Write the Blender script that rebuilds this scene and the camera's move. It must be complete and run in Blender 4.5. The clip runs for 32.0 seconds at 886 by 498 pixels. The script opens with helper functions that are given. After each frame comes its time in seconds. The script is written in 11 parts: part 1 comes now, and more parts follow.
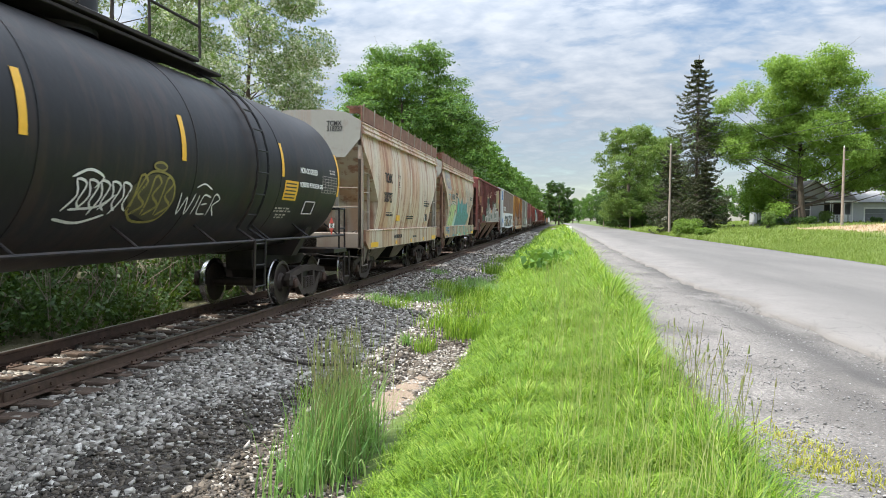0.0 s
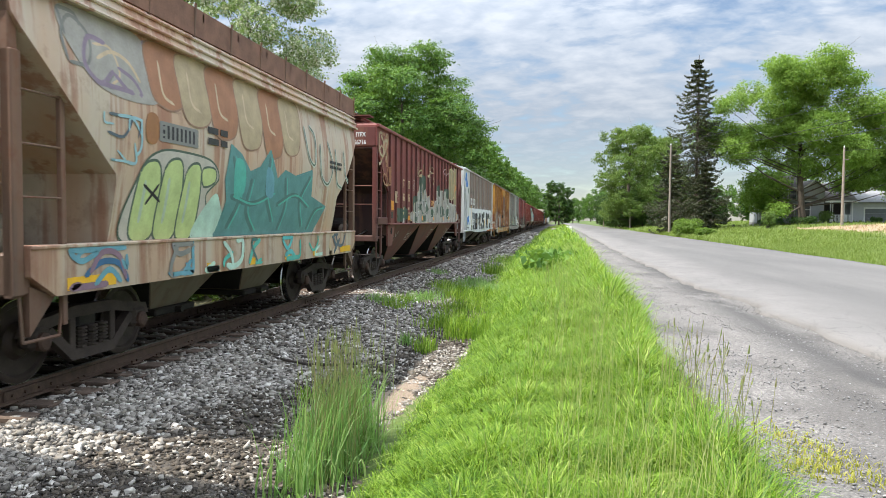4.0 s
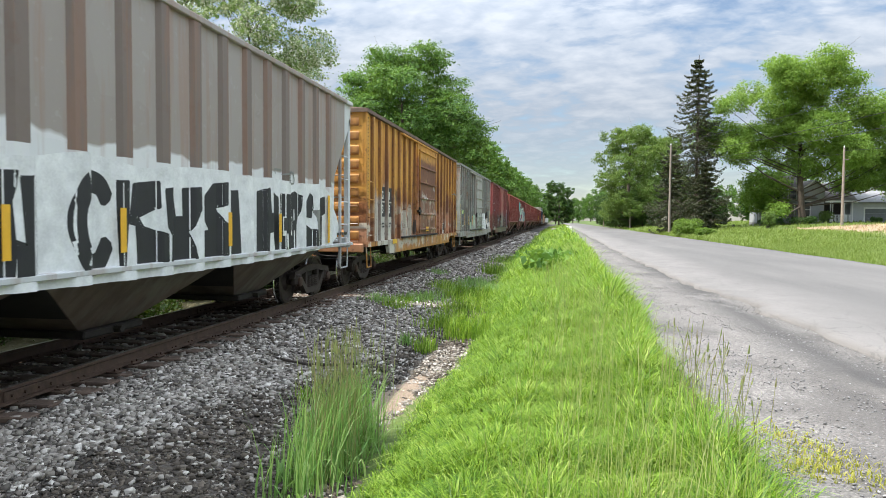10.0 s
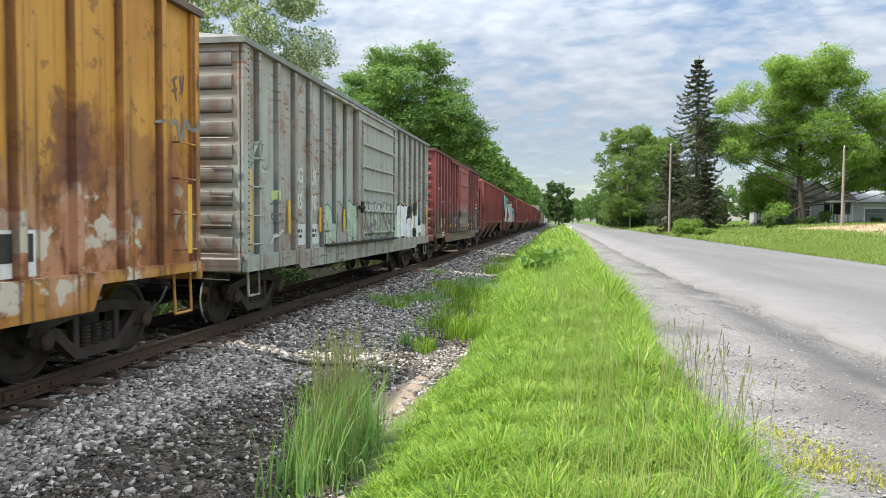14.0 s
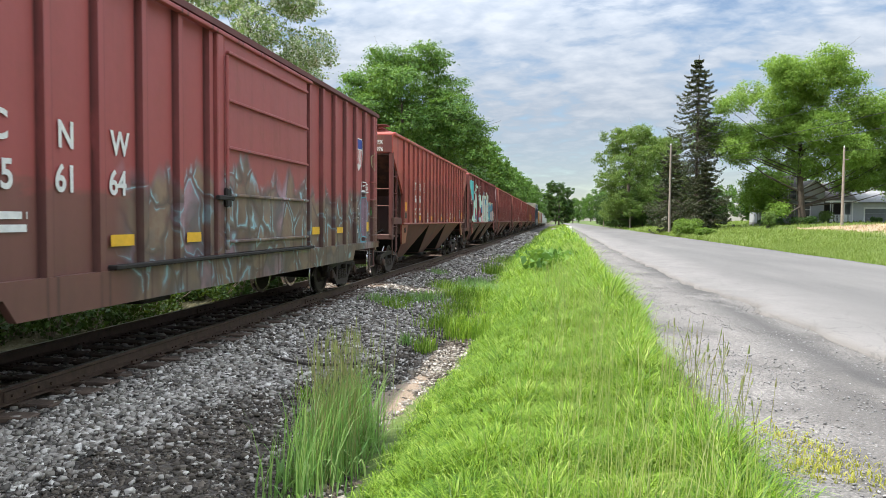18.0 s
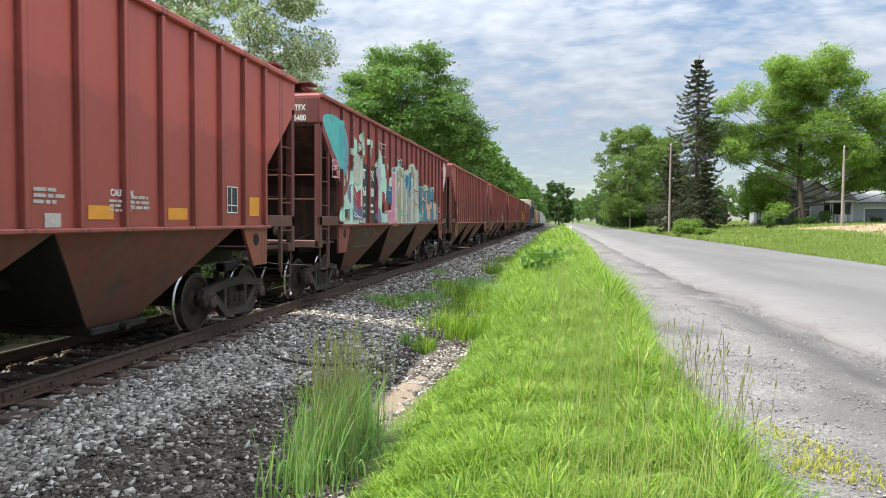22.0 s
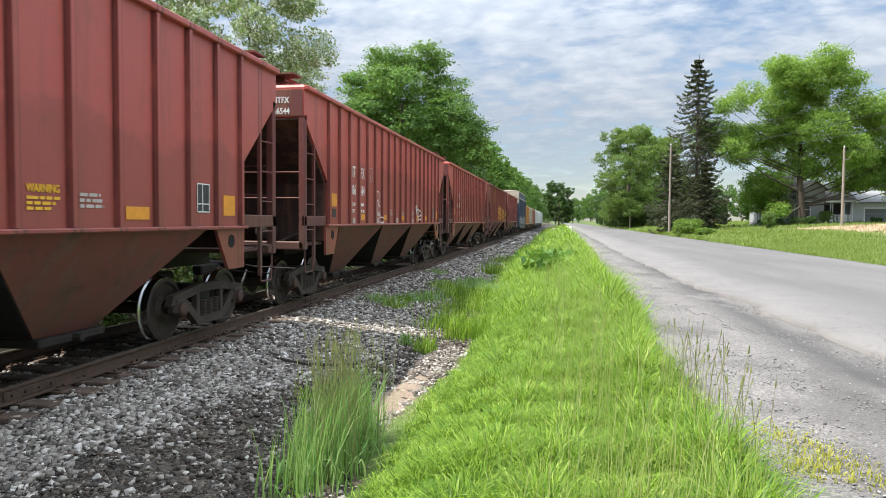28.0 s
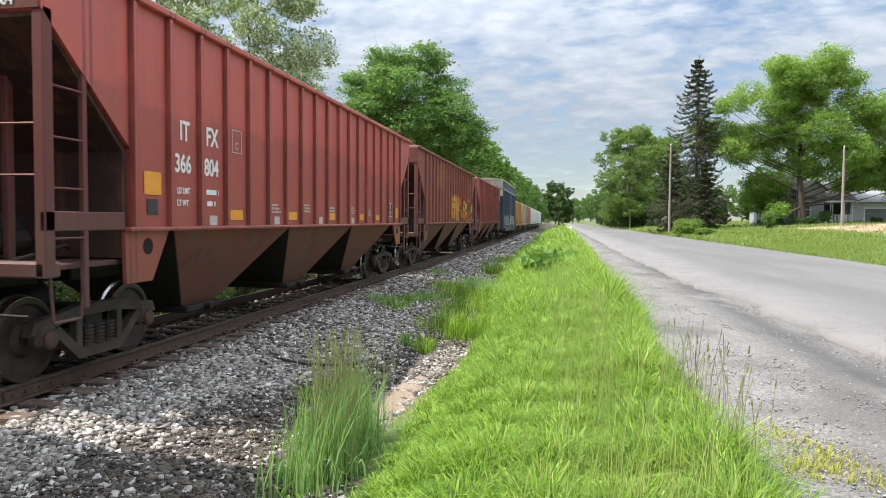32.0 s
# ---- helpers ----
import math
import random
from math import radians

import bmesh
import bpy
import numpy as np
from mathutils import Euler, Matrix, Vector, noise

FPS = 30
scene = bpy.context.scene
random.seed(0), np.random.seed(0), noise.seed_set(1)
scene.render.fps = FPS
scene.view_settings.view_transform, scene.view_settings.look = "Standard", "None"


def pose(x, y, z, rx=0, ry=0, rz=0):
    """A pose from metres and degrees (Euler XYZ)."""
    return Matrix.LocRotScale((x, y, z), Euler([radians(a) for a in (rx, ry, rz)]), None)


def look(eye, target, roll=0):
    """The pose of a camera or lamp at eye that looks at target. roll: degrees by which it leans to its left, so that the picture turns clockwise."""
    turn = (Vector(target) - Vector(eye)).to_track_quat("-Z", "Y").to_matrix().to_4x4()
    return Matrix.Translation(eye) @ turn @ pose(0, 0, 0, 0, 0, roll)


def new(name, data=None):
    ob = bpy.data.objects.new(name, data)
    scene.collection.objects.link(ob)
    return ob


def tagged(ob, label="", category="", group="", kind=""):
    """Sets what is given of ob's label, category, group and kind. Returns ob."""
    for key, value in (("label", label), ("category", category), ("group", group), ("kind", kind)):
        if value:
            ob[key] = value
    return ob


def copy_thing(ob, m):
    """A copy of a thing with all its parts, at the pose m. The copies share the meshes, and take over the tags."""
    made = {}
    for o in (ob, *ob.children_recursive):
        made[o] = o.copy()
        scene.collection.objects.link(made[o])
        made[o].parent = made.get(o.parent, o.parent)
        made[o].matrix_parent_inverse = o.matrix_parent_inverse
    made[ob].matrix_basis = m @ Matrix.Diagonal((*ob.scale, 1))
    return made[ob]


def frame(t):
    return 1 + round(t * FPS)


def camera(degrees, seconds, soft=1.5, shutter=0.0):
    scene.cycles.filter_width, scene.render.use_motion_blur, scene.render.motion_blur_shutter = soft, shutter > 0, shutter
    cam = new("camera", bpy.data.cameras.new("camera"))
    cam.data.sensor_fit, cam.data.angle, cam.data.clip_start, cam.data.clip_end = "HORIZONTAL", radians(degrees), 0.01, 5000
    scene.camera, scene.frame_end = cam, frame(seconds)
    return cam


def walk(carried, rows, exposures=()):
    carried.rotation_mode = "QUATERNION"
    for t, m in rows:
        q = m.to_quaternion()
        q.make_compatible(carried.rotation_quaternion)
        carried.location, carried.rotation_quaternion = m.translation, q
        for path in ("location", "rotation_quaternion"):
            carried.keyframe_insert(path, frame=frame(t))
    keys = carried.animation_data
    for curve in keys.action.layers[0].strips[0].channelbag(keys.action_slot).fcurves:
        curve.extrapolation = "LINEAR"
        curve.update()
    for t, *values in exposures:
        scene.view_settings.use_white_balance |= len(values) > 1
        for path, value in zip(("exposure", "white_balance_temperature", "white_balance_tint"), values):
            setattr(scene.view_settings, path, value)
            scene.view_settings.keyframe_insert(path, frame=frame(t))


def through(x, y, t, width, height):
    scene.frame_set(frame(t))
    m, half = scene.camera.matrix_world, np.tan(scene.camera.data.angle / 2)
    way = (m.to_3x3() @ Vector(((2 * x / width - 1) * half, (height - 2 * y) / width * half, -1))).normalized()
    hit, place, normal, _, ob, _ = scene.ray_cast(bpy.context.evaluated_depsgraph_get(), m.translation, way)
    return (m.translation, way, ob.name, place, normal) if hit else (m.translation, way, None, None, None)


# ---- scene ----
# ---------------------------------------------------------------- camera
cam = camera(65.03, 32.0, soft=0.4, shutter=0.12)
EYE = (0.0, 0.0, 1.73)
VIEW = look(EYE, (-0.16395, 0.98558, 1.73 - 0.04179), 0.4)
walk(cam, [(0.0, VIEW), (32.0, VIEW)], exposures=[(0.0, 0.62), (32.0, 0.62)])

# ---------------------------------------------------------------- light
SUN_FROM = Vector((-0.57, -0.22, 1.0)).normalized()
sun = new("sun", bpy.data.lights.new("sun", "SUN"))
sun.data.energy, sun.data.angle, sun.data.color = 5.0, radians(0.8), (1.0, 0.95, 0.87)
sun.matrix_world = look(SUN_FROM * 50, (0, 0, 0))


def sky_world():
    w = bpy.data.worlds.new("sky")
    scene.world = w
    w.use_nodes = True
    nt = w.node_tree
    bg = nt.nodes["Background"]
    sky = nt.nodes.new("ShaderNodeTexSky")
    sky.sky_type, sky.sun_disc = "NISHITA", False
    sky.sun_elevation = math.asin(SUN_FROM.z)
    sky.sun_rotation = math.atan2(SUN_FROM.x, SUN_FROM.y)
    sky.air_density, sky.dust_density, sky.ozone_density = 1.0, 0.6, 1.5
    # a broken sheet of cloud, as seen on a high flat layer
    co = nt.nodes.new("ShaderNodeTexCoord")
    sep = nt.nodes.new("ShaderNodeSeparateXYZ")
    nt.links.new(co.outputs["Generated"], sep.inputs[0])
    zc = op(nt, "ADD", op(nt, "MAXIMUM", sep.outputs[2], 0.0), 0.30)
    u = op(nt, "DIVIDE", sep.outputs[0], zc)
    v = op(nt, "DIVIDE", sep.outputs[1], zc)
    vec = nt.nodes.new("ShaderNodeCombineXYZ")
    nt.links.new(u, vec.inputs[0])
    nt.links.new(v, vec.inputs[1])
    streak = nt.nodes.new("ShaderNodeMapping")
    streak.inputs["Scale"].default_value = (0.85, 1.25, 1.0)
    streak.inputs["Location"].default_value = (3.1, 0.4, 0.0)
    streak.inputs["Rotation"].default_value = (0, 0, 0.35)
    nt.links.new(vec.outputs[0], streak.inputs[0])
    big = noise_tex(nt, streak.outputs[0], 2.4, 4.0, 0.55, 0.2)
    small = noise_tex(nt, streak.outputs[0], 11.0, 4.0, 0.55, 0.2)
    shape = op(nt, "ADD", op(nt, "MULTIPLY", big, 0.62), op(nt, "MULTIPLY", small, 0.46))
    cover = ramp(nt, shape, [(0.41, (0.15,) * 3), (0.47, (0.55,) * 3), (0.54, (0.92,) * 3), (1.0, (1, 1, 1))])
    puff = op(nt, "ADD", op(nt, "MULTIPLY", small, 0.6), op(nt, "MULTIPLY", big, 0.4))
    tone = ramp(nt, puff, [(0.34, (5.0, 5.9, 7.2)), (0.49, (6.3, 7.1, 8.3)), (0.63, (8.2, 8.8, 9.7))])
    # a cloudy sky is brighter overhead than low down
    cover = op(nt, "MULTIPLY", cover, op(nt, "ADD", 0.30, op(nt, "MULTIPLY", op(nt, "MAXIMUM", sep.outputs[2], 0.0), 4.5), clamp=True))
    high = op(nt, "MAXIMUM", sep.outputs[2], 0.0)
    bright = op(nt, "ADD", op(nt, "ADD", 0.38, op(nt, "MULTIPLY", high, 0.72)), op(nt, "MULTIPLY", op(nt, "MULTIPLY", high, high), 2.1))
    nt.links.new(mix(nt, cover, sky.outputs[0], scaled(nt, tone, bright)), bg.inputs[0])
    bg.inputs[1].default_value = 0.10


# ---------------------------------------------------------------- node helpers
def op(nt, kind, a, b=0.0, c=None, clamp=False):
    n = nt.nodes.new("ShaderNodeMath")
    n.operation, n.use_clamp = kind, clamp
    for i, s in enumerate((a, b) if c is None else (a, b, c)):
        if isinstance(s, (int, float)):
            n.inputs[i].default_value = s
        else:
            nt.links.new(s, n.inputs[i])
    return n.outputs[0]


def noise_tex(nt, vec, scale, detail=4.0, rough=0.55, distort=0.0, colour=False):
    n = nt.nodes.new("ShaderNodeTexNoise")
    n.inputs["Scale"].default_value, n.inputs["Detail"].default_value = scale, detail
    n.inputs["Roughness"].default_value, n.inputs["Distortion"].default_value = rough, distort
    if vec is not None:
        nt.links.new(vec, n.inputs["Vector"])
    return n.outputs["Color" if colour else "Fac"]


def ramp(nt, fac, stops, constant=False):
    n = nt.nodes.new("ShaderNodeValToRGB")
    r = n.color_ramp
    r.interpolation = "CONSTANT" if constant else "LINEAR"
    while len(r.elements) < len(stops):
        r.elements.new(0.5)
    for e, (p, c) in zip(r.elements, stops):
        e.position, e.color = p, (*c, 1)
    nt.links.new(fac, n.inputs[0])
    return n.outputs[0]


def put(nt, s, socket):
    if isinstance(s, (int, float)):
        socket.default_value = s
    elif isinstance(s, tuple):
        socket.default_value = (*s, 1) if len(s) == 3 else s
    else:
        nt.links.new(s, socket)


def mix(nt, fac, a, b, how="MIX"):
    n = nt.nodes.new("ShaderNodeMix")
    n.data_type, n.blend_type = "RGBA", how
    put(nt, fac, n.inputs[0])
    put(nt, a, n.inputs[6])
    put(nt, b, n.inputs[7])
    return n.outputs[2]


def scaled(nt, colour, f):
    n = nt.nodes.new("ShaderNodeVectorMath")
    n.operation = "SCALE"
    put(nt, colour, n.inputs[0])
    put(nt, f, n.inputs[3])
    return n.outputs[0]


def stretched(nt, vec, sx, sy, sz, off=(0, 0, 0)):
    n = nt.nodes.new("ShaderNodeMapping")
    n.inputs["Scale"].default_value, n.inputs["Location"].default_value = (sx, sy, sz), off
    nt.links.new(vec, n.inputs[0])
    return n.outputs[0]


def material(name):
    m = bpy.data.materials.new(name)
    m.use_nodes = True
    nt = m.node_tree
    co = nt.nodes.new("ShaderNodeTexCoord")
    return m, nt, nt.nodes["Principled BSDF"], co.outputs["Object"]


def bump(nt, bs, height, strength=0.4, dist=0.02):
    n = nt.nodes.new("ShaderNodeBump")
    n.inputs["Strength"].default_value, n.inputs["Distance"].default_value = strength, dist
    nt.links.new(height, n.inputs["Height"])
    nt.links.new(n.outputs[0], bs.inputs["Normal"])


def plain(name, col, rough=0.6, metal=0.0, vary=0.35, scale=6.0, relief=0.2):
    """A mottled surface: colour at two scales, fine relief."""
    m, nt, bs, co = material(name)
    a = noise_tex(nt, co, scale, 5)
    b = noise_tex(nt, co, scale * 9, 3)
    f = op(nt, "ADD", op(nt, "MULTIPLY", a, 0.7), op(nt, "MULTIPLY", b, 0.3))
    lo, hi = tuple(c * (1 - vary) for c in col), tuple(min(1, c * (1 + vary)) for c in col)
    put(nt, ramp(nt, f, [(0.3, lo), (0.7, hi)]), bs.inputs["Base Color"])
    bs.inputs["Roughness"].default_value, bs.inputs["Metallic"].default_value = rough, metal
    bump(nt, bs, b, relief, 0.01)
    return m


sky_world()

RUST = (0.16, 0.060, 0.028)


def tags(nt, co, under, spec):
    """Sprayed lettering shapes: filled cells with outlines inside a ragged field. spec: y0, y1, z0, z1, cell, palette, outline, ragged, strength, metric."""
    y0, y1, z0, z1, cell, palette, line, ragged, strength, metric, strokes = (*spec, 0.9)[:11]
    sep = nt.nodes.new("ShaderNodeSeparateXYZ")
    nt.links.new(co, sep.inputs[0])
    y, z = sep.outputs[1], sep.outputs[2]
    wob = noise_tex(nt, stretched(nt, co, 0, 1.0, 0.8, (0, y0, z0)), 0.9, 3, 0.55)
    d = op(nt, "MINIMUM", op(nt, "MINIMUM", op(nt, "SUBTRACT", y, y0), op(nt, "SUBTRACT", y1, y)),
           op(nt, "MINIMUM", op(nt, "SUBTRACT", z, z0), op(nt, "SUBTRACT", z1, z)))
    d = op(nt, "ADD", d, op(nt, "MULTIPLY", op(nt, "SUBTRACT", wob, 0.55), ragged))
    inside = op(nt, "MULTIPLY", op(nt, "MULTIPLY", d, 25.0, clamp=True), op(nt, "GREATER_THAN", sep.outputs[0], 1.30))
    warp = nt.nodes.new("ShaderNodeVectorMath")
    warp.operation = "MULTIPLY_ADD"
    nt.links.new(noise_tex(nt, co, 1.3, 2, 0.5, 0, True), warp.inputs[0])
    warp.inputs[1].default_value = (0, 0.9, 0.9) if metric == "EUCLIDEAN" else (0, 0.25, 0.25)
    nt.links.new(stretched(nt, co, 0, 1.25, 0.62, (0, y0 * 1.7, 0)), warp.inputs[2])
    vo = nt.nodes.new("ShaderNodeTexVoronoi")
    vo.distance = metric
    vo.inputs["Scale"].default_value = cell
    nt.links.new(warp.outputs[0], vo.inputs["Vector"])
    pick = nt.nodes.new("ShaderNodeSeparateColor")
    nt.links.new(vo.outputs["Color"], pick.inputs[0])
    fill = ramp(nt, pick.outputs[0], [(i / len(palette), c) for i, c in enumerate(palette)], True)
    shade = noise_tex(nt, stretched(nt, co, 1, 1, 0.5), 3.0, 3)
    fill = mix(nt, op(nt, "MULTIPLY", shade, 0.22), fill, palette[0])
    ed = nt.nodes.new("ShaderNodeTexVoronoi")
    ed.feature = "DISTANCE_TO_EDGE"
    ed.inputs["Scale"].default_value = cell
    nt.links.new(warp.outputs[0], ed.inputs["Vector"])
    rim = op(nt, "MAXIMUM", op(nt, "LESS_THAN", ed.outputs["Distance"], 0.055), op(nt, "LESS_THAN", d, 0.07))
    col = mix(nt, op(nt, "MULTIPLY", rim, 0.85), fill, line)
    # loose curved strokes over the fills
    for k, (tone, sc) in enumerate(((line, 0.85), (palette[-1], 1.2), (palette[len(palette) // 2], 1.6))):
        bend = noise_tex(nt, stretched(nt, co, 0, 1.1, 0.8, (0, y0 + 3.7 * k, k)), sc * 1.1, 1, 0.4, 0.6)
        stroke = op(nt, "LESS_THAN", op(nt, "ABSOLUTE", op(nt, "SUBTRACT", bend, 0.47 + 0.05 * k)), 0.016)
        col = mix(nt, op(nt, "MULTIPLY", stroke, strokes), col, tone)
    worn = op(nt, "MULTIPLY", inside, op(nt, "SUBTRACT", 1.0, op(nt, "MULTIPLY", op(nt, "GREATER_THAN", noise_tex(nt, co, 7, 5, 0.7), 0.62), 0.6 if strokes else 0.1)))
    return mix(nt, op(nt, "MULTIPLY", worn, strength), under, col)


def soft_spray(nt, co, under, y0, y1, top, much, shift=0.0):
    """Faded soft-edged spray: brown clouds under broken pale blue lines, with a ragged upper edge."""
    sep = nt.nodes.new("ShaderNodeSeparateXYZ")
    nt.links.new(co, sep.inputs[0])
    y, z = sep.outputs[1], sep.outputs[2]
    flat = stretched(nt, co, 0, 1.0, 0.9, (0, shift, 0))
    peaks = noise_tex(nt, stretched(nt, co, 0, 1.5, 0.25, (0, shift, 0)), 1.25, 2, 0.5)
    d = op(nt, "ADD", op(nt, "SUBTRACT", top, z), op(nt, "MULTIPLY", op(nt, "SUBTRACT", peaks, 0.5), 1.5))
    side = op(nt, "MULTIPLY", op(nt, "MULTIPLY", op(nt, "SUBTRACT", y, y0), 3.0, clamp=True), op(nt, "MULTIPLY", op(nt, "SUBTRACT", y1, y), 3.0, clamp=True))
    inside = op(nt, "MULTIPLY", op(nt, "MULTIPLY", op(nt, "MULTIPLY", d, 5.0, clamp=True), side), op(nt, "GREATER_THAN", sep.outputs[0], 1.2))
    warp = nt.nodes.new("ShaderNodeVectorMath")
    warp.operation = "MULTIPLY_ADD"
    nt.links.new(noise_tex(nt, flat, 1.6, 2, 0.5, 0.3, True), warp.inputs[0])
    warp.inputs[1].default_value = (0, 0.7, 0.9)
    nt.links.new(stretched(nt, co, 0, 1.25, 1.0, (0, shift, 0.3)), warp.inputs[2])
    cell = nt.nodes.new("ShaderNodeTexVoronoi")
    rim = nt.nodes.new("ShaderNodeTexVoronoi")
    rim.feature = "DISTANCE_TO_EDGE"
    for v in (cell, rim):
        v.inputs["Scale"].default_value = 1.45
        nt.links.new(warp.outputs[0], v.inputs["Vector"])
    pick = nt.nodes.new("ShaderNodeSeparateColor")
    nt.links.new(cell.outputs["Color"], pick.inputs[0])
    soft = noise_tex(nt, flat, 1.5, 3, 0.5, 0.4)
    col = ramp(nt, op(nt, "ADD", op(nt, "MULTIPLY", pick.outputs[0], 0.55), op(nt, "MULTIPLY", soft, 0.55)), [(0.25, (0.10, 0.072, 0.060)), (0.40, (0.27, 0.185, 0.12)), (0.52, (0.17, 0.10, 0.078)), (0.64, (0.29, 0.205, 0.135)), (0.76, (0.13, 0.115, 0.12)), (0.86, (0.40, 0.25, 0.29))])
    halo = op(nt, "SUBTRACT", 1.0, op(nt, "MULTIPLY", op(nt, "ABSOLUTE", op(nt, "SUBTRACT", d, 0.10)), 6.0), clamp=True)
    col = mix(nt, op(nt, "MULTIPLY", halo, 0.75), col, (0.19, 0.145, 0.165))
    gate = ramp(nt, noise_tex(nt, stretched(nt, co, 0, 1.0, 0.9, (0, shift + 7, 3)), 1.9, 2), [(0.46, (0, 0, 0)), (0.54, (1, 1, 1))])
    e = rim.outputs["Distance"]
    shade = op(nt, "SUBTRACT", 1.0, op(nt, "MULTIPLY", e, 9.0), clamp=True)
    col = mix(nt, op(nt, "MULTIPLY", shade, 0.7), col, (0.055, 0.048, 0.050))
    glow = op(nt, "SUBTRACT", 1.0, op(nt, "MULTIPLY", op(nt, "ABSOLUTE", op(nt, "SUBTRACT", e, 0.085)), 16.0), clamp=True)
    core = op(nt, "SUBTRACT", 1.0, op(nt, "MULTIPLY", op(nt, "SUBTRACT", op(nt, "ABSOLUTE", op(nt, "SUBTRACT", e, 0.085)), 0.010), 70.0), clamp=True)
    col = mix(nt, op(nt, "MULTIPLY", op(nt, "MAXIMUM", core, op(nt, "MULTIPLY", glow, 0.4)), gate), col, (0.30, 0.52, 0.58))
    worn = op(nt, "SUBTRACT", 1.0, op(nt, "MULTIPLY", ramp(nt, noise_tex(nt, co, 6, 5, 0.7), [(0.5, (0, 0, 0)), (0.7, (1, 1, 1))]), 0.5))
    return mix(nt, op(nt, "MULTIPLY", op(nt, "MULTIPLY", inside, worn), much), under, col)


def seam_lines(nt, co, first, step, half):
    """Broken lines along the welded edges of the side posts."""
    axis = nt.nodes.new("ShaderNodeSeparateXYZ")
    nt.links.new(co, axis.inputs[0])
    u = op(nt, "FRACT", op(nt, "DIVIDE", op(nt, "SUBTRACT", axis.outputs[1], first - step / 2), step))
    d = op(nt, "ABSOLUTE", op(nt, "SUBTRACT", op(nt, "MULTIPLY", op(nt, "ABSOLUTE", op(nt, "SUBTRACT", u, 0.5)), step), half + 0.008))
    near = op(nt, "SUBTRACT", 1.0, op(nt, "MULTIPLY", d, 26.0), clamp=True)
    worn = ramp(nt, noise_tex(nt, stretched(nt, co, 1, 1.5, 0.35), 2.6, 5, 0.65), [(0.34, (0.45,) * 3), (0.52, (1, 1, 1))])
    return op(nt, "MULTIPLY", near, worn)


def worn_patch(nt, co, y0, y1, z0, z1, rag=0.8, hard=9.0):
    """A patch with a broken edge, for paint that has peeled or been rolled on."""
    axis = nt.nodes.new("ShaderNodeSeparateXYZ")
    nt.links.new(co, axis.inputs[0])
    y, z = axis.outputs[1], axis.outputs[2]
    d = op(nt, "MINIMUM", op(nt, "MINIMUM", op(nt, "SUBTRACT", y, y0), op(nt, "SUBTRACT", y1, y)), op(nt, "MINIMUM", op(nt, "SUBTRACT", z, z0), op(nt, "SUBTRACT", z1, z)))
    d = op(nt, "ADD", d, op(nt, "MULTIPLY", op(nt, "SUBTRACT", noise_tex(nt, stretched(nt, co, 0, 1.0, 0.8, (0, y0, z0)), 4.5, 5, 0.62), 0.52), rag))
    return op(nt, "MULTIPLY", d, hard, clamp=True)


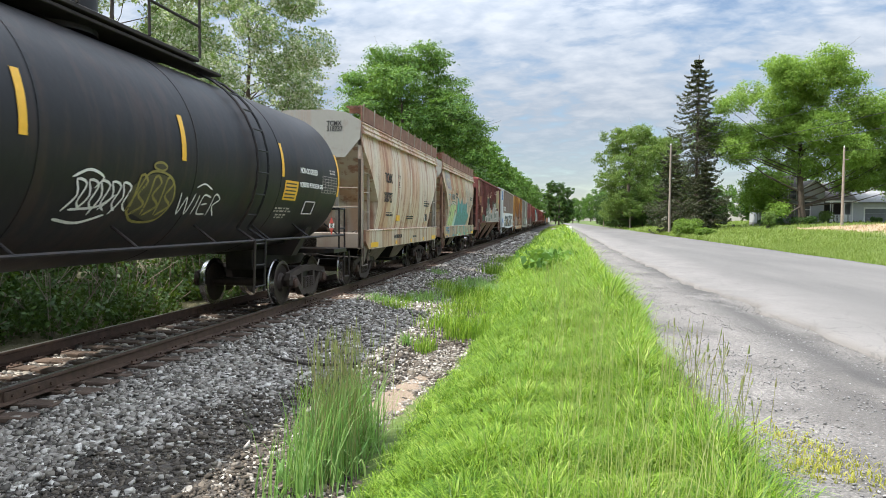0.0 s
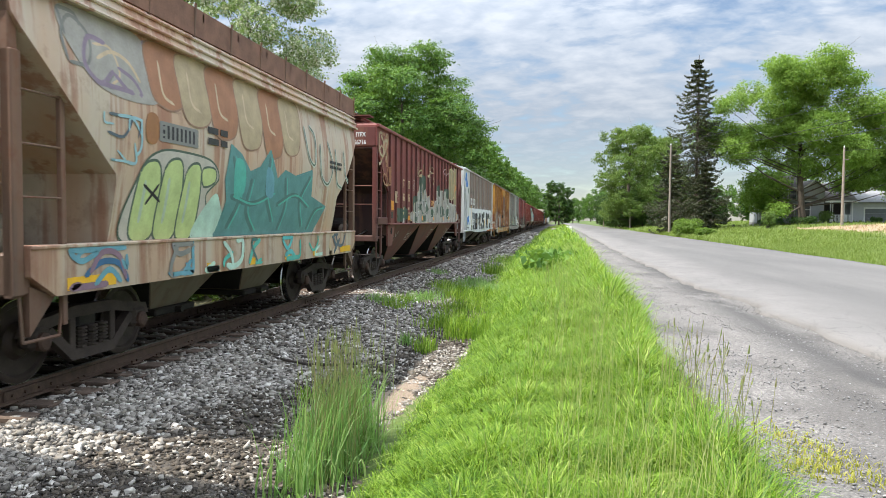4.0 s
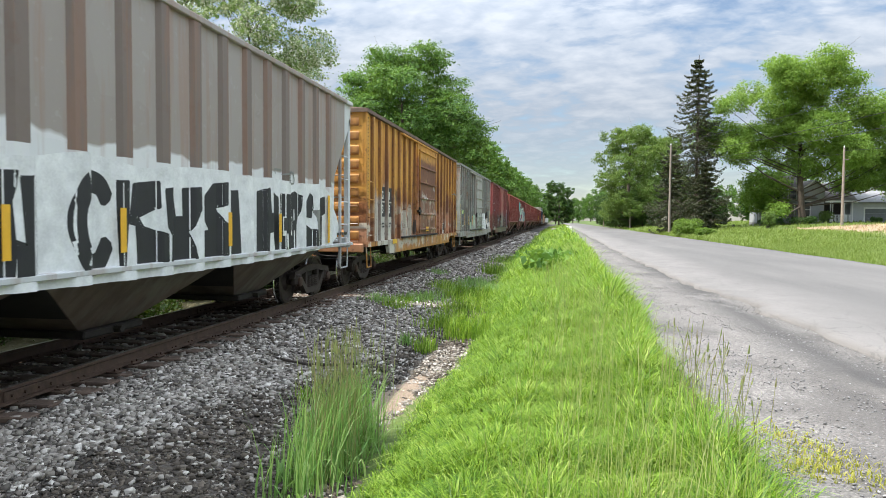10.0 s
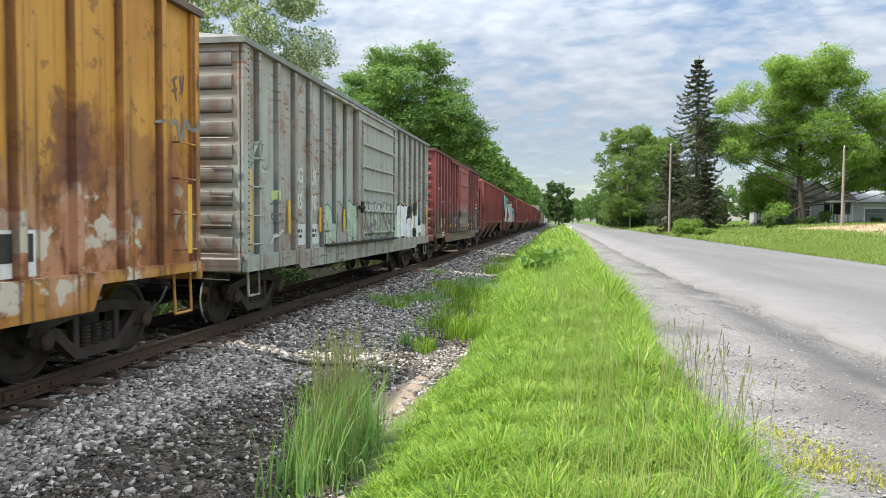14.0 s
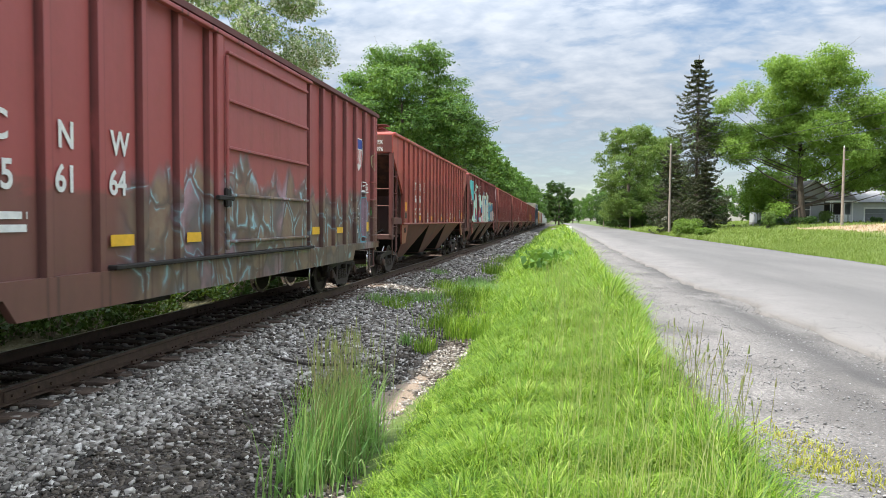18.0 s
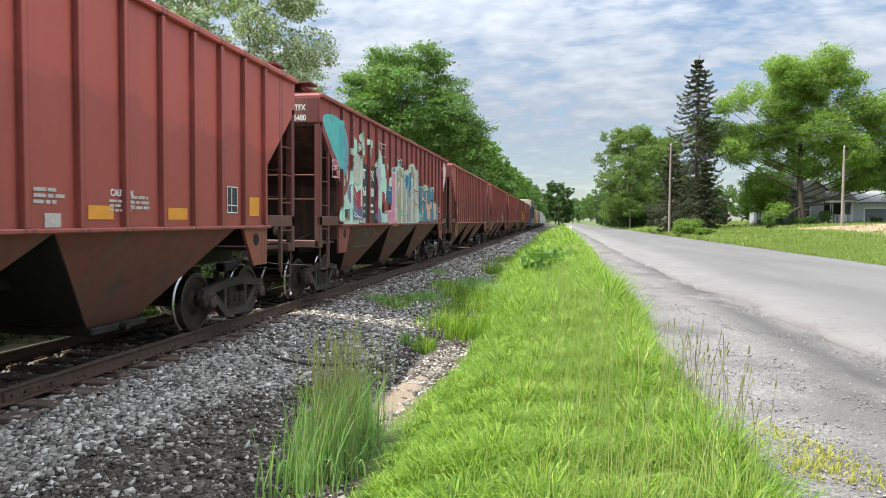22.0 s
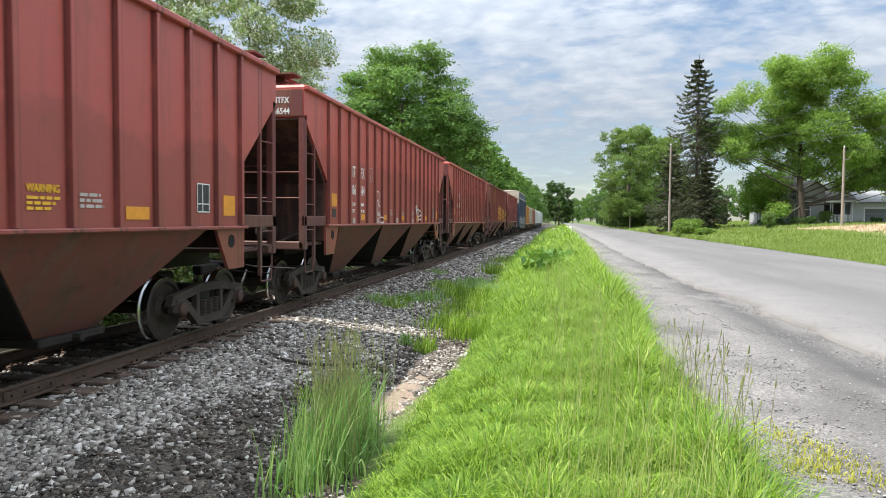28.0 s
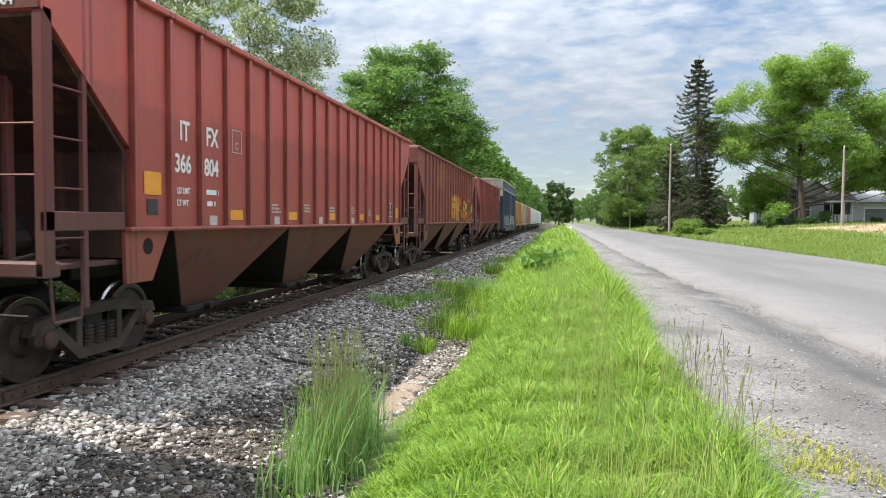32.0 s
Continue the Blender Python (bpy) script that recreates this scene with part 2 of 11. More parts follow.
def rusted_yellow(name, edge, door=False, patches=()):
    """Mustard paint breaking up into rust, with peeled pale and peach patches low down."""
    m, nt, bs, co = material(name)
    axis = nt.nodes.new("ShaderNodeSeparateXYZ")
    nt.links.new(co, axis.inputs[0])
    y, z = axis.outputs[1], axis.outputs[2]
    broad = noise_tex(nt, stretched(nt, co, 0, 0.9, 0.35), 1.3, 5, 0.62)
    fine = noise_tex(nt, co, 5, 7, 0.72)
    run = noise_tex(nt, stretched(nt, co, 0.4, 3.6, 0.13), 2.0, 6, 0.66)
    flake = noise_tex(nt, stretched(nt, co, 0, 1.0, 1.25, (0, 3.1, 0)), 1.7, 5, 0.5)
    flake2 = noise_tex(nt, stretched(nt, co, 0, 1.1, 0.8, (0, 9.4, 2)), 1.7, 6, 0.58)
    col = ramp(nt, broad, [(0.3, (0.66, 0.345, 0.06)), (0.5, (0.59, 0.285, 0.045)), (0.7, (0.47, 0.19, 0.034))])
    col = mix(nt, op(nt, "MULTIPLY", ramp(nt, run, [(0.45, (0, 0, 0)), (0.62, (1, 1, 1))]), 0.5 if door else 0.3), col, (0.38, 0.17, 0.035))
    zone = op(nt, "ADD", op(nt, "MULTIPLY", op(nt, "SUBTRACT", edge, z), 5.0 if door else 0.9), op(nt, "MULTIPLY", op(nt, "SUBTRACT", broad, 0.5), 1.2 if door else 6.0), clamp=True)
    zone = op(nt, "MULTIPLY", zone, op(nt, "ADD", 0.4, op(nt, "MULTIPLY", op(nt, "SUBTRACT", z, 1.12), 8.0, clamp=True), clamp=True))
    rust = mix(nt, ramp(nt, fine, [(0.35, (0, 0, 0)), (0.65, (1, 1, 1))]), (0.33, 0.115, 0.040), (0.115, 0.036, 0.019))
    col = mix(nt, op(nt, "MULTIPLY", zone, 0.9), col, rust)
    low = op(nt, "MULTIPLY", op(nt, "SUBTRACT", 2.75 if door else 2.35, z), 3.0, clamp=True)
    high = op(nt, "MULTIPLY", op(nt, "SUBTRACT", z, 1.35), 4.0, clamp=True)
    low = op(nt, "MULTIPLY", low, high if door else op(nt, "MULTIPLY", op(nt, "MULTIPLY", op(nt, "SUBTRACT", z, 0.8), 8.0, clamp=True), op(nt, "MULTIPLY", op(nt, "SUBTRACT", noise_tex(nt, stretched(nt, co, 0, 1, 0, (0, 5, 0)), 0.7, 2), 0.40), 12.0, clamp=True)))
    col = mix(nt, op(nt, "MULTIPLY", ramp(nt, flake2, [(0.47, (0, 0, 0)), (0.53, (1, 1, 1))]), op(nt, "MULTIPLY", low, 0.7)), col, (0.56, 0.29, 0.17))
    col = mix(nt, op(nt, "MULTIPLY", ramp(nt, flake, [(0.565, (0, 0, 0)), (0.59, (1, 1, 1))] if door else [(0.535, (0, 0, 0)), (0.56, (1, 1, 1))]), op(nt, "MULTIPLY", low, 0.95)), col, mix(nt, run, (0.70, 0.64, 0.54), (0.52, 0.42, 0.30)))
    if not door:
        d = op(nt, "MINIMUM", op(nt, "MINIMUM", op(nt, "SUBTRACT", y, -7.2), op(nt, "SUBTRACT", -4.3, y)), op(nt, "SUBTRACT", 2.85, z))
        pale = op(nt, "MULTIPLY", op(nt, "ADD", d, op(nt, "MULTIPLY", op(nt, "SUBTRACT", broad, 0.60), 2.2)), 3.0, clamp=True)
        col = mix(nt, op(nt, "MULTIPLY", pale, 0.92), col, mix(nt, op(nt, "MULTIPLY", run, 0.75), (0.60, 0.635, 0.63), (0.52, 0.40, 0.25)))
        col = mix(nt, op(nt, "MULTIPLY", seam_lines(nt, co, -7.13, 0.78, 0.062), 0.95), col, (0.11, 0.040, 0.020))
    for y0, y1, z0, z1, tone, much in patches:
        col = mix(nt, op(nt, "MULTIPLY", worn_patch(nt, co, y0, y1, z0, z1), much), col, mix(nt, op(nt, "MULTIPLY", fine, 0.5), tone, tuple(0.6 * c for c in tone)))
    streaks = ramp(nt, run, [(0.50, (0, 0, 0)), (0.585, (1, 1, 1))] if door else [(0.54, (0, 0, 0)), (0.63, (1, 1, 1))])
    col = mix(nt, op(nt, "MULTIPLY", op(nt, "MULTIPLY", streaks, op(nt, "MULTIPLY", op(nt, "SUBTRACT", 4.3, z), 0.55, clamp=True)), 0.65), col, (0.12, 0.045, 0.022))
    spots = ramp(nt, fine, [(0.575, (0, 0, 0)), (0.63, (1, 1, 1))])
    col = mix(nt, op(nt, "MULTIPLY", spots, 0.75 if door else 0.5), col, (0.085, 0.030, 0.020))
    put(nt, col, bs.inputs["Base Color"])
    bs.inputs["Roughness"].default_value = 0.62
    bump(nt, bs, op(nt, "ADD", op(nt, "MULTIPLY", fine, 0.3), noise_tex(nt, co, 1.6, 3)), 0.4, 0.03)
    return m


def car_paint(name, base, rust=0.3, streak=0.3, dirt=0.35, fade=0.3, rough=0.55, graffiti=(), rust_col=RUST, big=0.0, big_top=9.0, low=1.2, streak_col=(0.30, 0.14, 0.075), wash=0.0, ribs=None, coat=None, dash=0.0, spray=()):
    """Weathered freight-car paint: fading, road dirt rising from below, rust streaks and spots, spray paint."""
    m, nt, bs, co = material(name)
    fine = noise_tex(nt, co, 9, 6, 0.65)
    broad = noise_tex(nt, stretched(nt, co, 1, 0.7, 0.5), 0.9, 4, 0.6)
    col = mix(nt, op(nt, "MULTIPLY", broad, fade), base, tuple(min(1, c * 1.22 + 0.022) for c in base))
    col = mix(nt, op(nt, "MULTIPLY", fine, 0.35), col, tuple(c * 0.6 for c in base))
    if coat:
        # an old repaint that ends in a wavering line
        top, tone, much = coat
        axis = nt.nodes.new("ShaderNodeSeparateXYZ")
        nt.links.new(co, axis.inputs[0])
        line = op(nt, "ADD", op(nt, "SUBTRACT", top, axis.outputs[2]), op(nt, "MULTIPLY", op(nt, "SUBTRACT", noise_tex(nt, stretched(nt, co, 0, 0.5, 1), 1.1, 5, 0.6), 0.5), 1.6))
        col = mix(nt, op(nt, "MULTIPLY", op(nt, "MULTIPLY", line, 7.0, clamp=True), much), col, mix(nt, op(nt, "MULTIPLY", fine, 0.5), tone, tuple(c * 0.7 for c in tone)))
    for g in graffiti:
        col = tags(nt, co, col, g)
    for g in spray:
        col = soft_spray(nt, co, col, *g)
    if wash:
        broad_run = ramp(nt, noise_tex(nt, stretched(nt, co, 1.0, 1.3, 0.10, (4, 2, 1)), 1.2, 3, 0.5), [(0.44, (0, 0, 0)), (0.62, (1, 1, 1))])
        col = mix(nt, op(nt, "MULTIPLY", broad_run, wash), col, (0.52, 0.30, 0.17))
    run = noise_tex(nt, stretched(nt, co, 1.5, 2.6, 0.16), 1.6, 5, 0.62)
    runs = ramp(nt, run, [(0.50, (0, 0, 0)), (0.57, (0.75,) * 3), (0.66, (1, 1, 1))])
    col = mix(nt, op(nt, "MULTIPLY", runs, streak), col, streak_col)
    spots = ramp(nt, op(nt, "ADD", op(nt, "MULTIPLY", noise_tex(nt, co, 2.3, 8, 0.72), 0.75), op(nt, "MULTIPLY", run, 0.25)), [(0.53, (0, 0, 0)), (0.60, (1, 1, 1))])
    col = mix(nt, op(nt, "MULTIPLY", spots, rust), col, rust_col)
    if big:
        patch = ramp(nt, noise_tex(nt, stretched(nt, co, 1, 0.9, 0.55), 1.1, 7, 0.68), [(0.47, (0, 0, 0)), (0.56, (1, 1, 1))])
        up = nt.nodes.new("ShaderNodeSeparateXYZ")
        nt.links.new(co, up.inputs[0])
        patch = op(nt, "MULTIPLY", patch, op(nt, "MULTIPLY", op(nt, "SUBTRACT", big_top, up.outputs[2]), 0.8, clamp=True))
        col = mix(nt, op(nt, "MULTIPLY", patch, big), col, mix(nt, fine, rust_col, (0.30, 0.12, 0.055)))
    if dash:
        # short level rust marks where the sheet is scraped from inside
        mark = ramp(nt, noise_tex(nt, stretched(nt, co, 0, 1.0, 4.5), 3.0, 3, 0.5), [(0.56, (0, 0, 0)), (0.62, (1, 1, 1))])
        where = ramp(nt, noise_tex(nt, stretched(nt, co, 0, 1, 0.5, (0, 2, 7)), 0.9, 2), [(0.45, (0, 0, 0)), (0.55, (1, 1, 1))])
        col = mix(nt, op(nt, "MULTIPLY", op(nt, "MULTIPLY", mark, where), dash), col, (0.27, 0.11, 0.05))
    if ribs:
        col = mix(nt, op(nt, "MULTIPLY", seam_lines(nt, co, *ribs), 0.95), col, tuple(0.20 * c + 0.008 for c in base))
    sep = nt.nodes.new("ShaderNodeSeparateXYZ")
    nt.links.new(co, sep.inputs[0])
    grime = op(nt, "MULTIPLY", op(nt, "SUBTRACT", low + 0.9, sep.outputs[2]), 0.9, clamp=True)
    grime = op(nt, "MULTIPLY", grime, op(nt, "MULTIPLY", op(nt, "ADD", run, 0.35), dirt))
    col = mix(nt, grime, col, (0.075, 0.052, 0.040))
    put(nt, col, bs.inputs["Base Color"])
    bs.inputs["Roughness"].default_value = rough
    dents = noise_tex(nt, co, 1.6, 3)
    bump(nt, bs, op(nt, "ADD", op(nt, "MULTIPLY", fine, 0.12), dents), 0.35, 0.03)
    return m


# ---------------------------------------------------------------- mesh helpers
class Geo:
    """Vertices and faces gathered for one mesh."""

    def __init__(self):
        self.v, self.f = [], []

    def add(self, v, f):
        n = len(self.v)
        self.v += [tuple(p) for p in v]
        self.f += [tuple(i + n for i in q) for q in f]
        return self

    def box(self, x0, x1, y0, y1, z0, z1, c=0.0):
        if c <= 0:
            v = [(x, y, z) for x in (x0, x1) for y in (y0, y1) for z in (z0, z1)]
            return self.add(v, [(0, 1, 3, 2), (4, 6, 7, 5), (0, 4, 5, 1), (2, 3, 7, 6), (0, 2, 6, 4), (1, 5, 7, 3)])
        c = min(c, (x1 - x0) * 0.45, (y1 - y0) * 0.45, (z1 - z0) * 0.45)
        v, idx = [], {}
        lo, hi = (x0, y0, z0), (x1, y1, z1)
        for sx in (0, 1):
            for sy in (0, 1):
                for sz in (0, 1):
                    s = (sx, sy, sz)
                    for a in range(3):
                        p = []
                        for k in range(3):
                            e = hi[k] if s[k] else lo[k]
                            p.append(e if k == a else e + (-c if s[k] else c))
                        idx[s, a] = len(v)
                        v.append(p)
        f = []
        for a in range(3):
            b, d = [k for k in range(3) if k != a]
            for e in (0, 1):
                q = []
                for m, n in ((0, 0), (1, 0), (1, 1), (0, 1)):
                    s = [0, 0, 0]
                    s[a], s[b], s[d] = e, m, n
                    q.append(idx[tuple(s), a])
                f.append(q)
            for m in (0, 1):
                for n in (0, 1):
                    s, t = [0, 0, 0], [0, 0, 0]
                    s[b], s[d], t[b], t[d] = m, n, m, n
                    s[a], t[a] = 0, 1
                    f.append((idx[tuple(s), b], idx[tuple(t), b], idx[tuple(t), d], idx[tuple(s), d]))
        for sx in (0, 1):
            for sy in (0, 1):
                for sz in (0, 1):
                    f.append([idx[(sx, sy, sz), a] for a in range(3)])
        return self.add(v, f)

    def prism(self, poly, axis, a, b):
        """A polygon pushed along an axis; poly holds the two other coordinates in x, y, z order."""
        n = len(poly)
        v = []
        for e in (a, b):
            for p, q in poly:
                v.append((e, p, q) if axis == "x" else (p, e, q) if axis == "y" else (p, q, e))
        f = [tuple(range(n)), tuple(range(2 * n - 1, n - 1, -1))]
        f += [(i, (i + 1) % n, n + (i + 1) % n, n + i) for i in range(n)]
        return self.add(v, f)

    def rod(self, p, q, r, r2=None, n=6, caps=True):
        p, q = Vector(p), Vector(q)
        d = (q - p)
        if d.length < 1e-6:
            return self
        m = d.to_track_quat("Z", "Y").to_matrix()
        v = []
        for e, s in ((p, r), (q, r if r2 is None else r2)):
            for i in range(n):
                a = 2 * math.pi * i / n
                v.append(e + m @ Vector((s * math.cos(a), s * math.sin(a), 0)))
        f = [(i, (i + 1) % n, n + (i + 1) % n, n + i) for i in range(n)]
        if caps:
            f += [tuple(range(n))[::-1], tuple(range(n, 2 * n))]
        return self.add(v, f)

    def path(self, pts, r, n=6):
        for a, b in zip(pts, pts[1:]):
            self.rod(a, b, r, None, n)
        return self

    def lathe(self, prof, axis="x", n=24, centre=(0, 0, 0), cap=True):
        """prof: (position on the axis, radius)."""
        v, f, cx, cy, cz = [], [], *centre
        for h, r in prof:
            for i in range(n):
                a = 2 * math.pi * i / n
                c, s = r * math.cos(a), r * math.sin(a)
                v.append((cx + h, cy + c, cz + s) if axis == "x" else (cx + c, cy + h, cz + s) if axis == "y" else (cx + c, cy + s, cz + h))
        for k in range(len(prof) - 1):
            f += [(k * n + i, k * n + (i + 1) % n, (k + 1) * n + (i + 1) % n, (k + 1) * n + i) for i in range(n)]
        if cap:
            f += [tuple(range(n)), tuple(range((len(prof) - 1) * n, len(prof) * n))]
        return self.add(v, f)

    def mesh(self, name, mat, smooth=False):
        me = bpy.data.meshes.new(name)
        me.from_pydata(self.v, [], self.f)
        if mat is not None:
            me.materials.append(mat)
        if smooth:
            me.polygons.foreach_set("use_smooth", [True] * len(me.polygons))
            me.set_sharp_from_angle(angle=radians(40))
        me.update()
        return me


MESHES = {}


def part(name, geo, mat, parent=None, label="", smooth=False, key=None):
    """One mesh object under a thing or under a part. geo: a Geo, or a function that makes one, shared by key."""
    if key is not None and (key, mat.name) in MESHES:
        me = MESHES[key, mat.name]
    else:
        g = geo() if callable(geo) else geo
        me = g.mesh(name, mat, smooth)
        if key is not None:
            MESHES[key, mat.name] = me
    ob = new(name, me)
    ob.parent = parent
    if label:
        ob["label"] = label
    return ob


def thing(name, at, label, category, group="", kind="", rz=0.0):
    e = new(name)
    e.empty_display_size = 0.3
    e.matrix_world = pose(*at, 0, 0, rz)
    return tagged(e, label, category, group, kind)


def big_mesh(name, v, f, mat, smooth=False):
    """A mesh from numpy arrays of points and of faces with equal corner counts."""
    me = bpy.data.meshes.new(name)
    k = f.shape[1]
    me.vertices.add(len(v))
    me.vertices.foreach_set("co", np.asarray(v, dtype=np.float32).ravel())
    me.loops.add(f.size)
    me.loops.foreach_set("vertex_index", np.asarray(f, dtype=np.int32).ravel())
    me.polygons.add(len(f))
    me.polygons.foreach_set("loop_start", np.arange(0, f.size, k, dtype=np.int32))
    if smooth:
        me.polygons.foreach_set("use_smooth", np.ones(len(f), dtype=bool))
    me.materials.append(mat)
    me.update(calc_edges=True)
    me.validate()
    return me


LETTERS = {}


def lettering(text, size, mat, parent, at, side="side", name="lettering", label=""):
    """Painted letters; side: on the flank that looks to +x, end: on the end that looks to -y."""
    k = (text, size, mat.name)
    if k not in LETTERS:
        cu = bpy.data.curves.new("letters", "FONT")
        cu.body, cu.size, cu.extrude, cu.align_x = text, size, 0.002, "LEFT"
        cu.offset = size * 0.022
        ob = new("letters", cu)
        me = bpy.data.meshes.new_from_object(ob)
        bpy.data.objects.remove(ob)
        bpy.data.curves.remove(cu)
        me.materials.clear()
        me.materials.append(mat)
        LETTERS[k] = me
    ob = new(name, LETTERS[k])
    ob.parent = parent
    m = Matrix(((0, 0, 1), (1, 0, 0), (0, 1, 0))) if side == "side" else Matrix(((1, 0, 0), (0, 0, -1), (0, 1, 0)))
    ob.matrix_basis = Matrix.Translation(at) @ m.to_4x4() @ Matrix.Diagonal((0.82, 1, 1, 1))
    if label:
        ob["label"] = label
    return ob

# ---------------------------------------------------------------- materials of the place
def gravel_material(name, tones, scale, relief=1.0, stain=None, rim=None):
    m, nt, bs, co = material(name)
    vo = nt.nodes.new("ShaderNodeTexVoronoi")
    vo.inputs["Scale"].default_value = scale
    nt.links.new(co, vo.inputs["Vector"])
    pick = nt.nodes.new("ShaderNodeSeparateColor")
    nt.links.new(vo.outputs["Color"], pick.inputs[0])
    col = ramp(nt, pick.outputs[0], [(i / (len(tones) - 1), c) for i, c in enumerate(tones)])
    broad = noise_tex(nt, co, 0.8, 5)
    col = mix(nt, op(nt, "MULTIPLY", broad, 0.5), col, tuple(c * 0.5 for c in tones[0]))
    if stain:
        patch = ramp(nt, noise_tex(nt, co, 0.55, 4), [(0.5, (0, 0, 0)), (0.6, (1, 1, 1))])
        col = mix(nt, op(nt, "MULTIPLY", patch, 0.7), col, stain)
    if rim:
        sep = nt.nodes.new("ShaderNodeSeparateXYZ")
        nt.links.new(co, sep.inputs[0])
        near = op(nt, "SUBTRACT", 1.0, op(nt, "MULTIPLY", op(nt, "ABSOLUTE", op(nt, "SUBTRACT", sep.outputs[0], rim)), 1.5), clamp=True)
        spots = ramp(nt, noise_tex(nt, stretched(nt, co, 1.3, 0.45, 1), 1.4, 5, 0.6), [(0.34, (0, 0, 0)), (0.50, (1, 1, 1))])
        col = mix(nt, op(nt, "MULTIPLY", op(nt, "MULTIPLY", near, spots), 0.85), col, (0.055, 0.052, 0.05))
    put(nt, col, bs.inputs["Base Color"])
    bs.inputs["Roughness"].default_value = 0.9
    bump(nt, bs, op(nt, "SUBTRACT", 1.0, vo.outputs["Distance"]), relief, 0.8 / scale)
    return m


def stone_material(name, tones):
    m, nt, bs, co = material(name)
    geo = nt.nodes.new("ShaderNodeNewGeometry")
    col = ramp(nt, geo.outputs["Random Per Island"], [(i / (len(tones) - 1), c) for i, c in enumerate(tones)])
    fine = noise_tex(nt, co, 45, 4)
    col = mix(nt, op(nt, "MULTIPLY", fine, 0.6), col, tuple(c * 0.55 for c in tones[0]))
    put(nt, col, bs.inputs["Base Color"])
    bs.inputs["Roughness"].default_value = 0.85
    bump(nt, bs, fine, 0.5, 0.01)
    return m


def leaf_material(name, tones, through=0.35, rough=0.5):
    """Blades and leaves: a tone for each piece, some light passing through."""
    m, nt, bs, co = material(name)
    geo = nt.nodes.new("ShaderNodeNewGeometry")
    broad = noise_tex(nt, co, 0.7, 3)
    f = op(nt, "ADD", op(nt, "MULTIPLY", geo.outputs["Random Per Island"], 0.65), op(nt, "MULTIPLY", broad, 0.35))
    col = ramp(nt, f, [(0.1 + 0.8 * i / (len(tones) - 1), c) for i, c in enumerate(tones)])
    put(nt, col, bs.inputs["Base Color"])
    bs.inputs["Roughness"].default_value = rough
    bs.inputs["Specular IOR Level"].default_value = 0.3
    tr = nt.nodes.new("ShaderNodeBsdfTranslucent")
    put(nt, mix(nt, 0.35, col, (0.30, 0.42, 0.03)), tr.inputs[0])
    ms = nt.nodes.new("ShaderNodeMixShader")
    ms.inputs[0].default_value = through
    nt.links.new(bs.outputs[0], ms.inputs[1])
    nt.links.new(tr.outputs[0], ms.inputs[2])
    nt.links.new(ms.outputs[0], nt.nodes["Material Output"].inputs[0])
    return m


BALLAST = gravel_material("ballast bed", [(0.024, 0.019, 0.015), (0.066, 0.055, 0.045), (0.042, 0.034, 0.027), (0.13, 0.115, 0.10)], 26, 1.0, (0.09, 0.075, 0.06))
STONES = stone_material("ballast stone", [(0.045, 0.038, 0.031), (0.32, 0.288, 0.245), (0.60, 0.56, 0.495), (0.165, 0.135, 0.105), (0.43, 0.392, 0.335), (0.062, 0.052, 0.042), (0.52, 0.472, 0.412), (0.88, 0.835, 0.76)])
GRIT = stone_material("shoulder grit stone", [(0.13, 0.127, 0.124), (0.24, 0.235, 0.23), (0.33, 0.325, 0.32), (0.20, 0.195, 0.19), (0.46, 0.45, 0.44)])
CINDER = stone_material("dark cinder", [(0.032, 0.025, 0.019), (0.10, 0.080, 0.058), (0.21, 0.172, 0.13), (0.048, 0.038, 0.028), (0.15, 0.12, 0.09), (0.70, 0.655, 0.58)])
SHOULDER = gravel_material("road shoulder grit", [(0.115, 0.107, 0.100), (0.22, 0.205, 0.19), (0.17, 0.157, 0.147), (0.35, 0.325, 0.30)], 60, 0.7, (0.085, 0.078, 0.072), 3.0)
TIE_WOOD = plain("sleeper timber", (0.105, 0.072, 0.052), 0.9, 0, 0.55, 3.0, 0.7)
RAIL_SIDE = plain("rail rust", (0.085, 0.052, 0.036), 0.75, 0.2, 0.4, 8)
RAIL_TOP = plain("rail running surface", (0.32, 0.30, 0.28), 0.35, 0.9, 0.2, 8)
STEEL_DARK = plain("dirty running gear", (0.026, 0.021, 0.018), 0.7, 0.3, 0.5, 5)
WHEEL_STEEL = plain("wheel face", (0.050, 0.036, 0.029), 0.6, 0.4, 0.4, 6)
TREAD = plain("wheel tread", (0.55, 0.54, 0.53), 0.22, 1.0, 0.1, 8)
WHITE = plain("white stencil paint", (0.72, 0.71, 0.68), 0.6, 0, 0.18, 12)
BLACK = plain("black stencil paint", (0.035, 0.034, 0.033), 0.6, 0, 0.3, 12)
AMBER = plain("amber reflector", (0.74, 0.30, 0.03), 0.4, 0, 0.12, 9)
YELLOW = plain("yellow reflector", (0.78, 0.43, 0.03), 0.4, 0, 0.12, 9)
BARS_WHITE = plain("faded white stencil", (0.48, 0.43, 0.40), 0.7, 0, 0.25, 30)


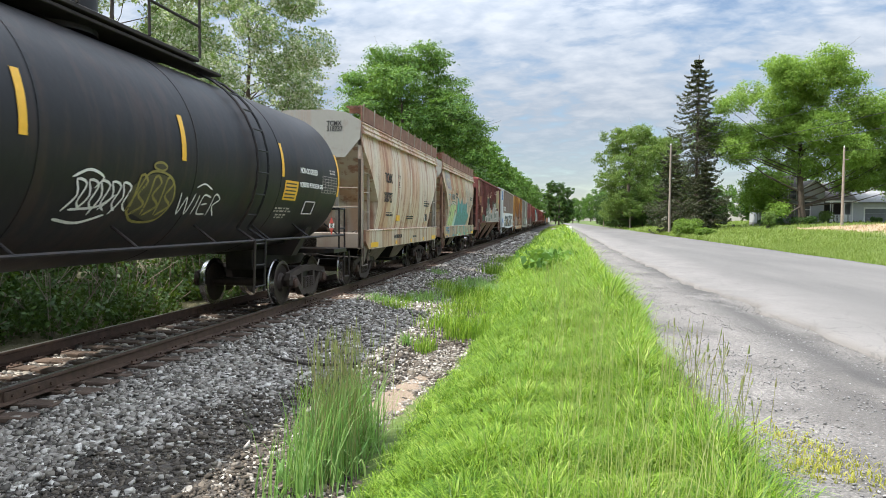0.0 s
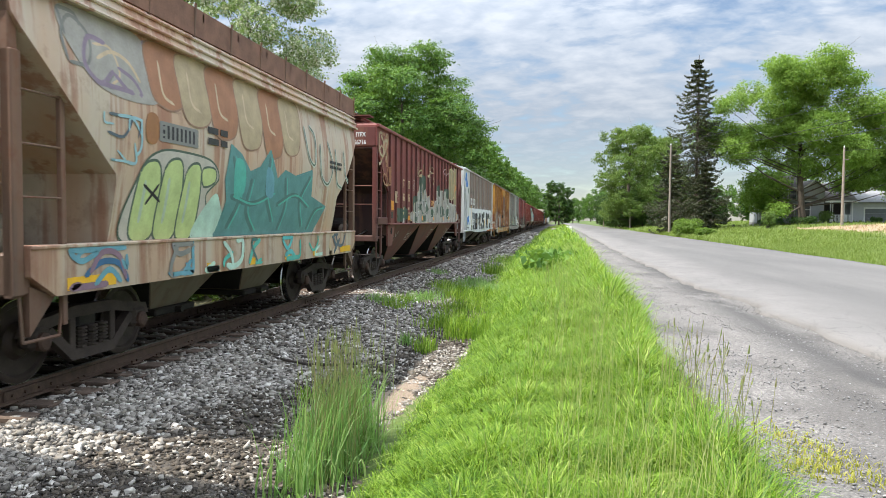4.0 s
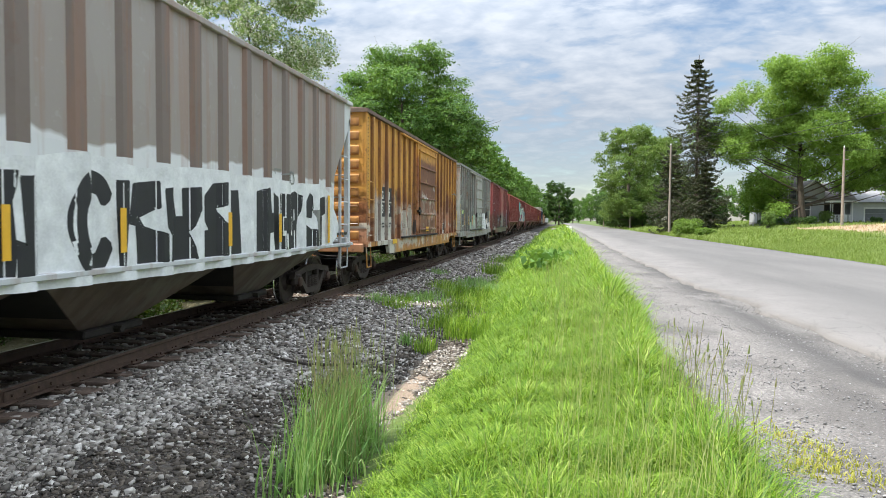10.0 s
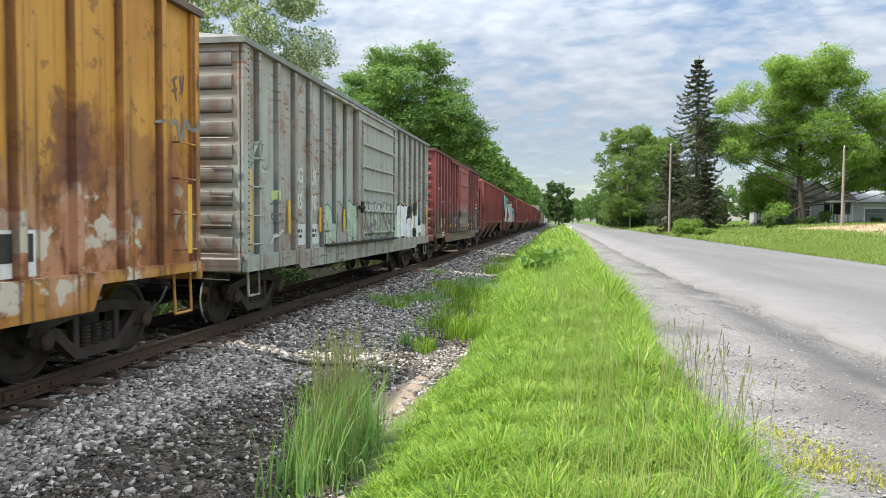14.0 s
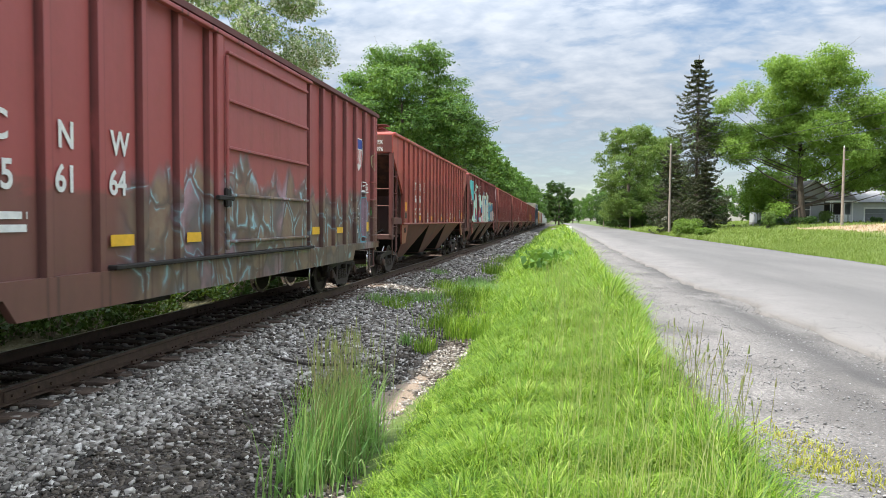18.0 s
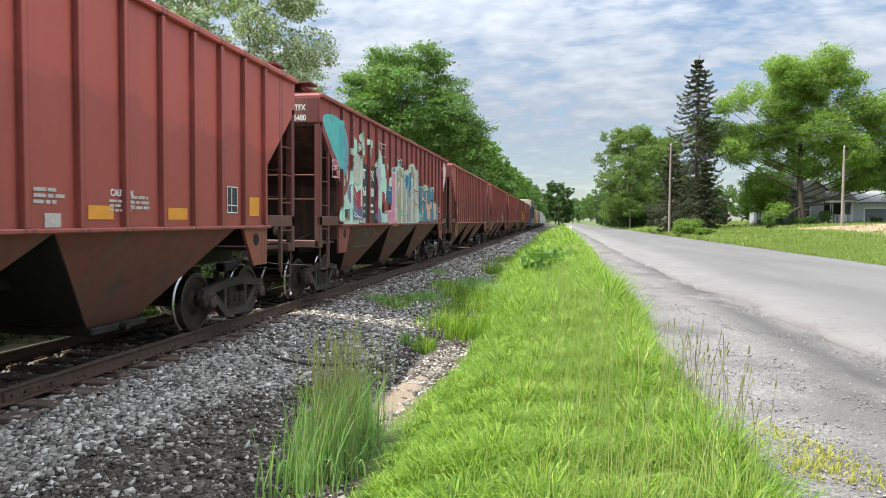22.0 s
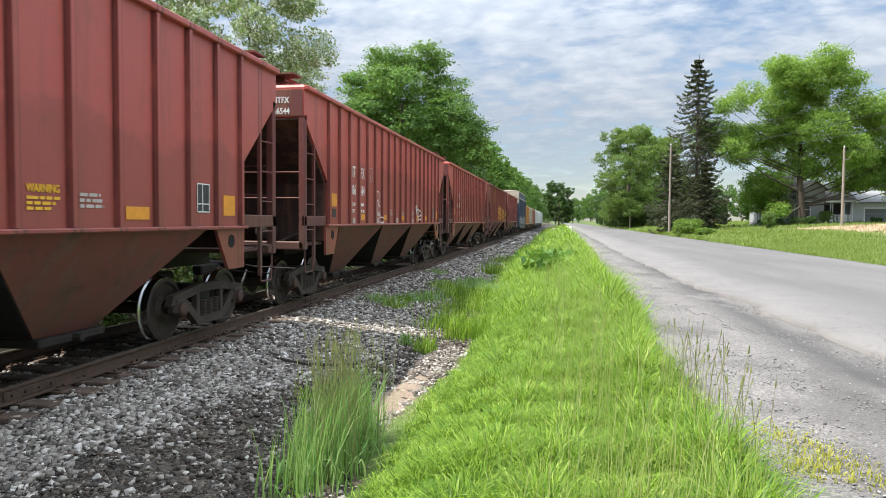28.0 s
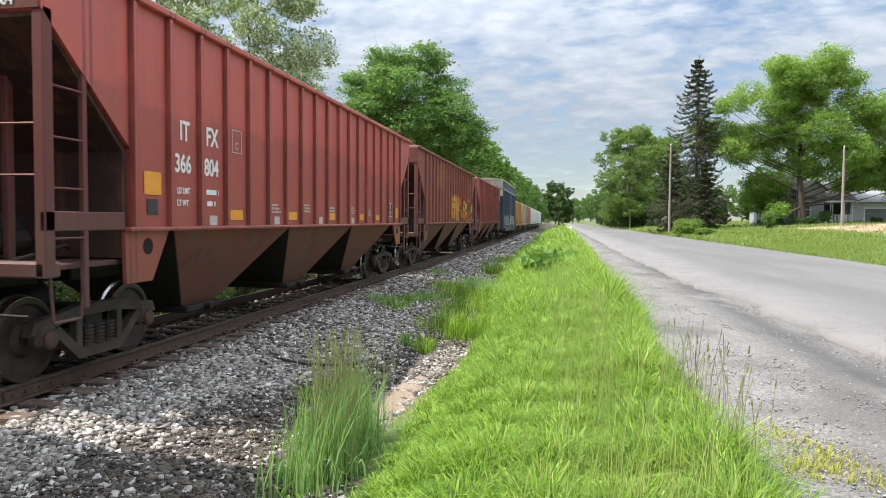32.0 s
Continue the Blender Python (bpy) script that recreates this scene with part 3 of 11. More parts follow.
def asphalt_material():
    m, nt, bs, co = material("worn asphalt")
    grain = noise_tex(nt, co, 70, 3, 0.7)
    patch = noise_tex(nt, stretched(nt, co, 1.0, 0.16, 1), 0.8, 5, 0.6)
    col = ramp(nt, patch, [(0.3, (0.096, 0.091, 0.086)), (0.55, (0.130, 0.123, 0.116)), (0.75, (0.168, 0.157, 0.146))])
    col = mix(nt, op(nt, "MULTIPLY", grain, 0.55), col, (0.12, 0.115, 0.11))
    vo = nt.nodes.new("ShaderNodeTexVoronoi")
    vo.feature = "DISTANCE_TO_EDGE"
    vo.inputs["Scale"].default_value = 1.3
    w = nt.nodes.new("ShaderNodeVectorMath")
    w.operation = "MULTIPLY_ADD"
    nt.links.new(noise_tex(nt, co, 2.5, 4, 0.6, 0, True), w.inputs[0])
    w.inputs[1].default_value = (0.5, 0.5, 0)
    nt.links.new(stretched(nt, co, 1.6, 0.9, 0), w.inputs[2])
    nt.links.new(w.outputs[0], vo.inputs["Vector"])
    sep = nt.nodes.new("ShaderNodeSeparateXYZ")
    nt.links.new(co, sep.inputs[0])
    edge = op(nt, "MULTIPLY", op(nt, "SUBTRACT", 5.4, sep.outputs[0]), 0.7, clamp=True)
    crack = op(nt, "MULTIPLY", op(nt, "LESS_THAN", vo.outputs["Distance"], 0.012), edge)
    col = mix(nt, op(nt, "MULTIPLY", crack, 0.7), col, (0.06, 0.06, 0.058))
    col = mix(nt, op(nt, "MULTIPLY", op(nt, "MULTIPLY", edge, 0.42), noise_tex(nt, co, 1.1, 4)), col, (0.36, 0.33, 0.31))
    put(nt, col, bs.inputs["Base Color"])
    bs.inputs["Roughness"].default_value = 0.85
    bump(nt, bs, op(nt, "SUBTRACT", grain, op(nt, "MULTIPLY", crack, 1.5)), 0.5, 0.01)
    return m


def ground_material():
    m, nt, bs, co = material("soil and turf")
    a = noise_tex(nt, co, 0.35, 6, 0.65)
    b = noise_tex(nt, co, 14, 4, 0.6)
    sep = nt.nodes.new("ShaderNodeSeparateXYZ")
    nt.links.new(co, sep.inputs[0])
    col = ramp(nt, a, [(0.3, (0.050, 0.085, 0.018)), (0.5, (0.085, 0.14, 0.024)), (0.7, (0.13, 0.19, 0.035))])
    col = mix(nt, op(nt, "MULTIPLY", b, 0.5), col, (0.06, 0.06, 0.02))
    # leaf litter under the wood beside the line
    wood = op(nt, "MULTIPLY", op(nt, "SUBTRACT", -8.6, sep.outputs[0]), 1.2, clamp=True)
    col = mix(nt, wood, col, mix(nt, b, (0.055, 0.040, 0.024), (0.085, 0.085, 0.03)))
    # stubble field
    fx = op(nt, "MULTIPLY", op(nt, "SUBTRACT", sep.outputs[0], 19.5), 0.6, clamp=True)
    fy = op(nt, "MULTIPLY", op(nt, "SUBTRACT", 71.0, sep.outputs[1]), 0.5, clamp=True)
    rows = op(nt, "SINE", op(nt, "MULTIPLY", sep.outputs[0], 8.2))
    soil = mix(nt, op(nt, "MULTIPLY", op(nt, "ADD", op(nt, "MULTIPLY", rows, 0.25), b), 0.9, clamp=True), (0.17, 0.105, 0.068), (0.43, 0.33, 0.20))
    col = mix(nt, op(nt, "MULTIPLY", fx, fy), col, soil)
    put(nt, col, bs.inputs["Base Color"])
    bs.inputs["Roughness"].default_value = 0.95
    bump(nt, bs, b, 0.8, 0.06)
    return m


# ---------------------------------------------------------------- ground
GX = (-900, -60, -14, -10.5, -9.3, -8.4, -4.6, -3.4, -2.6, -1.9, -1.3, -0.6, 0.5, 1.3, 3.2, 11.3, 11.9, 14, 17, 22, 30, 45, 900)
GZ = (1.0, -0.4, -0.65, -0.8, -0.8, -0.62, -0.62, -0.64, -0.62, -0.56, -0.40, -0.14, 0.08, 0.17, 0.10, 0.10, 0.22, 0.42, 0.75, 1.2, 1.6, 1.75, 1.9)


def ground_z(x, y):
    z = np.interp(x, GX, GZ)
    amp = np.interp(x, (-3, -1, 1.0, 1.3, 11.9, 14, 40), (0.03, 0.05, 0.03, 0.0, 0.0, 0.05, 0.12))
    return z + amp * (np.sin(x * 1.7 + y * 0.6) * 0.5 + np.sin(y * 0.23 + x * 0.4) * 0.5)


def sheet(name, xs, ys, zfun, mat, label="", category="", kind="structure"):
    X, Y = np.meshgrid(np.asarray(xs, float), np.asarray(ys, float), indexing="ij")
    v = np.stack([X, Y, zfun(X, Y)], -1).reshape(-1, 3)
    nx, ny = len(xs), len(ys)
    i, j = np.meshgrid(np.arange(nx - 1), np.arange(ny - 1), indexing="ij")
    a = (i * ny + j).ravel()
    f = np.stack([a, a + ny, a + ny + 1, a + 1], -1)
    return tagged(new(name, big_mesh(name, v, f, mat, True)), label, category, "", kind)


YS = np.concatenate([np.linspace(-900, -40, 10), np.linspace(-30, 60, 181), np.linspace(62, 200, 70), np.geomspace(210, 2500, 30)])
XS = np.concatenate([np.linspace(-900, -70, 10), np.linspace(-60, -14, 24), np.linspace(-13.5, 16, 119), np.linspace(17, 60, 44), np.geomspace(66, 900, 24)])
sheet("ground", XS, YS, ground_z, ground_material(), "green turf and bare soil falling to a shallow ditch", "ground")

RAIL_Z, TRACK_X, TIE_Z = -0.03, -6.37, -0.205


def ballast_z(x, y):
    z = np.interp(x, (-10.2, -9.2, -7.95, -4.85, -3.9, -2.6, -1.5, -1.0), (-0.92, -0.72, -0.25, -0.25, -0.40, -0.49, -0.475, -0.47))
    return z + 0.018 * np.sin(x * 9 + y * 5.3) * np.sin(y * 7.1 - x * 4) + 0.03 * np.sin(y * 0.9 + x) * np.clip((x + 4.9) / 1, 0, 1)


sheet("ballast_bed", np.linspace(-10.2, -1.0, 70), np.concatenate([np.linspace(-30, 40, 320), np.linspace(40.5, 420, 240)]), ballast_z, BALLAST,
      "grey crushed stone ballast with dark oily stains", "ballast")


def road_z(x, y):
    return 0.27 - 0.0035 * (x - 7.3) ** 2 * 0.4 + 0.006 * np.sin(y * 0.7 + x)


def road_sheet():
    """The carriageway: a slab with a ragged, broken edge towards the shoulder."""
    rnd = np.random.RandomState(5)
    ys = np.concatenate([np.linspace(-40, 60, 401), np.linspace(61, 420, 180)])
    ragged = np.convolve(rnd.randn(len(ys) + 8), np.ones(9) / 9, "valid")
    fine = np.convolve(rnd.randn(len(ys) + 2), np.ones(3) / 3, "valid")
    left = np.interp(ys, (0, 9, 12, 27, 90), (3.6, 3.5, 3.3, 2.9, 2.9)) + 0.16 * ragged * (ys < 70) + 0.07 * fine
    left += 0.12 * np.exp(-((ys - 10.5) / 2.5) ** 2) + 0.30 * np.exp(-((ys - 13.6) / 1.0) ** 2)
    k = 26
    s = np.linspace(0, 1, k)
    X = left[None, :] * (1 - s[:, None]) + 11.25 * s[:, None]
    Y = np.repeat(ys[None, :], k, 0)
    Z = road_z(X, Y)
    X = np.concatenate([X[:1] - 0.025, X, X[-1:] + 0.05])
    Y = np.concatenate([Y[:1], Y, Y[-1:]])
    Z = np.concatenate([Z[:1] - 0.10, Z, Z[-1:] - 0.2])
    v = np.stack([X, Y, Z], -1).reshape(-1, 3)
    nx, ny = X.shape
    i, j = np.meshgrid(np.arange(nx - 1), np.arange(ny - 1), indexing="ij")
    a = (i * ny + j).ravel()
    f = np.stack([a, a + ny, a + ny + 1, a + 1], -1)
    tagged(new("road", big_mesh("road", v, f, asphalt_material(), False)), "pale worn asphalt road with a crumbling cracked edge", "road", "", "structure")


road_sheet()
sheet("shoulder", np.linspace(0.7, 4.6, 40), np.concatenate([np.linspace(-30, 45, 220), np.linspace(46, 420, 120)]),
      lambda x, y: np.interp(x, (0.7, 1.3, 3.0, 4.6), (0.02, 0.19, 0.205, 0.17)) + 0.012 * np.sin(x * 5 + y * 3.1) * np.sin(y * 1.7),
      SHOULDER, "grey grit road shoulder with loose stones", "shoulder")


# ---------------------------------------------------------------- railway track
def rail_geo(y0, y1, top_only=False):
    h = [(-0.070, 0), (0.070, 0), (0.070, 0.012), (0.012, 0.030), (0.010, 0.125), (0.036, 0.140), (0.036, 0.165), (0.028, 0.172), (-0.028, 0.172), (-0.036, 0.165),
         (-0.036, 0.140), (-0.010, 0.125), (-0.012, 0.030), (-0.070, 0.012)]
    return Geo().prism([(x, RAIL_Z - 0.173 + z) for x, z in h], "y", y0, y1)


def build_track():
    track = thing("railway_track", (TRACK_X, 0, 0), "single railway track with rusty rails on dark timber sleepers", "railway track", "", "structure")
    for sx in (-1, 1):
        r = part("rail", rail_geo(-40, 500), RAIL_SIDE, track, "brown rusted steel rail")
        r.location.x = sx * 0.753
        t = part("running_surface", Geo().box(-0.024, 0.024, -40, 500, -0.001, 0.0025), RAIL_TOP, r, "polished running surface")
        t.location.z = RAIL_Z
        for y in (-6.4, 5.6, 14.2, 17.6, 29.5, 41.5):
            g = Geo().box(0.012, 0.034, -0.38, 0.38, RAIL_Z - 0.145, RAIL_Z - 0.045, 0.006)
            for k in (-0.28, -0.1, 0.1, 0.28):
                g.rod((0.03, k, RAIL_Z - 0.095), (0.06, k, RAIL_Z - 0.095), 0.016)
            j = part("joint_bar", g, RAIL_SIDE, r)
            j.location.y = y + sx
    rnd = random.Random(3)
    meshes = []
    for k in range(5):
        g = Geo()
        n = 8
        ys = [-0.115, -0.06, 0.05, 0.115]
        for a in range(n):
            x0, x1 = -1.3 + 2.6 * a / n, -1.3 + 2.6 * (a + 1) / n
            g.box(x0, x1 + 0.001, ys[0] + rnd.uniform(-.01, .01), ys[3] + rnd.uniform(-.01, .01), -0.17, rnd.uniform(-0.012, 0.004), 0.012)
        meshes.append(g.mesh("sleeper", TIE_WOOD))
    plate = Geo().box(-0.17, 0.17, -0.095, 0.095, 0, 0.016, 0.005)
    for sx in (-1, 1):
        for sy in (-1, 1):
            plate.box(sx * 0.105 - 0.012, sx * 0.105 + 0.012, sy * 0.05 - 0.012, sy * 0.05 + 0.012, 0.01, 0.045, 0.004)
    pm = plate.mesh("tie_plate", RAIL_SIDE)
    y = -8.0
    k = 0
    while y < 130:
        s = new("sleeper", meshes[k % 5])
        s.parent = track
        s.matrix_basis = pose(rnd.uniform(-.09, .07), y, TIE_Z - 0.004 * rnd.random(), 0, 0, rnd.uniform(-2.2, 2.2) + 180 * (k % 2))
        if y < 45:
            for sx in (-1, 1):
                p = new("tie_plate", pm)
                p.parent = s
                p.matrix_basis = pose(sx * 0.753 * (1 if k % 2 == 0 else -1), 0, 0.002)
        y += 0.50 + rnd.uniform(-.03, .03)
        k += 1


build_track()

# ---------------------------------------------------------------- the train
SPEED_TIMES = (0.0, 7.0, 14.0, 21.0, 26.5, 28.5, 30.0, 32.0)
SPEEDS = (5.92, 5.945, 5.99, 6.045, 6.09, 6.16, 6.20, 6.20)
CARS = []
WHEELSETS = []  # part, x, y and turn of its seat on the truck


def loft(levels):
    """levels: (z, y0, y1, half width); a closed body of stacked rectangles with a rounded plan."""
    g = Geo()
    n = len(levels)
    v = []
    for z, a, b, w in levels:
        v += [(-w, a, z), (w, a, z), (w, b, z), (-w, b, z)]
    f = [(0, 1, 2, 3), tuple(4 * n - 4 + i for i in range(4))]
    for k in range(n - 1):
        f += [(4 * k + i, 4 * k + (i + 1) % 4, 4 * k + 4 + (i + 1) % 4, 4 * k + 4 + i) for i in range(4)]
    return g.add(v, f)


def side_post(paint, car, x, y, prof, z0, z1):
    sx = 1 if x > 0 else -1
    return part("side_post", Geo().prism([(x + sx * a, y + b) for a, b in prof], "z", z0, z1), paint, car)


def post_profile(base, first, step, count, depth, half, flat):
    """Height of a ribbed flank: x at the place y along the car."""
    def x(y, z):
        k = np.clip(np.round((y - first) / step), 0, count - 1)
        d = np.abs(y - (first + k * step))
        return base + depth * np.clip((half - d) / (half - flat), 0, 1)
    return x


class Mural:
    """Sprayed shapes that lie on a flank and follow its ribs; each coat lies over the one before."""

    def __init__(self, car, xfun, along=(1.0, 0.0)):
        self.car, self.xfun, self.along = car, xfun, along
        self.v, self.f, self.m, self.mats, self.n, self.coat = [], [], [], [], 0, 0

    def lay(self, Y, Z, f, mat):
        self.coat += 1
        if mat not in self.mats:
            self.mats.append(mat)
        Y = Y * self.along[0] + self.along[1]
        X = self.xfun(Y, Z) + 0.006 + 0.00006 * self.coat
        self.v.append(np.stack([X, Y, Z], -1))
        self.f.append(f + self.n)
        self.m += [self.mats.index(mat)] * len(f)
        self.n += len(Y)

    def bend(self, pts, closed, gap=0.045):
        """A smooth curve through the points, in even steps."""
        p = np.array(pts, float)
        q = np.concatenate([p[-1:], p, p[:2]]) if closed else np.concatenate([2 * p[:1] - p[1:2], p, 2 * p[-1:] - p[-2:-1]])
        out = []
        for a, b, c, d in zip(q, q[1:], q[2:], q[3:]):
            k = max(2, int(np.hypot(*(c - b)) / gap))
            t = np.linspace(0, 1, k, endpoint=False)[:, None]
            out.append(0.5 * (2 * b + (c - a) * t + (2 * a - 5 * b + 4 * c - d) * t * t + (3 * b - a - 3 * c + d) * t ** 3))
        out.append(p[:1] if closed else p[-1:])
        return np.concatenate(out)

    def stroke(self, pts, w, mat, closed=False, sharp=False):
        c = self.bend(pts, closed)
        if sharp:
            c = np.concatenate([np.linspace(a, b, max(2, int(np.hypot(b[0] - a[0], b[1] - a[1]) / 0.05)), endpoint=False) for a, b in zip(pts, pts[1:])] + [np.array(pts[-1:], float)])
            d = c[1] - c[0]
            c[0] = c[0] - d / (np.hypot(*d) + 1e-9) * w * 0.45
            d = c[-1] - c[-2]
            c[-1] = c[-1] + d / (np.hypot(*d) + 1e-9) * w * 0.45
        t = np.gradient(c, axis=0)
        t /= np.linalg.norm(t, axis=1, keepdims=True) + 1e-9
        nrm = np.stack([-t[:, 1], t[:, 0]], -1)
        k = max(2, int(w / 0.035) + 1)
        width = np.full(len(c), w)
        if not closed and not sharp:
            width[0] *= 0.45
            width[-1] *= 0.45
        s = np.linspace(-0.5, 0.5, k)
        P = c[:, None] + nrm[:, None] * (s[None, :, None] * width[:, None, None])
        i, j = np.meshgrid(np.arange(len(c) - 1), np.arange(k - 1), indexing="ij")
        a = (i * k + j).ravel()
        self.lay(P[..., 0].ravel(), P[..., 1].ravel(), np.stack([a, a + k, a + k + 1, a + 1], -1), mat)

    def fill(self, pts, mat, line=None, lw=0.035, step=0.035):
        c = self.bend(pts, True)
        ys, zs = np.arange(c[:, 0].min(), c[:, 0].max() + step, step), np.arange(c[:, 1].min(), c[:, 1].max() + step, step)
        Y, Z = np.meshgrid(ys, zs, indexing="ij")
        my, mz = Y[:-1, :-1] + step / 2, Z[:-1, :-1] + step / 2
        inside = np.zeros(my.shape, bool)
        for (a, b), (e, d) in zip(c, np.roll(c, -1, 0)):
            if abs(d - b) > 1e-9:
                inside ^= ((b > mz) != (d > mz)) & (my < (e - a) * (mz - b) / (d - b) + a)
        i, j = np.nonzero(inside)
        a = i * len(zs) + j
        self.lay(Y.ravel(), Z.ravel(), np.stack([a, a + len(zs), a + len(zs) + 1, a + 1], -1), mat)
        self.stroke(pts, lw, line or mat, True)

    def block(self, pts, mat):
        """A shape with straight sides and hard corners."""
        c = np.concatenate([np.linspace(a, b, 8, endpoint=False) for a, b in zip(np.array(pts), np.roll(np.array(pts), -1, 0))])
        self.fill(c.tolist(), mat, None, 0.03)

    def blob(self, y, z, ry, rz, mat, line=None, lw=0.03, wob=0.15, seed=0):
        r = random.Random(seed)
        self.fill([(y + ry * (1 + r.uniform(-wob, wob)) * math.cos(a * math.pi / 5), z + rz * (1 + r.uniform(-wob, wob)) * math.sin(a * math.pi / 5)) for a in range(10)], mat, line, lw)

    def curls(self, y0, y1, z0, z1, n, seed, widths, fills, line, rim=0.035):
        """Wild interlocked curves with an edge of another colour."""
        r = random.Random(seed)
        for k in range(n):
            y, z, a = r.uniform(y0, y1), r.uniform(z0, z1), r.uniform(0, 6.28)
            turn, pts = r.choice((-1, 1)) * r.uniform(0.5, 1.3), []
            for i in range(r.randint(3, 6)):
                pts.append((min(y1, max(y0, y)), min(z1, max(z0, z))))
                y, z = y + 0.30 * math.cos(a), z + 0.30 * math.sin(a)
                a += turn + (r.choice((0, 0, 2.2)) if i == 2 else 0)
            w = r.uniform(*widths)
            if line:
                self.stroke(pts, w + 2 * rim, line)
            self.stroke(pts, w, r.choice(fills))

    def done(self, label):
        used = np.concatenate(self.f)
        keep, inv = np.unique(used, return_inverse=True)
        me = big_mesh("spray_piece", np.concatenate(self.v)[keep], inv.reshape(used.shape), self.mats[0])
        for m in self.mats[1:]:
            me.materials.append(m)
        if len(me.polygons) == len(self.m):
            me.polygons.foreach_set("material_index", np.array(self.m, np.int32))
        ob = new("spray_piece", me)
        ob.parent = self.car
        ob["label"] = label
        return ob


def spray_paint(name, col):
    return plain(name, col, 0.6, 0, 0.22, 4, 0.1)


def side_frame_geo():
    """Cast side frame of a truck, with bearing ends and an open spring window."""
    g = Geo()
    x0, x1 = -0.055, 0.055
    g.prism([(-1.12, 0.52), (-1.06, 0.66), (-0.62, 0.72), (-0.34, 0.77), (0.34, 0.77), (0.62, 0.72), (1.06, 0.66), (1.12, 0.52), (0.6, 0.60), (0.34, 0.64), (-0.34, 0.64), (-0.6, 0.60)], "x", x0, x1)
    g.prism([(-0.80, 0.52), (-0.70, 0.58), (-0.34, 0.28), (0.34, 0.28), (0.70, 0.58), (0.80, 0.52), (0.38, 0.16), (-0.38, 0.16)], "x", x0, x1)
    for s in (-1, 1):
        g.box(x0 + 0.004, x1 - 0.004, s * 0.36 - 0.05, s * 0.36 + 0.05, 0.24, 0.68, 0.01)
        g.box(x0 - 0.03, x1 + 0.03, s * 0.89 - 0.15, s * 0.89 + 0.15, 0.37, 0.63, 0.05)
    return g


def bolster_geo():
    return Geo().box(-0.95, 0.95, -0.17, 0.17, 0.46, 0.74, 0.03).box(-0.30, 0.30, -0.22, 0.22, 0.70, 0.92, 0.04)


def spring_geo():
    prof = []
    for k in range(6):
        z = 0.042 * k
        prof += [(z, 0.05), (z + 0.002, 0.075), (z + 0.024, 0.075), (z + 0.026, 0.05)]
    return Geo().lathe(prof, "z", 10)


def wheel_mesh():
    """One wheel: plate and hub of dirty steel, polished tread and flange."""
    if "wheel" not in MESHES:
        g = Geo().lathe([(-0.055, 0.20), (-0.085, 0.40), (-0.08, 0.455), (0.045, 0.445), (0.055, 0.43), (0.055, 0.385), (0.02, 0.36), (0.01, 0.20), (0.075, 0.15), (0.075, 0.09)], "x", 36)
        n = len(g.f)
        g.lathe([(-0.091, 0.40), (-0.091, 0.482), (-0.071, 0.486), (-0.055, 0.459), (0.043, 0.449), (0.043, 0.43)], "x", 40, (0, 0, 0), False)
        me = g.mesh("wheel", WHEEL_STEEL, True)
        me.materials.append(TREAD)
        me.polygons.foreach_set("material_index", [0] * n + [1] * (len(g.f) - n))
        MESHES["wheel"] = me
    return MESHES["wheel"]


TRUCK_STEEL = plain("dusty brown cast steel", (0.050, 0.036, 0.029), 0.8, 0.1, 0.5, 4)
# grimy near-black that also carries the shade on the bays' slopes
SLOPE_SHADE = plain("grimy slope in shade tone", (0.016, 0.013, 0.011), 0.9, 0, 0.4, 5)
CAP_RUST = plain("rusty bearing cap", (0.075, 0.042, 0.030), 0.75, 0.1, 0.4, 6)


def truck(car, y, turning=True):
    t = part("truck", bolster_geo, STEEL_DARK, car, "grimy cast steel truck", False, "truck")
    t.location.y = y
    for sx in (-1, 1):
        part("side_frame", side_frame_geo, TRUCK_STEEL, t, "", False, "side frame").location.x = sx * 0.98
        for s in (-0.19, 0.0, 0.19):
            part("spring", spring_geo, TRUCK_STEEL, t, "", False, "spring").location = (sx * 0.99, s, 0.285)
        for s in (-1, 1):
            cap = part("bearing_cap", lambda: Geo().lathe([(0, 0.10), (0.07, 0.10), (0.09, 0.075), (0.10, 0.03)], "x", 12), CAP_RUST, t, "rusty round bearing cap", False, "cap")
            cap.matrix_basis = pose(sx * 1.03, s * 0.89, 0.457, 0, 0, 0 if sx > 0 else 180)
            w = new("wheel", wheel_mesh())
            w.parent = t
            w.matrix_basis = pose(sx * 0.755, s * 0.89, 0.457, 0, 0, 0 if sx > 0 else 180)
            w["label"] = "brown steel wheel with a polished tread"
            if turning:
                WHEELSETS.append((w, sx * 0.755, s * 0.89, 0 if sx > 0 else 180))
    for s in (-1, 1):
        ax = part("axle", lambda: Geo().rod((-1.0, 0, 0), (1.0, 0, 0), 0.085, None, 12), WHEEL_STEEL, t, "", True, "axle")
        ax.location = (0, s * 0.89, 0.457)
        if turning:
            WHEELSETS.append((ax, 0, s * 0.89, 0))
    return t


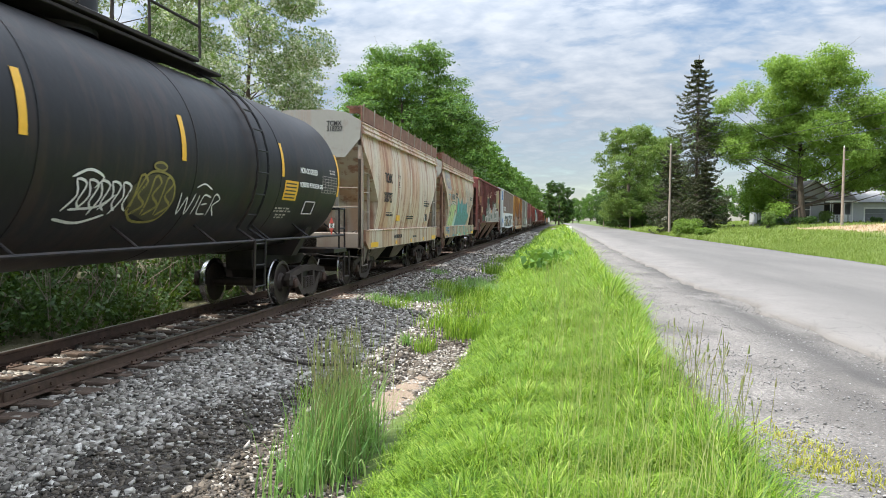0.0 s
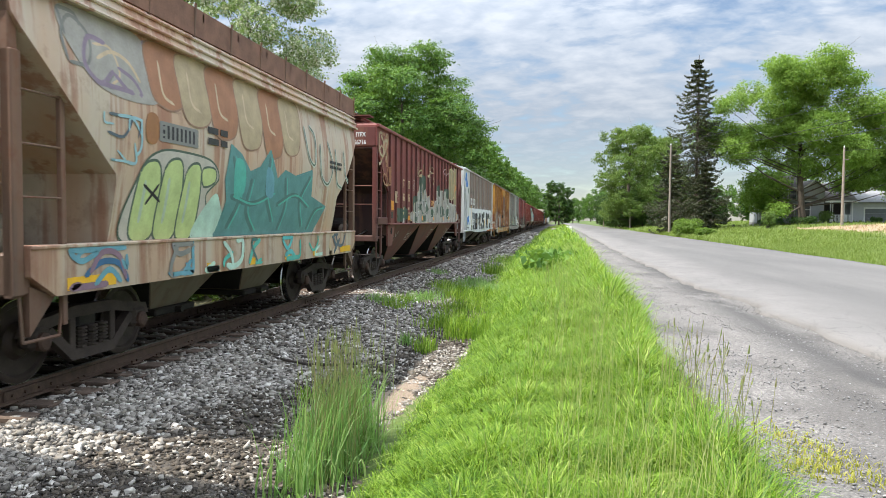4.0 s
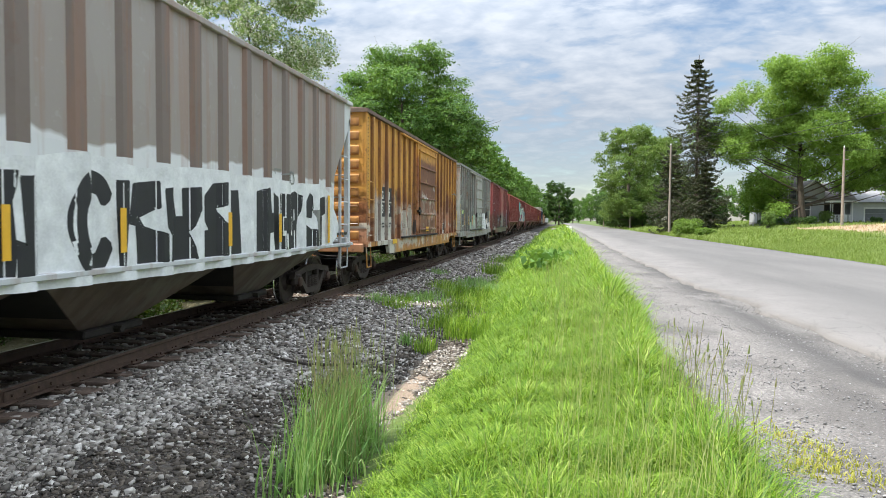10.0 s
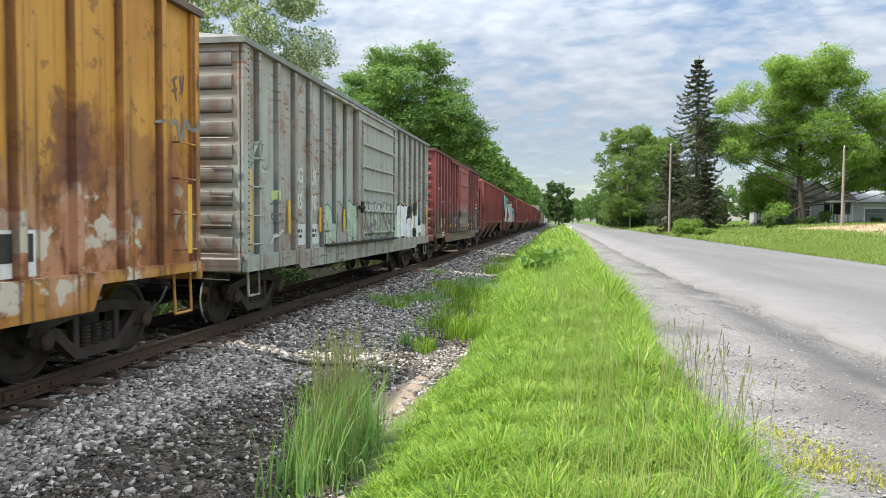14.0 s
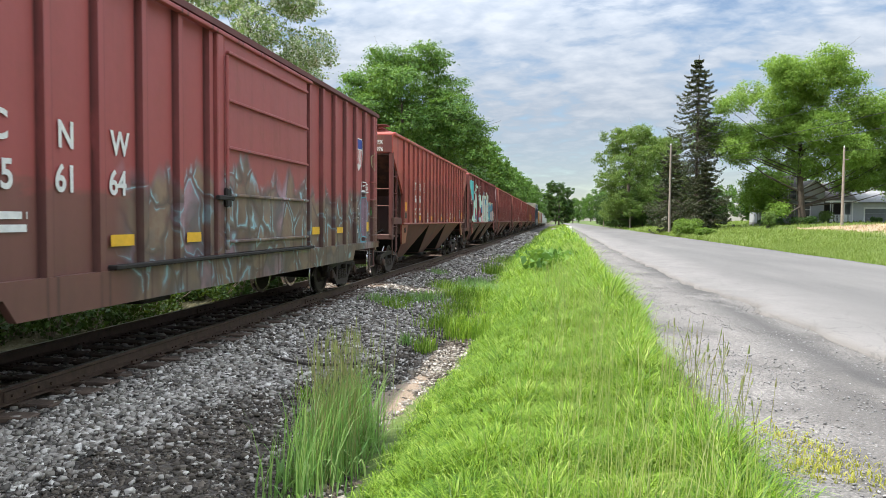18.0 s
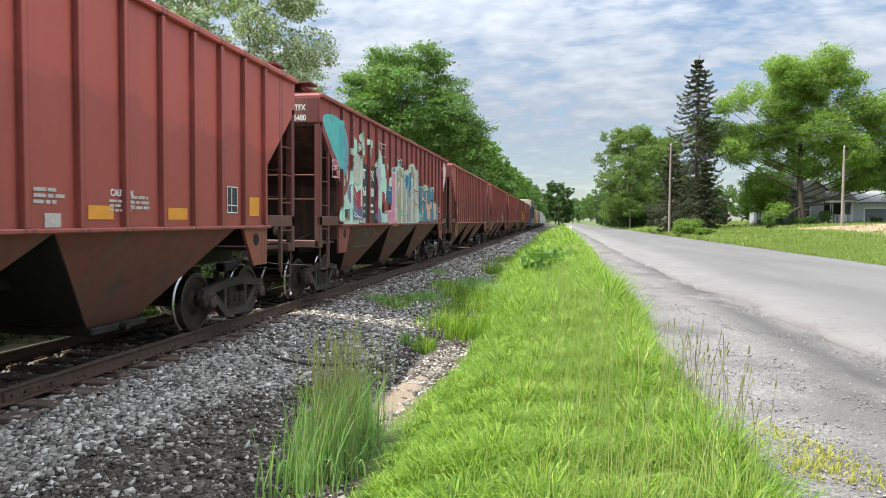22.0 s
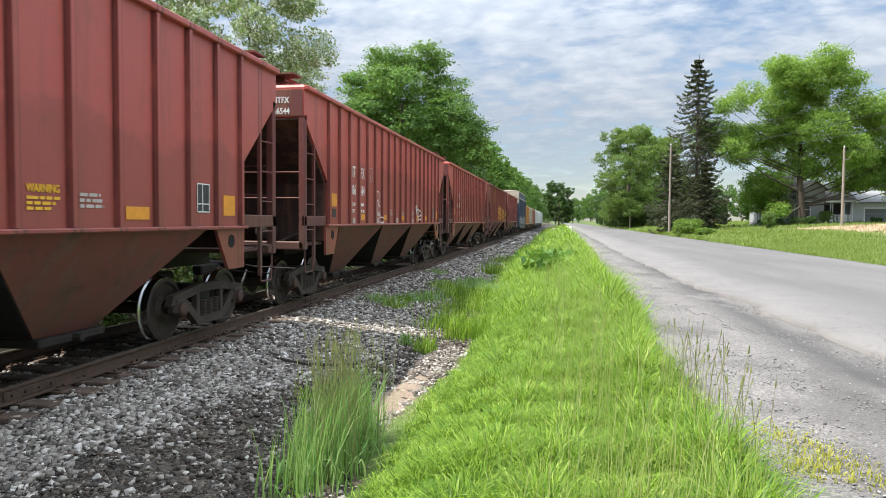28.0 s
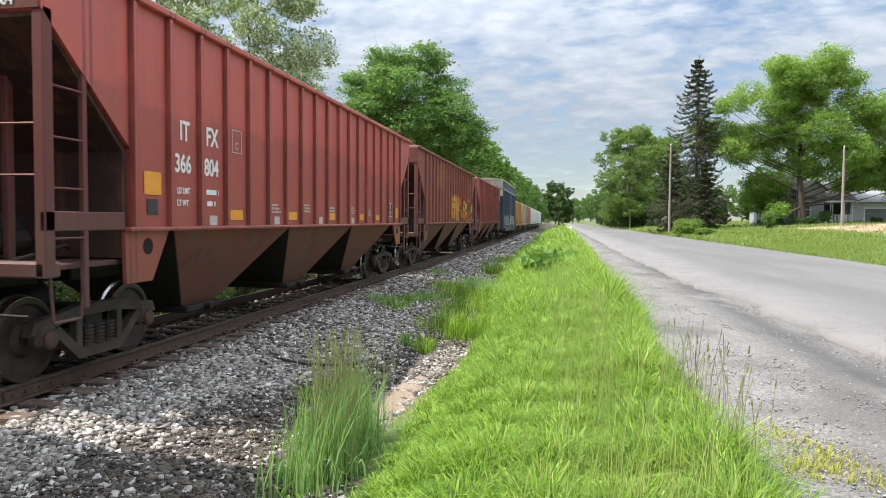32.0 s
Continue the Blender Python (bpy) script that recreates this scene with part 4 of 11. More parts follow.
def coupler(car, y, s):
    g = Geo().box(-0.10, 0.10, min(y, y + s * 0.62), max(y, y + s * 0.62), 0.74, 0.93, 0.03)
    g.box(-0.16, 0.14, min(y + s * 0.5, y + s * 0.86), max(y + s * 0.5, y + s * 0.86), 0.68, 0.98, 0.06)
    part("coupler", g, STEEL_DARK, car, "rusty knuckle coupler")
    part("air_hose", Geo().path([(0.35, y + s * 0.1, 0.75), (0.36, y + s * 0.35, 0.5), (0.34, y + s * 0.6, 0.36), (0.30, y + s * 0.8, 0.45)], 0.022, 7), BLACK, car, "black rubber air hose")
    part("uncoupling_lever", Geo().path([(1.35, y + s * 0.06, 0.80), (0.5, y + s * 0.1, 0.83), (0.12, y + s * 0.45, 0.95)], 0.014), STEEL_DARK, car)


def rungs(car, mat, y0, y1, zs, x=1.55, r=0.013):
    """Grab irons along the flank."""
    for z in zs:
        part("rung", Geo().path([(x - 0.06, y0, z), (x + 0.03, y0, z), (x + 0.03, y1, z), (x - 0.06, y1, z)], r), mat, car)


def end_rungs(car, mat, y, x0, x1, zs, s, r=0.013):
    for z in zs:
        part("end_rung", Geo().path([(x0, y, z), (x0, y + s * 0.07, z), (x1, y + s * 0.07, z), (x1, y, z)], r), mat, car)


def bars(car, y, z, w, h, lines, mat, x=1.535, name="stencil_line"):
    """Small stencilled lines too fine to read."""
    g = Geo()
    rnd = random.Random(int(y * 100 + z * 1000))
    for k in range(lines):
        zz = z - k * h * 1.7
        a = y
        end = y + w * rnd.uniform(0.7, 1.0)
        while a < end:
            b = min(end, a + h * rnd.uniform(1.5, 5))
            g.box(x, x + 0.003, a, b, zz, zz + h)
            a = b + h * 0.8
    part(name, g, mat, car)["kind"] = "stuff"


def reflectors(car, spots, x, w=0.22, h=0.11, mat=YELLOW):
    for y, z, *s in spots:
        ww, hh = s if s else (w, h)
        part("reflector", Geo().box(x, x + 0.004, y, y + ww, z, z + hh), mat, car, "yellow reflective strip" if mat is YELLOW else "orange reflective strip")


def hopper_bays(car, mat, edges, z_top, z_bot, half_top, half_bot, throat=0.55):
    for a, b in edges:
        m = (a + b) / 2
        g = Geo()
        v = [(-half_top, a, z_top), (half_top, a, z_top), (half_top, b, z_top), (-half_top, b, z_top)]
        v += [(-half_bot, m - throat, z_bot), (half_bot, m - throat, z_bot), (half_bot, m + throat, z_bot), (-half_bot, m + throat, z_bot)]
        g.add(v, [(0, 1, 2, 3), (4, 5, 6, 7), (0, 1, 5, 4), (1, 2, 6, 5), (2, 3, 7, 6), (3, 0, 4, 7)])
        bay = part("hopper_bay", g, mat, car, "sloping discharge hopper")
        # thin black sheet over each end slope, its shade put into the colour
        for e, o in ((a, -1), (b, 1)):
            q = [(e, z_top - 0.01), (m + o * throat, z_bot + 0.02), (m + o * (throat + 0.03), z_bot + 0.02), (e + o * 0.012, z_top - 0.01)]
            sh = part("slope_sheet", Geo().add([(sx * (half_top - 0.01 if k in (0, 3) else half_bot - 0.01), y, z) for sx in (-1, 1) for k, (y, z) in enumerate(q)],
                                              [(0, 1, 2, 3), (7, 6, 5, 4), (0, 4, 5, 1), (1, 5, 6, 2), (2, 6, 7, 3), (3, 7, 4, 0)]), SLOPE_SHADE, bay, "grimy sloping sheet painted black for shade")
        part("outlet_gate", Geo().box(-half_bot - 0.12, half_bot + 0.12, m - throat - 0.06, m + throat + 0.06, z_bot - 0.10, z_bot, 0.02).rod((half_bot, m, z_bot - 0.05), (half_bot + 0.22, m, z_bot - 0.05), 0.05), STEEL_DARK, bay)


def end_gear(car, mat, yb, s, w, post_top, sill_lo, sill_hi, stile_y, ladder_z, inner):
    """Corner posts, ladders and the end platform of a hopper car."""
    for sx in (-1, 1):
        part("corner_post", Geo().box(sx * (w - 0.06) - 0.06, sx * (w - 0.06) + 0.06, yb - (0 if s < 0 else 0.14), yb + (0.14 if s < 0 else 0), sill_lo, post_top, 0.012), mat, car)
        part("ladder_stile", Geo().box(sx * (w - 0.035) - 0.03, sx * (w - 0.035) + 0.03, stile_y - 0.035, stile_y + 0.035, sill_lo - 0.35, ladder_z[0] + 0.25, 0.008), mat, car)
        for z in ladder_z:
            part("rung", Geo().rod((sx * (w - 0.02), yb - s * 0.07, z), (sx * (w - 0.02), stile_y, z), 0.013), mat, car)
        part("stirrup_step", Geo().path([(sx * (w - 0.04), yb - s * 0.1, sill_lo), (sx * (w - 0.04), yb - s * 0.14, sill_lo - 0.45), (sx * (w - 0.04), stile_y + s * 0.06, sill_lo - 0.45), (sx * (w - 0.04), stile_y, sill_lo)], 0.018), mat, car)
    part("end_sill", Geo().box(-w + 0.02, w - 0.02, min(yb, yb - s * 0.24), max(yb, yb - s * 0.24), sill_lo, sill_hi, 0.02), mat, car)
    part("end_platform", Geo().box(-w + 0.14, w - 0.14, min(yb - s * 0.26, inner), max(yb - s * 0.26, inner), sill_hi - 0.10, sill_hi - 0.04, 0.01), mat, car)
    part("centre_sill", Geo().box(-0.26, 0.26, min(yb, inner), max(yb, inner), sill_lo - 0.2, sill_hi - 0.11, 0.02), STEEL_DARK, car)
    # end ladder on the far corner and cross rails
    for x in (-1.15, -0.72):
        part("end_stile", Geo().box(x - 0.025, x + 0.025, yb - 0.03 + (0.05 if s < 0 else -0.05), yb + 0.03 + (0.05 if s < 0 else -0.05), sill_lo, post_top - 0.1, 0.006), mat, car)
    for z in ladder_z:
        part("end_rung", Geo().rod((-1.15, yb - s * 0.05, z), (-0.72, yb - s * 0.05, z), 0.012), mat, car)
    for z in ladder_z[1:3]:
        part("cross_rail", Geo().rod((-0.72, yb - s * 0.05, z + 0.12), (w - 0.1, yb - s * 0.05, z + 0.12), 0.014), mat, car)
    for x in (-0.45, 0.62):
        part("slope_brace", Geo().box(x - 0.04, x + 0.04, min(yb - s * 0.5, yb - s * 0.6), max(yb - s * 0.5, yb - s * 0.6), sill_hi - 0.05, post_top - 0.45, 0.01), mat, car)


def brake_gear(car, mat, y):
    part("brake_cylinder", Geo().lathe([(-0.35, 0.05), (-0.33, 0.14), (0.2, 0.14), (0.24, 0.10), (0.3, 0.06)], "y", 14, (0.45, y, 1.50)), mat, car)
    part("air_reservoir", Geo().lathe([(-0.5, 0.04), (-0.46, 0.15), (-0.4, 0.19), (0.4, 0.19), (0.46, 0.15), (0.5, 0.04)], "x", 14, (-0.1, y + 0.28, 1.62)), mat, car)
    part("brake_pipe", Geo().path([(0.9, y - 0.5, 1.3), (0.95, y + 0.3, 1.45), (0.5, y + 0.9, 1.35), (0.4, y + 1.6, 1.2)], 0.022), mat, car)


def roof_walk(car, mat, y0, y1, z, x0, x1):
    g = Geo()
    n = 4
    for i in range(n):
        a = x0 + (x1 - x0) * i / n
        g.box(a, a + (x1 - x0) / n * 0.6, y0, y1, z, z + 0.03)
    y = y0 + 0.3
    while y < y1:
        g.box(x0, x1, y, y + 0.04, z - 0.12, z)
        y += 1.1
    part("running_board", g, mat, car, "grating roof walkway")


def hatch_row(car, mat, y0, y1, z, n):
    w = (y1 - y0) / n
    for i in range(n):
        part("hatch_cover", Geo().box(-0.32, 0.32, y0 + i * w + 0.05, y0 + (i + 1) * w - 0.05, z, z + 0.10, 0.03), mat, car)


# near-black for a flat disc that paints the dark inside of a lifting hole
HOLE_SHADE = plain("dark hole", (0.008, 0.007, 0.006), 0.9, 0, 0.2, 5)
BONE_INK = plain("faded white stencil paint", (0.60, 0.61, 0.58), 0.6, 0, 0.2, 12)
CREAM_INK = plain("cream stencil paint", (0.62, 0.47, 0.28), 0.6, 0, 0.2, 12)
# body red darkened: shade on the car ends put into the paint
END_RED = car_paint("grimy red end steel toned for shade", (0.135, 0.032, 0.026), 0.35, 0.3, 0.7, 0.3, 0.7, (), RUST, 0.0, 9.0, 1.5)
# grime colour taken much darker to hold the shade under the end
RECESS = car_paint("grimy end recess in shade tone", (0.038, 0.015, 0.013), 0.3, 0.2, 0.5, 0.3, 0.8)


def three_bay_hopper(mark, centre, paint, under, lettered=True, number=None, label="", panel=False):
    """Ribbed three-bay covered hopper with sloped ends."""
    L, W = 8.2, 1.50
    car = thing("covered_hopper", (TRACK_X, centre, RAIL_Z), label, "freight car", "cars of the train")
    prof = [(1.63, -6.82, 6.82, W), (2.55, -6.84, 6.84, W), (3.74, -L, L, W), (4.30, -L, L, W), (4.36, -L + 0.03, L - 0.03, W - 0.04), (4.52, -L + 0.45, L - 0.45, 0.72), (4.56, -L + 0.45, L - 0.45, 0.30)]
    part("body", loft(prof), paint, car)
    for sx in (-1, 1):
        for y in [-6.80 + 0.7555 * k for k in range(19)]:
            side_post(paint, car, sx * W, y, [(0, -0.048), (0.06, -0.038), (0.06, 0.038), (0, 0.048)], 1.66, 4.24)
        part("eave_rail", Geo().box(sx * (W + 0.035) - 0.045, sx * (W + 0.035) + 0.045, -L, L, 4.25, 4.34, 0.015), paint, car)
        part("side_sill", Geo().box(sx * (W + 0.03) - 0.05, sx * (W + 0.03) + 0.05, -6.95, 6.95, 1.60, 1.65, 0.012), paint, car)
        for s in (-1, 1):
            g = Geo().prism([(s * 6.05, 1.60), (s * 6.95, 1.60), (s * 6.93, 1.0), (s * 6.42, 1.0)], "x", sx * (W - 0.05), sx * W)
            jp = part("jacking_plate", g, paint, car)
            part("lifting_hole", Geo().lathe([(sx * W, 0.10), (sx * (W + 0.006), 0.10)], "x", 16, (0, s * 6.51, 1.42)), HOLE_SHADE, jp)
            part("end_knee", Geo().box(sx * (W - 0.03) - 0.03, sx * (W - 0.03) + 0.03, min(s * 6.95, s * L), max(s * 6.95, s * L), 1.62, 1.82, 0.01), END_RED, car)
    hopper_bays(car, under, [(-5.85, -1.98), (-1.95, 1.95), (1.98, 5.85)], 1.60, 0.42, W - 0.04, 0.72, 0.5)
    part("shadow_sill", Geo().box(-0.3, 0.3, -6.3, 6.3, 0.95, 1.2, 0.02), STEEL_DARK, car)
    roof_walk(car, END_RED, -L, L, 4.60, 0.42, 0.98)
    roof_walk(car, END_RED, -L, L, 4.60, -0.98, -0.42)
    for s in (-1, 1):
        # slope sheet and grimy recess under the end, shade painted into their colour
        part("slope_sheet", Geo().prism([(s * 6.86, 2.53), (s * (L - 0.02), 3.72), (s * (L - 0.02), 3.68), (s * 6.89, 2.49)], "x", -W + 0.05, W - 0.05), RECESS, car, "grimy sloping end sheet darkened for shade")
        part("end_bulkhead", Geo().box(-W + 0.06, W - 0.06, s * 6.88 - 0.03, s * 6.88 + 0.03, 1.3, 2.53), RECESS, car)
        # thin plate in the darkened red, so the sunlit end reads as shaded
        part("end_panel", Geo().box(-W + 0.03, W - 0.03, s * (L + 0.004) - 0.006, s * (L + 0.004) + 0.006, 3.75, 4.26, 0.004), END_RED, car, "dirty upper end panel darkened for shade")
        part("roof_end_grating", Geo().box(-1.3, 1.3, s * (L - 0.2) - 0.22, s * (L - 0.2) + 0.22, 4.55, 4.58), END_RED, car)
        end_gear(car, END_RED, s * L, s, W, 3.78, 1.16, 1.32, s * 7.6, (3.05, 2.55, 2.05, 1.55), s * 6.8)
        truck(car, s * 6.75)
        coupler(car, s * L, s)
    hatch_row(car, END_RED, -7.2, 7.2, 4.56, 9)
    brake_gear(car, STEEL_DARK, -7.5)
    part("brake_wheel", Geo().lathe([(0, 0.26), (0.03, 0.28), (0.06, 0.26)], "y", 18, (-1.0, -L - 0.08, 2.5), False).rod((-1.26, -L - 0.05, 2.5), (-0.74, -L - 0.05, 2.5), 0.012).rod((-1.0, -L - 0.05, 2.24), (-1.0, -L - 0.05, 2.76), 0.012), under, car)
    if lettered:
        x = W + 0.006
        col = [-6.42 + 0.7555 * k for k in range(18)]
        a, b = (col[1], col[2]) if number == "366804" else (col[2], col[3])
        ink = CREAM_INK if number == "366716" else WHITE
        lettering("IT", 0.36, ink, car, (x, a - 0.13, 2.78))
        lettering("FX", 0.36, ink, car, (x, b - 0.20, 2.78))
        if panel:
            for q in (a, b):
                part("number_panel", Geo().box(x - 0.003, x - 0.001, q - 0.31, q + 0.31, 1.68, 3.16), BLACK, car, "black number panel")
        if number:
            lettering(number[:3], 0.33, ink, car, (x, a - 0.25, 2.36))
            lettering(number[3:], 0.33, ink, car, (x, b - 0.25, 2.36))
            lettering("ITFX", 0.165, WHITE, car, (0.92, -L - 0.014, 4.0), "end")
            lettering(number, 0.165, WHITE, car, (0.80, -L - 0.014, 3.79), "end")
        lettering("LD LMT", 0.115, ink, car, (x, a - 0.2, 2.08))
        lettering("LT WT", 0.115, ink, car, (x, a - 0.2, 1.92))
        bars(car, b - 0.2, 2.09, 0.36, 0.07, 1, ink, x)
        bars(car, b - 0.18, 1.93, 0.33, 0.07, 1, ink, x)
        for k, yy in enumerate((5, 7, 9, 11, 13)):
            bars(car, col[yy] - 0.25, 1.98 + 0.03 * (k % 2), 0.42, 0.035, 3, BARS_WHITE, x)
        if not panel:
            reflectors(car, [(col[0] - 0.17, 2.04, 0.36, 0.28), (col[3] - 0.24, 1.74, 0.42, 0.15), (col[6] - 0.24, 1.74, 0.42, 0.15), (col[9] - 0.24, 1.74, 0.42, 0.15), *([] if number == "366725" else [(col[12] - 0.24, 1.74, 0.42, 0.15)]), (col[14] - 0.24, 1.74, 0.46, 0.15), (col[17] - 0.17, 1.80, 0.36, 0.30)], x, mat=AMBER)
        part("tag_plate", Geo().box(x, x + 0.006, col[0] - 0.11, col[0] + 0.11, 1.80, 1.99), BLACK, car, "small dark tag plate")
        for k in (2, 5, 8, 11):
            part("pale_patch", Geo().box(x, x + 0.003, col[k] - 0.11, col[k] + 0.11, 1.66, 1.80), BARS_WHITE, car)
        g = Geo()
        col[4] = b + 0.74
        g.box(x, x + 0.003, col[4] - 0.16, col[4] - 0.145, 2.75, 3.1).box(x, x + 0.003, col[4] + 0.145, col[4] + 0.16, 2.75, 3.1).box(x, x + 0.003, col[4] - 0.16, col[4] + 0.16, 2.75, 2.765).box(x, x + 0.003, col[4] - 0.16, col[4] + 0.16, 3.085, 3.1)
        part("plate_box", g, BARS_WHITE, car, "stencilled plate mark")
        lettering("C", 0.15, BARS_WHITE, car, (x, col[4] - 0.05, 2.81))
        yc = col[16]
        p = part("data_panel", Geo().box(x, x + 0.003, yc - 0.17, yc + 0.17, 1.84, 2.24), BLACK, car, "black stencilled data panel")
        for yy in (-0.17, -0.03, 0.155):
            part("panel_line", Geo().box(x + 0.003, x + 0.006, yc + yy, yc + yy + 0.015, 1.84, 2.24), WHITE, p)
        for zz in (1.84, 1.95, 2.225):
            part("panel_line", Geo().box(x + 0.0032, x + 0.0062, yc - 0.17, yc + 0.17, zz, zz + 0.015), WHITE, p)
    CARS.append((car, centre))
    return car


def box_car(centre, half, paint, door_paint, under, roof, label, door=(-1.35, 2.0), skirt=(0.78, 1.05), end_ribs=9, spacing=0.78, first=None, door_ribs=7, rib=0.045, rods=True):
    """Exterior-post boxcar with a sliding door."""
    W, TOP, L = 1.47, 4.50, half
    car = thing("boxcar", (TRACK_X, centre, RAIL_Z), label, "freight car", "cars of the train")
    part("body", loft([(1.06, -L, L, W), (TOP, -L, L, W)]), paint, car)
    part("roof", loft([(TOP - 0.02, -L - 0.06, L + 0.06, W + 0.10), (TOP + 0.07, -L - 0.06, L + 0.06, W + 0.10), (TOP + 0.20, -L, L, 0.4), (TOP + 0.22, -L, L, 0.1)]), roof, car)
    for sx in (-1, 1):
        y = -L + 0.42 if first is None else first
        ys = []
        while y < L - 0.1:
            if not (door[0] - 0.1 < y < door[1] + 0.1):
                ys.append(y)
            y += spacing
        for y in ys:
            side_post(paint, car, sx * W, y, [(0, -0.068), (0.08, -0.052), (0.08, 0.052), (0, 0.068)], 1.16, TOP - 0.05)
        part("side_sill", Geo().prism([(-L, 1.18), (L, 1.18), (L, skirt[1]), (L - 2.15, skirt[1]), (L - 2.3, skirt[0]), (-L + 2.3, skirt[0]), (-L + 2.15, skirt[1]), (-L, skirt[1])], "x", sx * (W + 0.01), sx * (W + 0.10)), paint, car)
        for s in (-1, 1):
            part("corner_post", Geo().box(sx * (W + 0.01) - 0.05, sx * (W + 0.01) + 0.05, s * (L - 0.1) - 0.1, s * (L - 0.1) + 0.1, 1.06, TOP - 0.02, 0.015), paint, car)
        # sliding door
        d = part("door", Geo().box(min(sx * (W + 0.06), sx * (W + 0.10)), max(sx * (W + 0.06), sx * (W + 0.10)), door[0], door[1], 1.24, TOP - 0.12, 0.01), door_paint, car, "sliding plug door")
        for k in range(door_ribs):
            z = 1.42 + k * (TOP - 1.75) / (door_ribs - 1)
            part("door_rib", Geo().box(min(sx * (W + 0.10), sx * (W + 0.145)), max(sx * (W + 0.10), sx * (W + 0.155)), door[0] + 0.05, door[1] - 0.05, z - rib, z + rib, 0.4 * rib), door_paint, d)
        for yy in (door[0] + 0.28, door[1] - 0.28) if rods else ():
            part("lock_rod", Geo().rod((sx * (W + 0.17), yy, 1.2), (sx * (W + 0.17), yy, TOP - 0.15), 0.018), door_paint, d)
        part("door_post", Geo().box(min(sx * W, sx * (W + 0.13)), max(sx * W, sx * (W + 0.13)), door[0] - 0.24, door[0] - 0.06, 1.2, TOP - 0.12, 0.015), door_paint, car)
        lock = part("lock_bar", Geo().rod((sx * (W + 0.16), door[0] - 0.03, 1.3), (sx * (W + 0.16), door[0] - 0.03, TOP - 0.4), 0.028, None, 8), paint, car, "vertical door lock bar")
        part("lock_handle", Geo().box(min(sx * (W + 0.13), sx * (W + 0.20)), max(sx * (W + 0.13), sx * (W + 0.20)), door[0] - 0.34, door[0] + 0.12, 2.02, 2.09, 0.015).box(min(sx * (W + 0.12), sx * (W + 0.19)), max(sx * (W + 0.12), sx * (W + 0.19)), door[0] - 0.1, door[0] + 0.05, 1.92, 2.2, 0.02), under, lock)
        part("door_track", Geo().box(min(sx * (W + 0.06), sx * (W + 0.18)), max(sx * (W + 0.06), sx * (W + 0.18)), door[0] - 2.6, door[1] + 0.2, 1.19, 1.24, 0.01), under, car)
        part("upper_track", Geo().box(min(sx * (W + 0.06), sx * (W + 0.15)), max(sx * (W + 0.06), sx * (W + 0.15)), door[0] - 2.6, door[1] + 0.2, TOP - 0.13, TOP - 0.07, 0.01), paint, car)
    for s in (-1, 1):
        for k in range(end_ribs):
            z = 1.35 + k * (TOP - 1.6) / (end_ribs - 1)
            part("end_corrugation", lambda: Geo().prism([(0, -0.12), (0.012, -0.112), (0.024, -0.095), (0.03, -0.06), (0.032, 0), (0.03, 0.06), (0.024, 0.095), (0.012, 0.112), (0, 0.12)], "x", -W + 0.14, W - 0.14), paint, car, "", False, "corrugation").matrix_basis = pose(0, s * L, z, 0, 0, 0 if s > 0 else 180)
        g = Geo()
        for k in range(34):
            z = 1.25 + k * (TOP - 1.4) / 33
            g.box(W + 0.058, W + 0.070, s * (L - 0.13) - 0.012, s * (L - 0.13) + 0.012, z - 0.012, z + 0.012)
        part("rivet_strip", g, under, car)["kind"] = "stuff"
        end_rungs(car, paint, s * (L + 0.06), 0.75, 1.32, [1.2 + 0.45 * k for k in range(5)], s)
        for z in [1.35 + 0.46 * k for k in range(4)]:
            rungs(car, paint, s * (L - 0.18), s * (L - 0.62), [z], W + 0.07)
        part("sill_step", Geo().path([(W, s * (L - 0.2), 1.06), (W + 0.02, s * (L - 0.2), 0.52), (W + 0.02, s * (L - 0.6), 0.52), (W, s * (L - 0.6), 1.06)], 0.02), paint, car)
        part("end_sill", Geo().box(-W, W, min(s * L, s * (L + 0.16)), max(s * L, s * (L + 0.16)), 0.92, 1.14, 0.02), paint, car)
        part("striker", Geo().box(-0.3, 0.3, min(s * L, s * (L + 0.3)), max(s * L, s * (L + 0.3)), 0.62, 1.0, 0.03), STEEL_DARK, car)
        truck(car, s * (L - 1.5))
        coupler(car, s * (L + 0.1), s)
    part("centre_sill", Geo().box(-0.3, 0.3, -L, L, 0.72, 1.05, 0.02), STEEL_DARK, car)
    part("brake_rigging", Geo().rod((0.5, -3.4, 0.7), (0.5, 3.2, 0.62), 0.025).rod((0.7, -1, 0.8), (0.7, 2, 0.8), 0.14, None, 12).box(0.4, 0.9, -2.2, -1.5, 0.6, 0.95, 0.03), STEEL_DARK, car)
    part("brake_wheel", Geo().lathe([(0, 0.26), (0.03, 0.28), (0.06, 0.26)], "y", 18, (-0.7, -L - 0.2, 2.6), False).rod((-0.96, -L - 0.17, 2.6), (-0.44, -L - 0.17, 2.6), 0.012).rod((-0.7, -L, 2.6), (-0.7, -L - 0.2, 2.6), 0.03), under, car)
    CARS.append((car, centre))
    return car


# chalky white greyed down, the end panel's shade put into its paint
BARE_WHITE = car_paint("chalky white end paint greyed for shade", (0.32, 0.315, 0.28), 0.2, 0.3, 0.2, 0.3, 0.6)
RUST_BOARD = plain("rusty walkway plate", (0.20, 0.105, 0.072), 0.85, 0, 0.35, 4)


def flank(z):
    t = np.clip((z - 1.40) / 2.55, 0, 1)
    return 1.22 + 0.30 * np.sin(math.pi * np.minimum(1, 0.14 + 0.62 * t)) ** 1.2


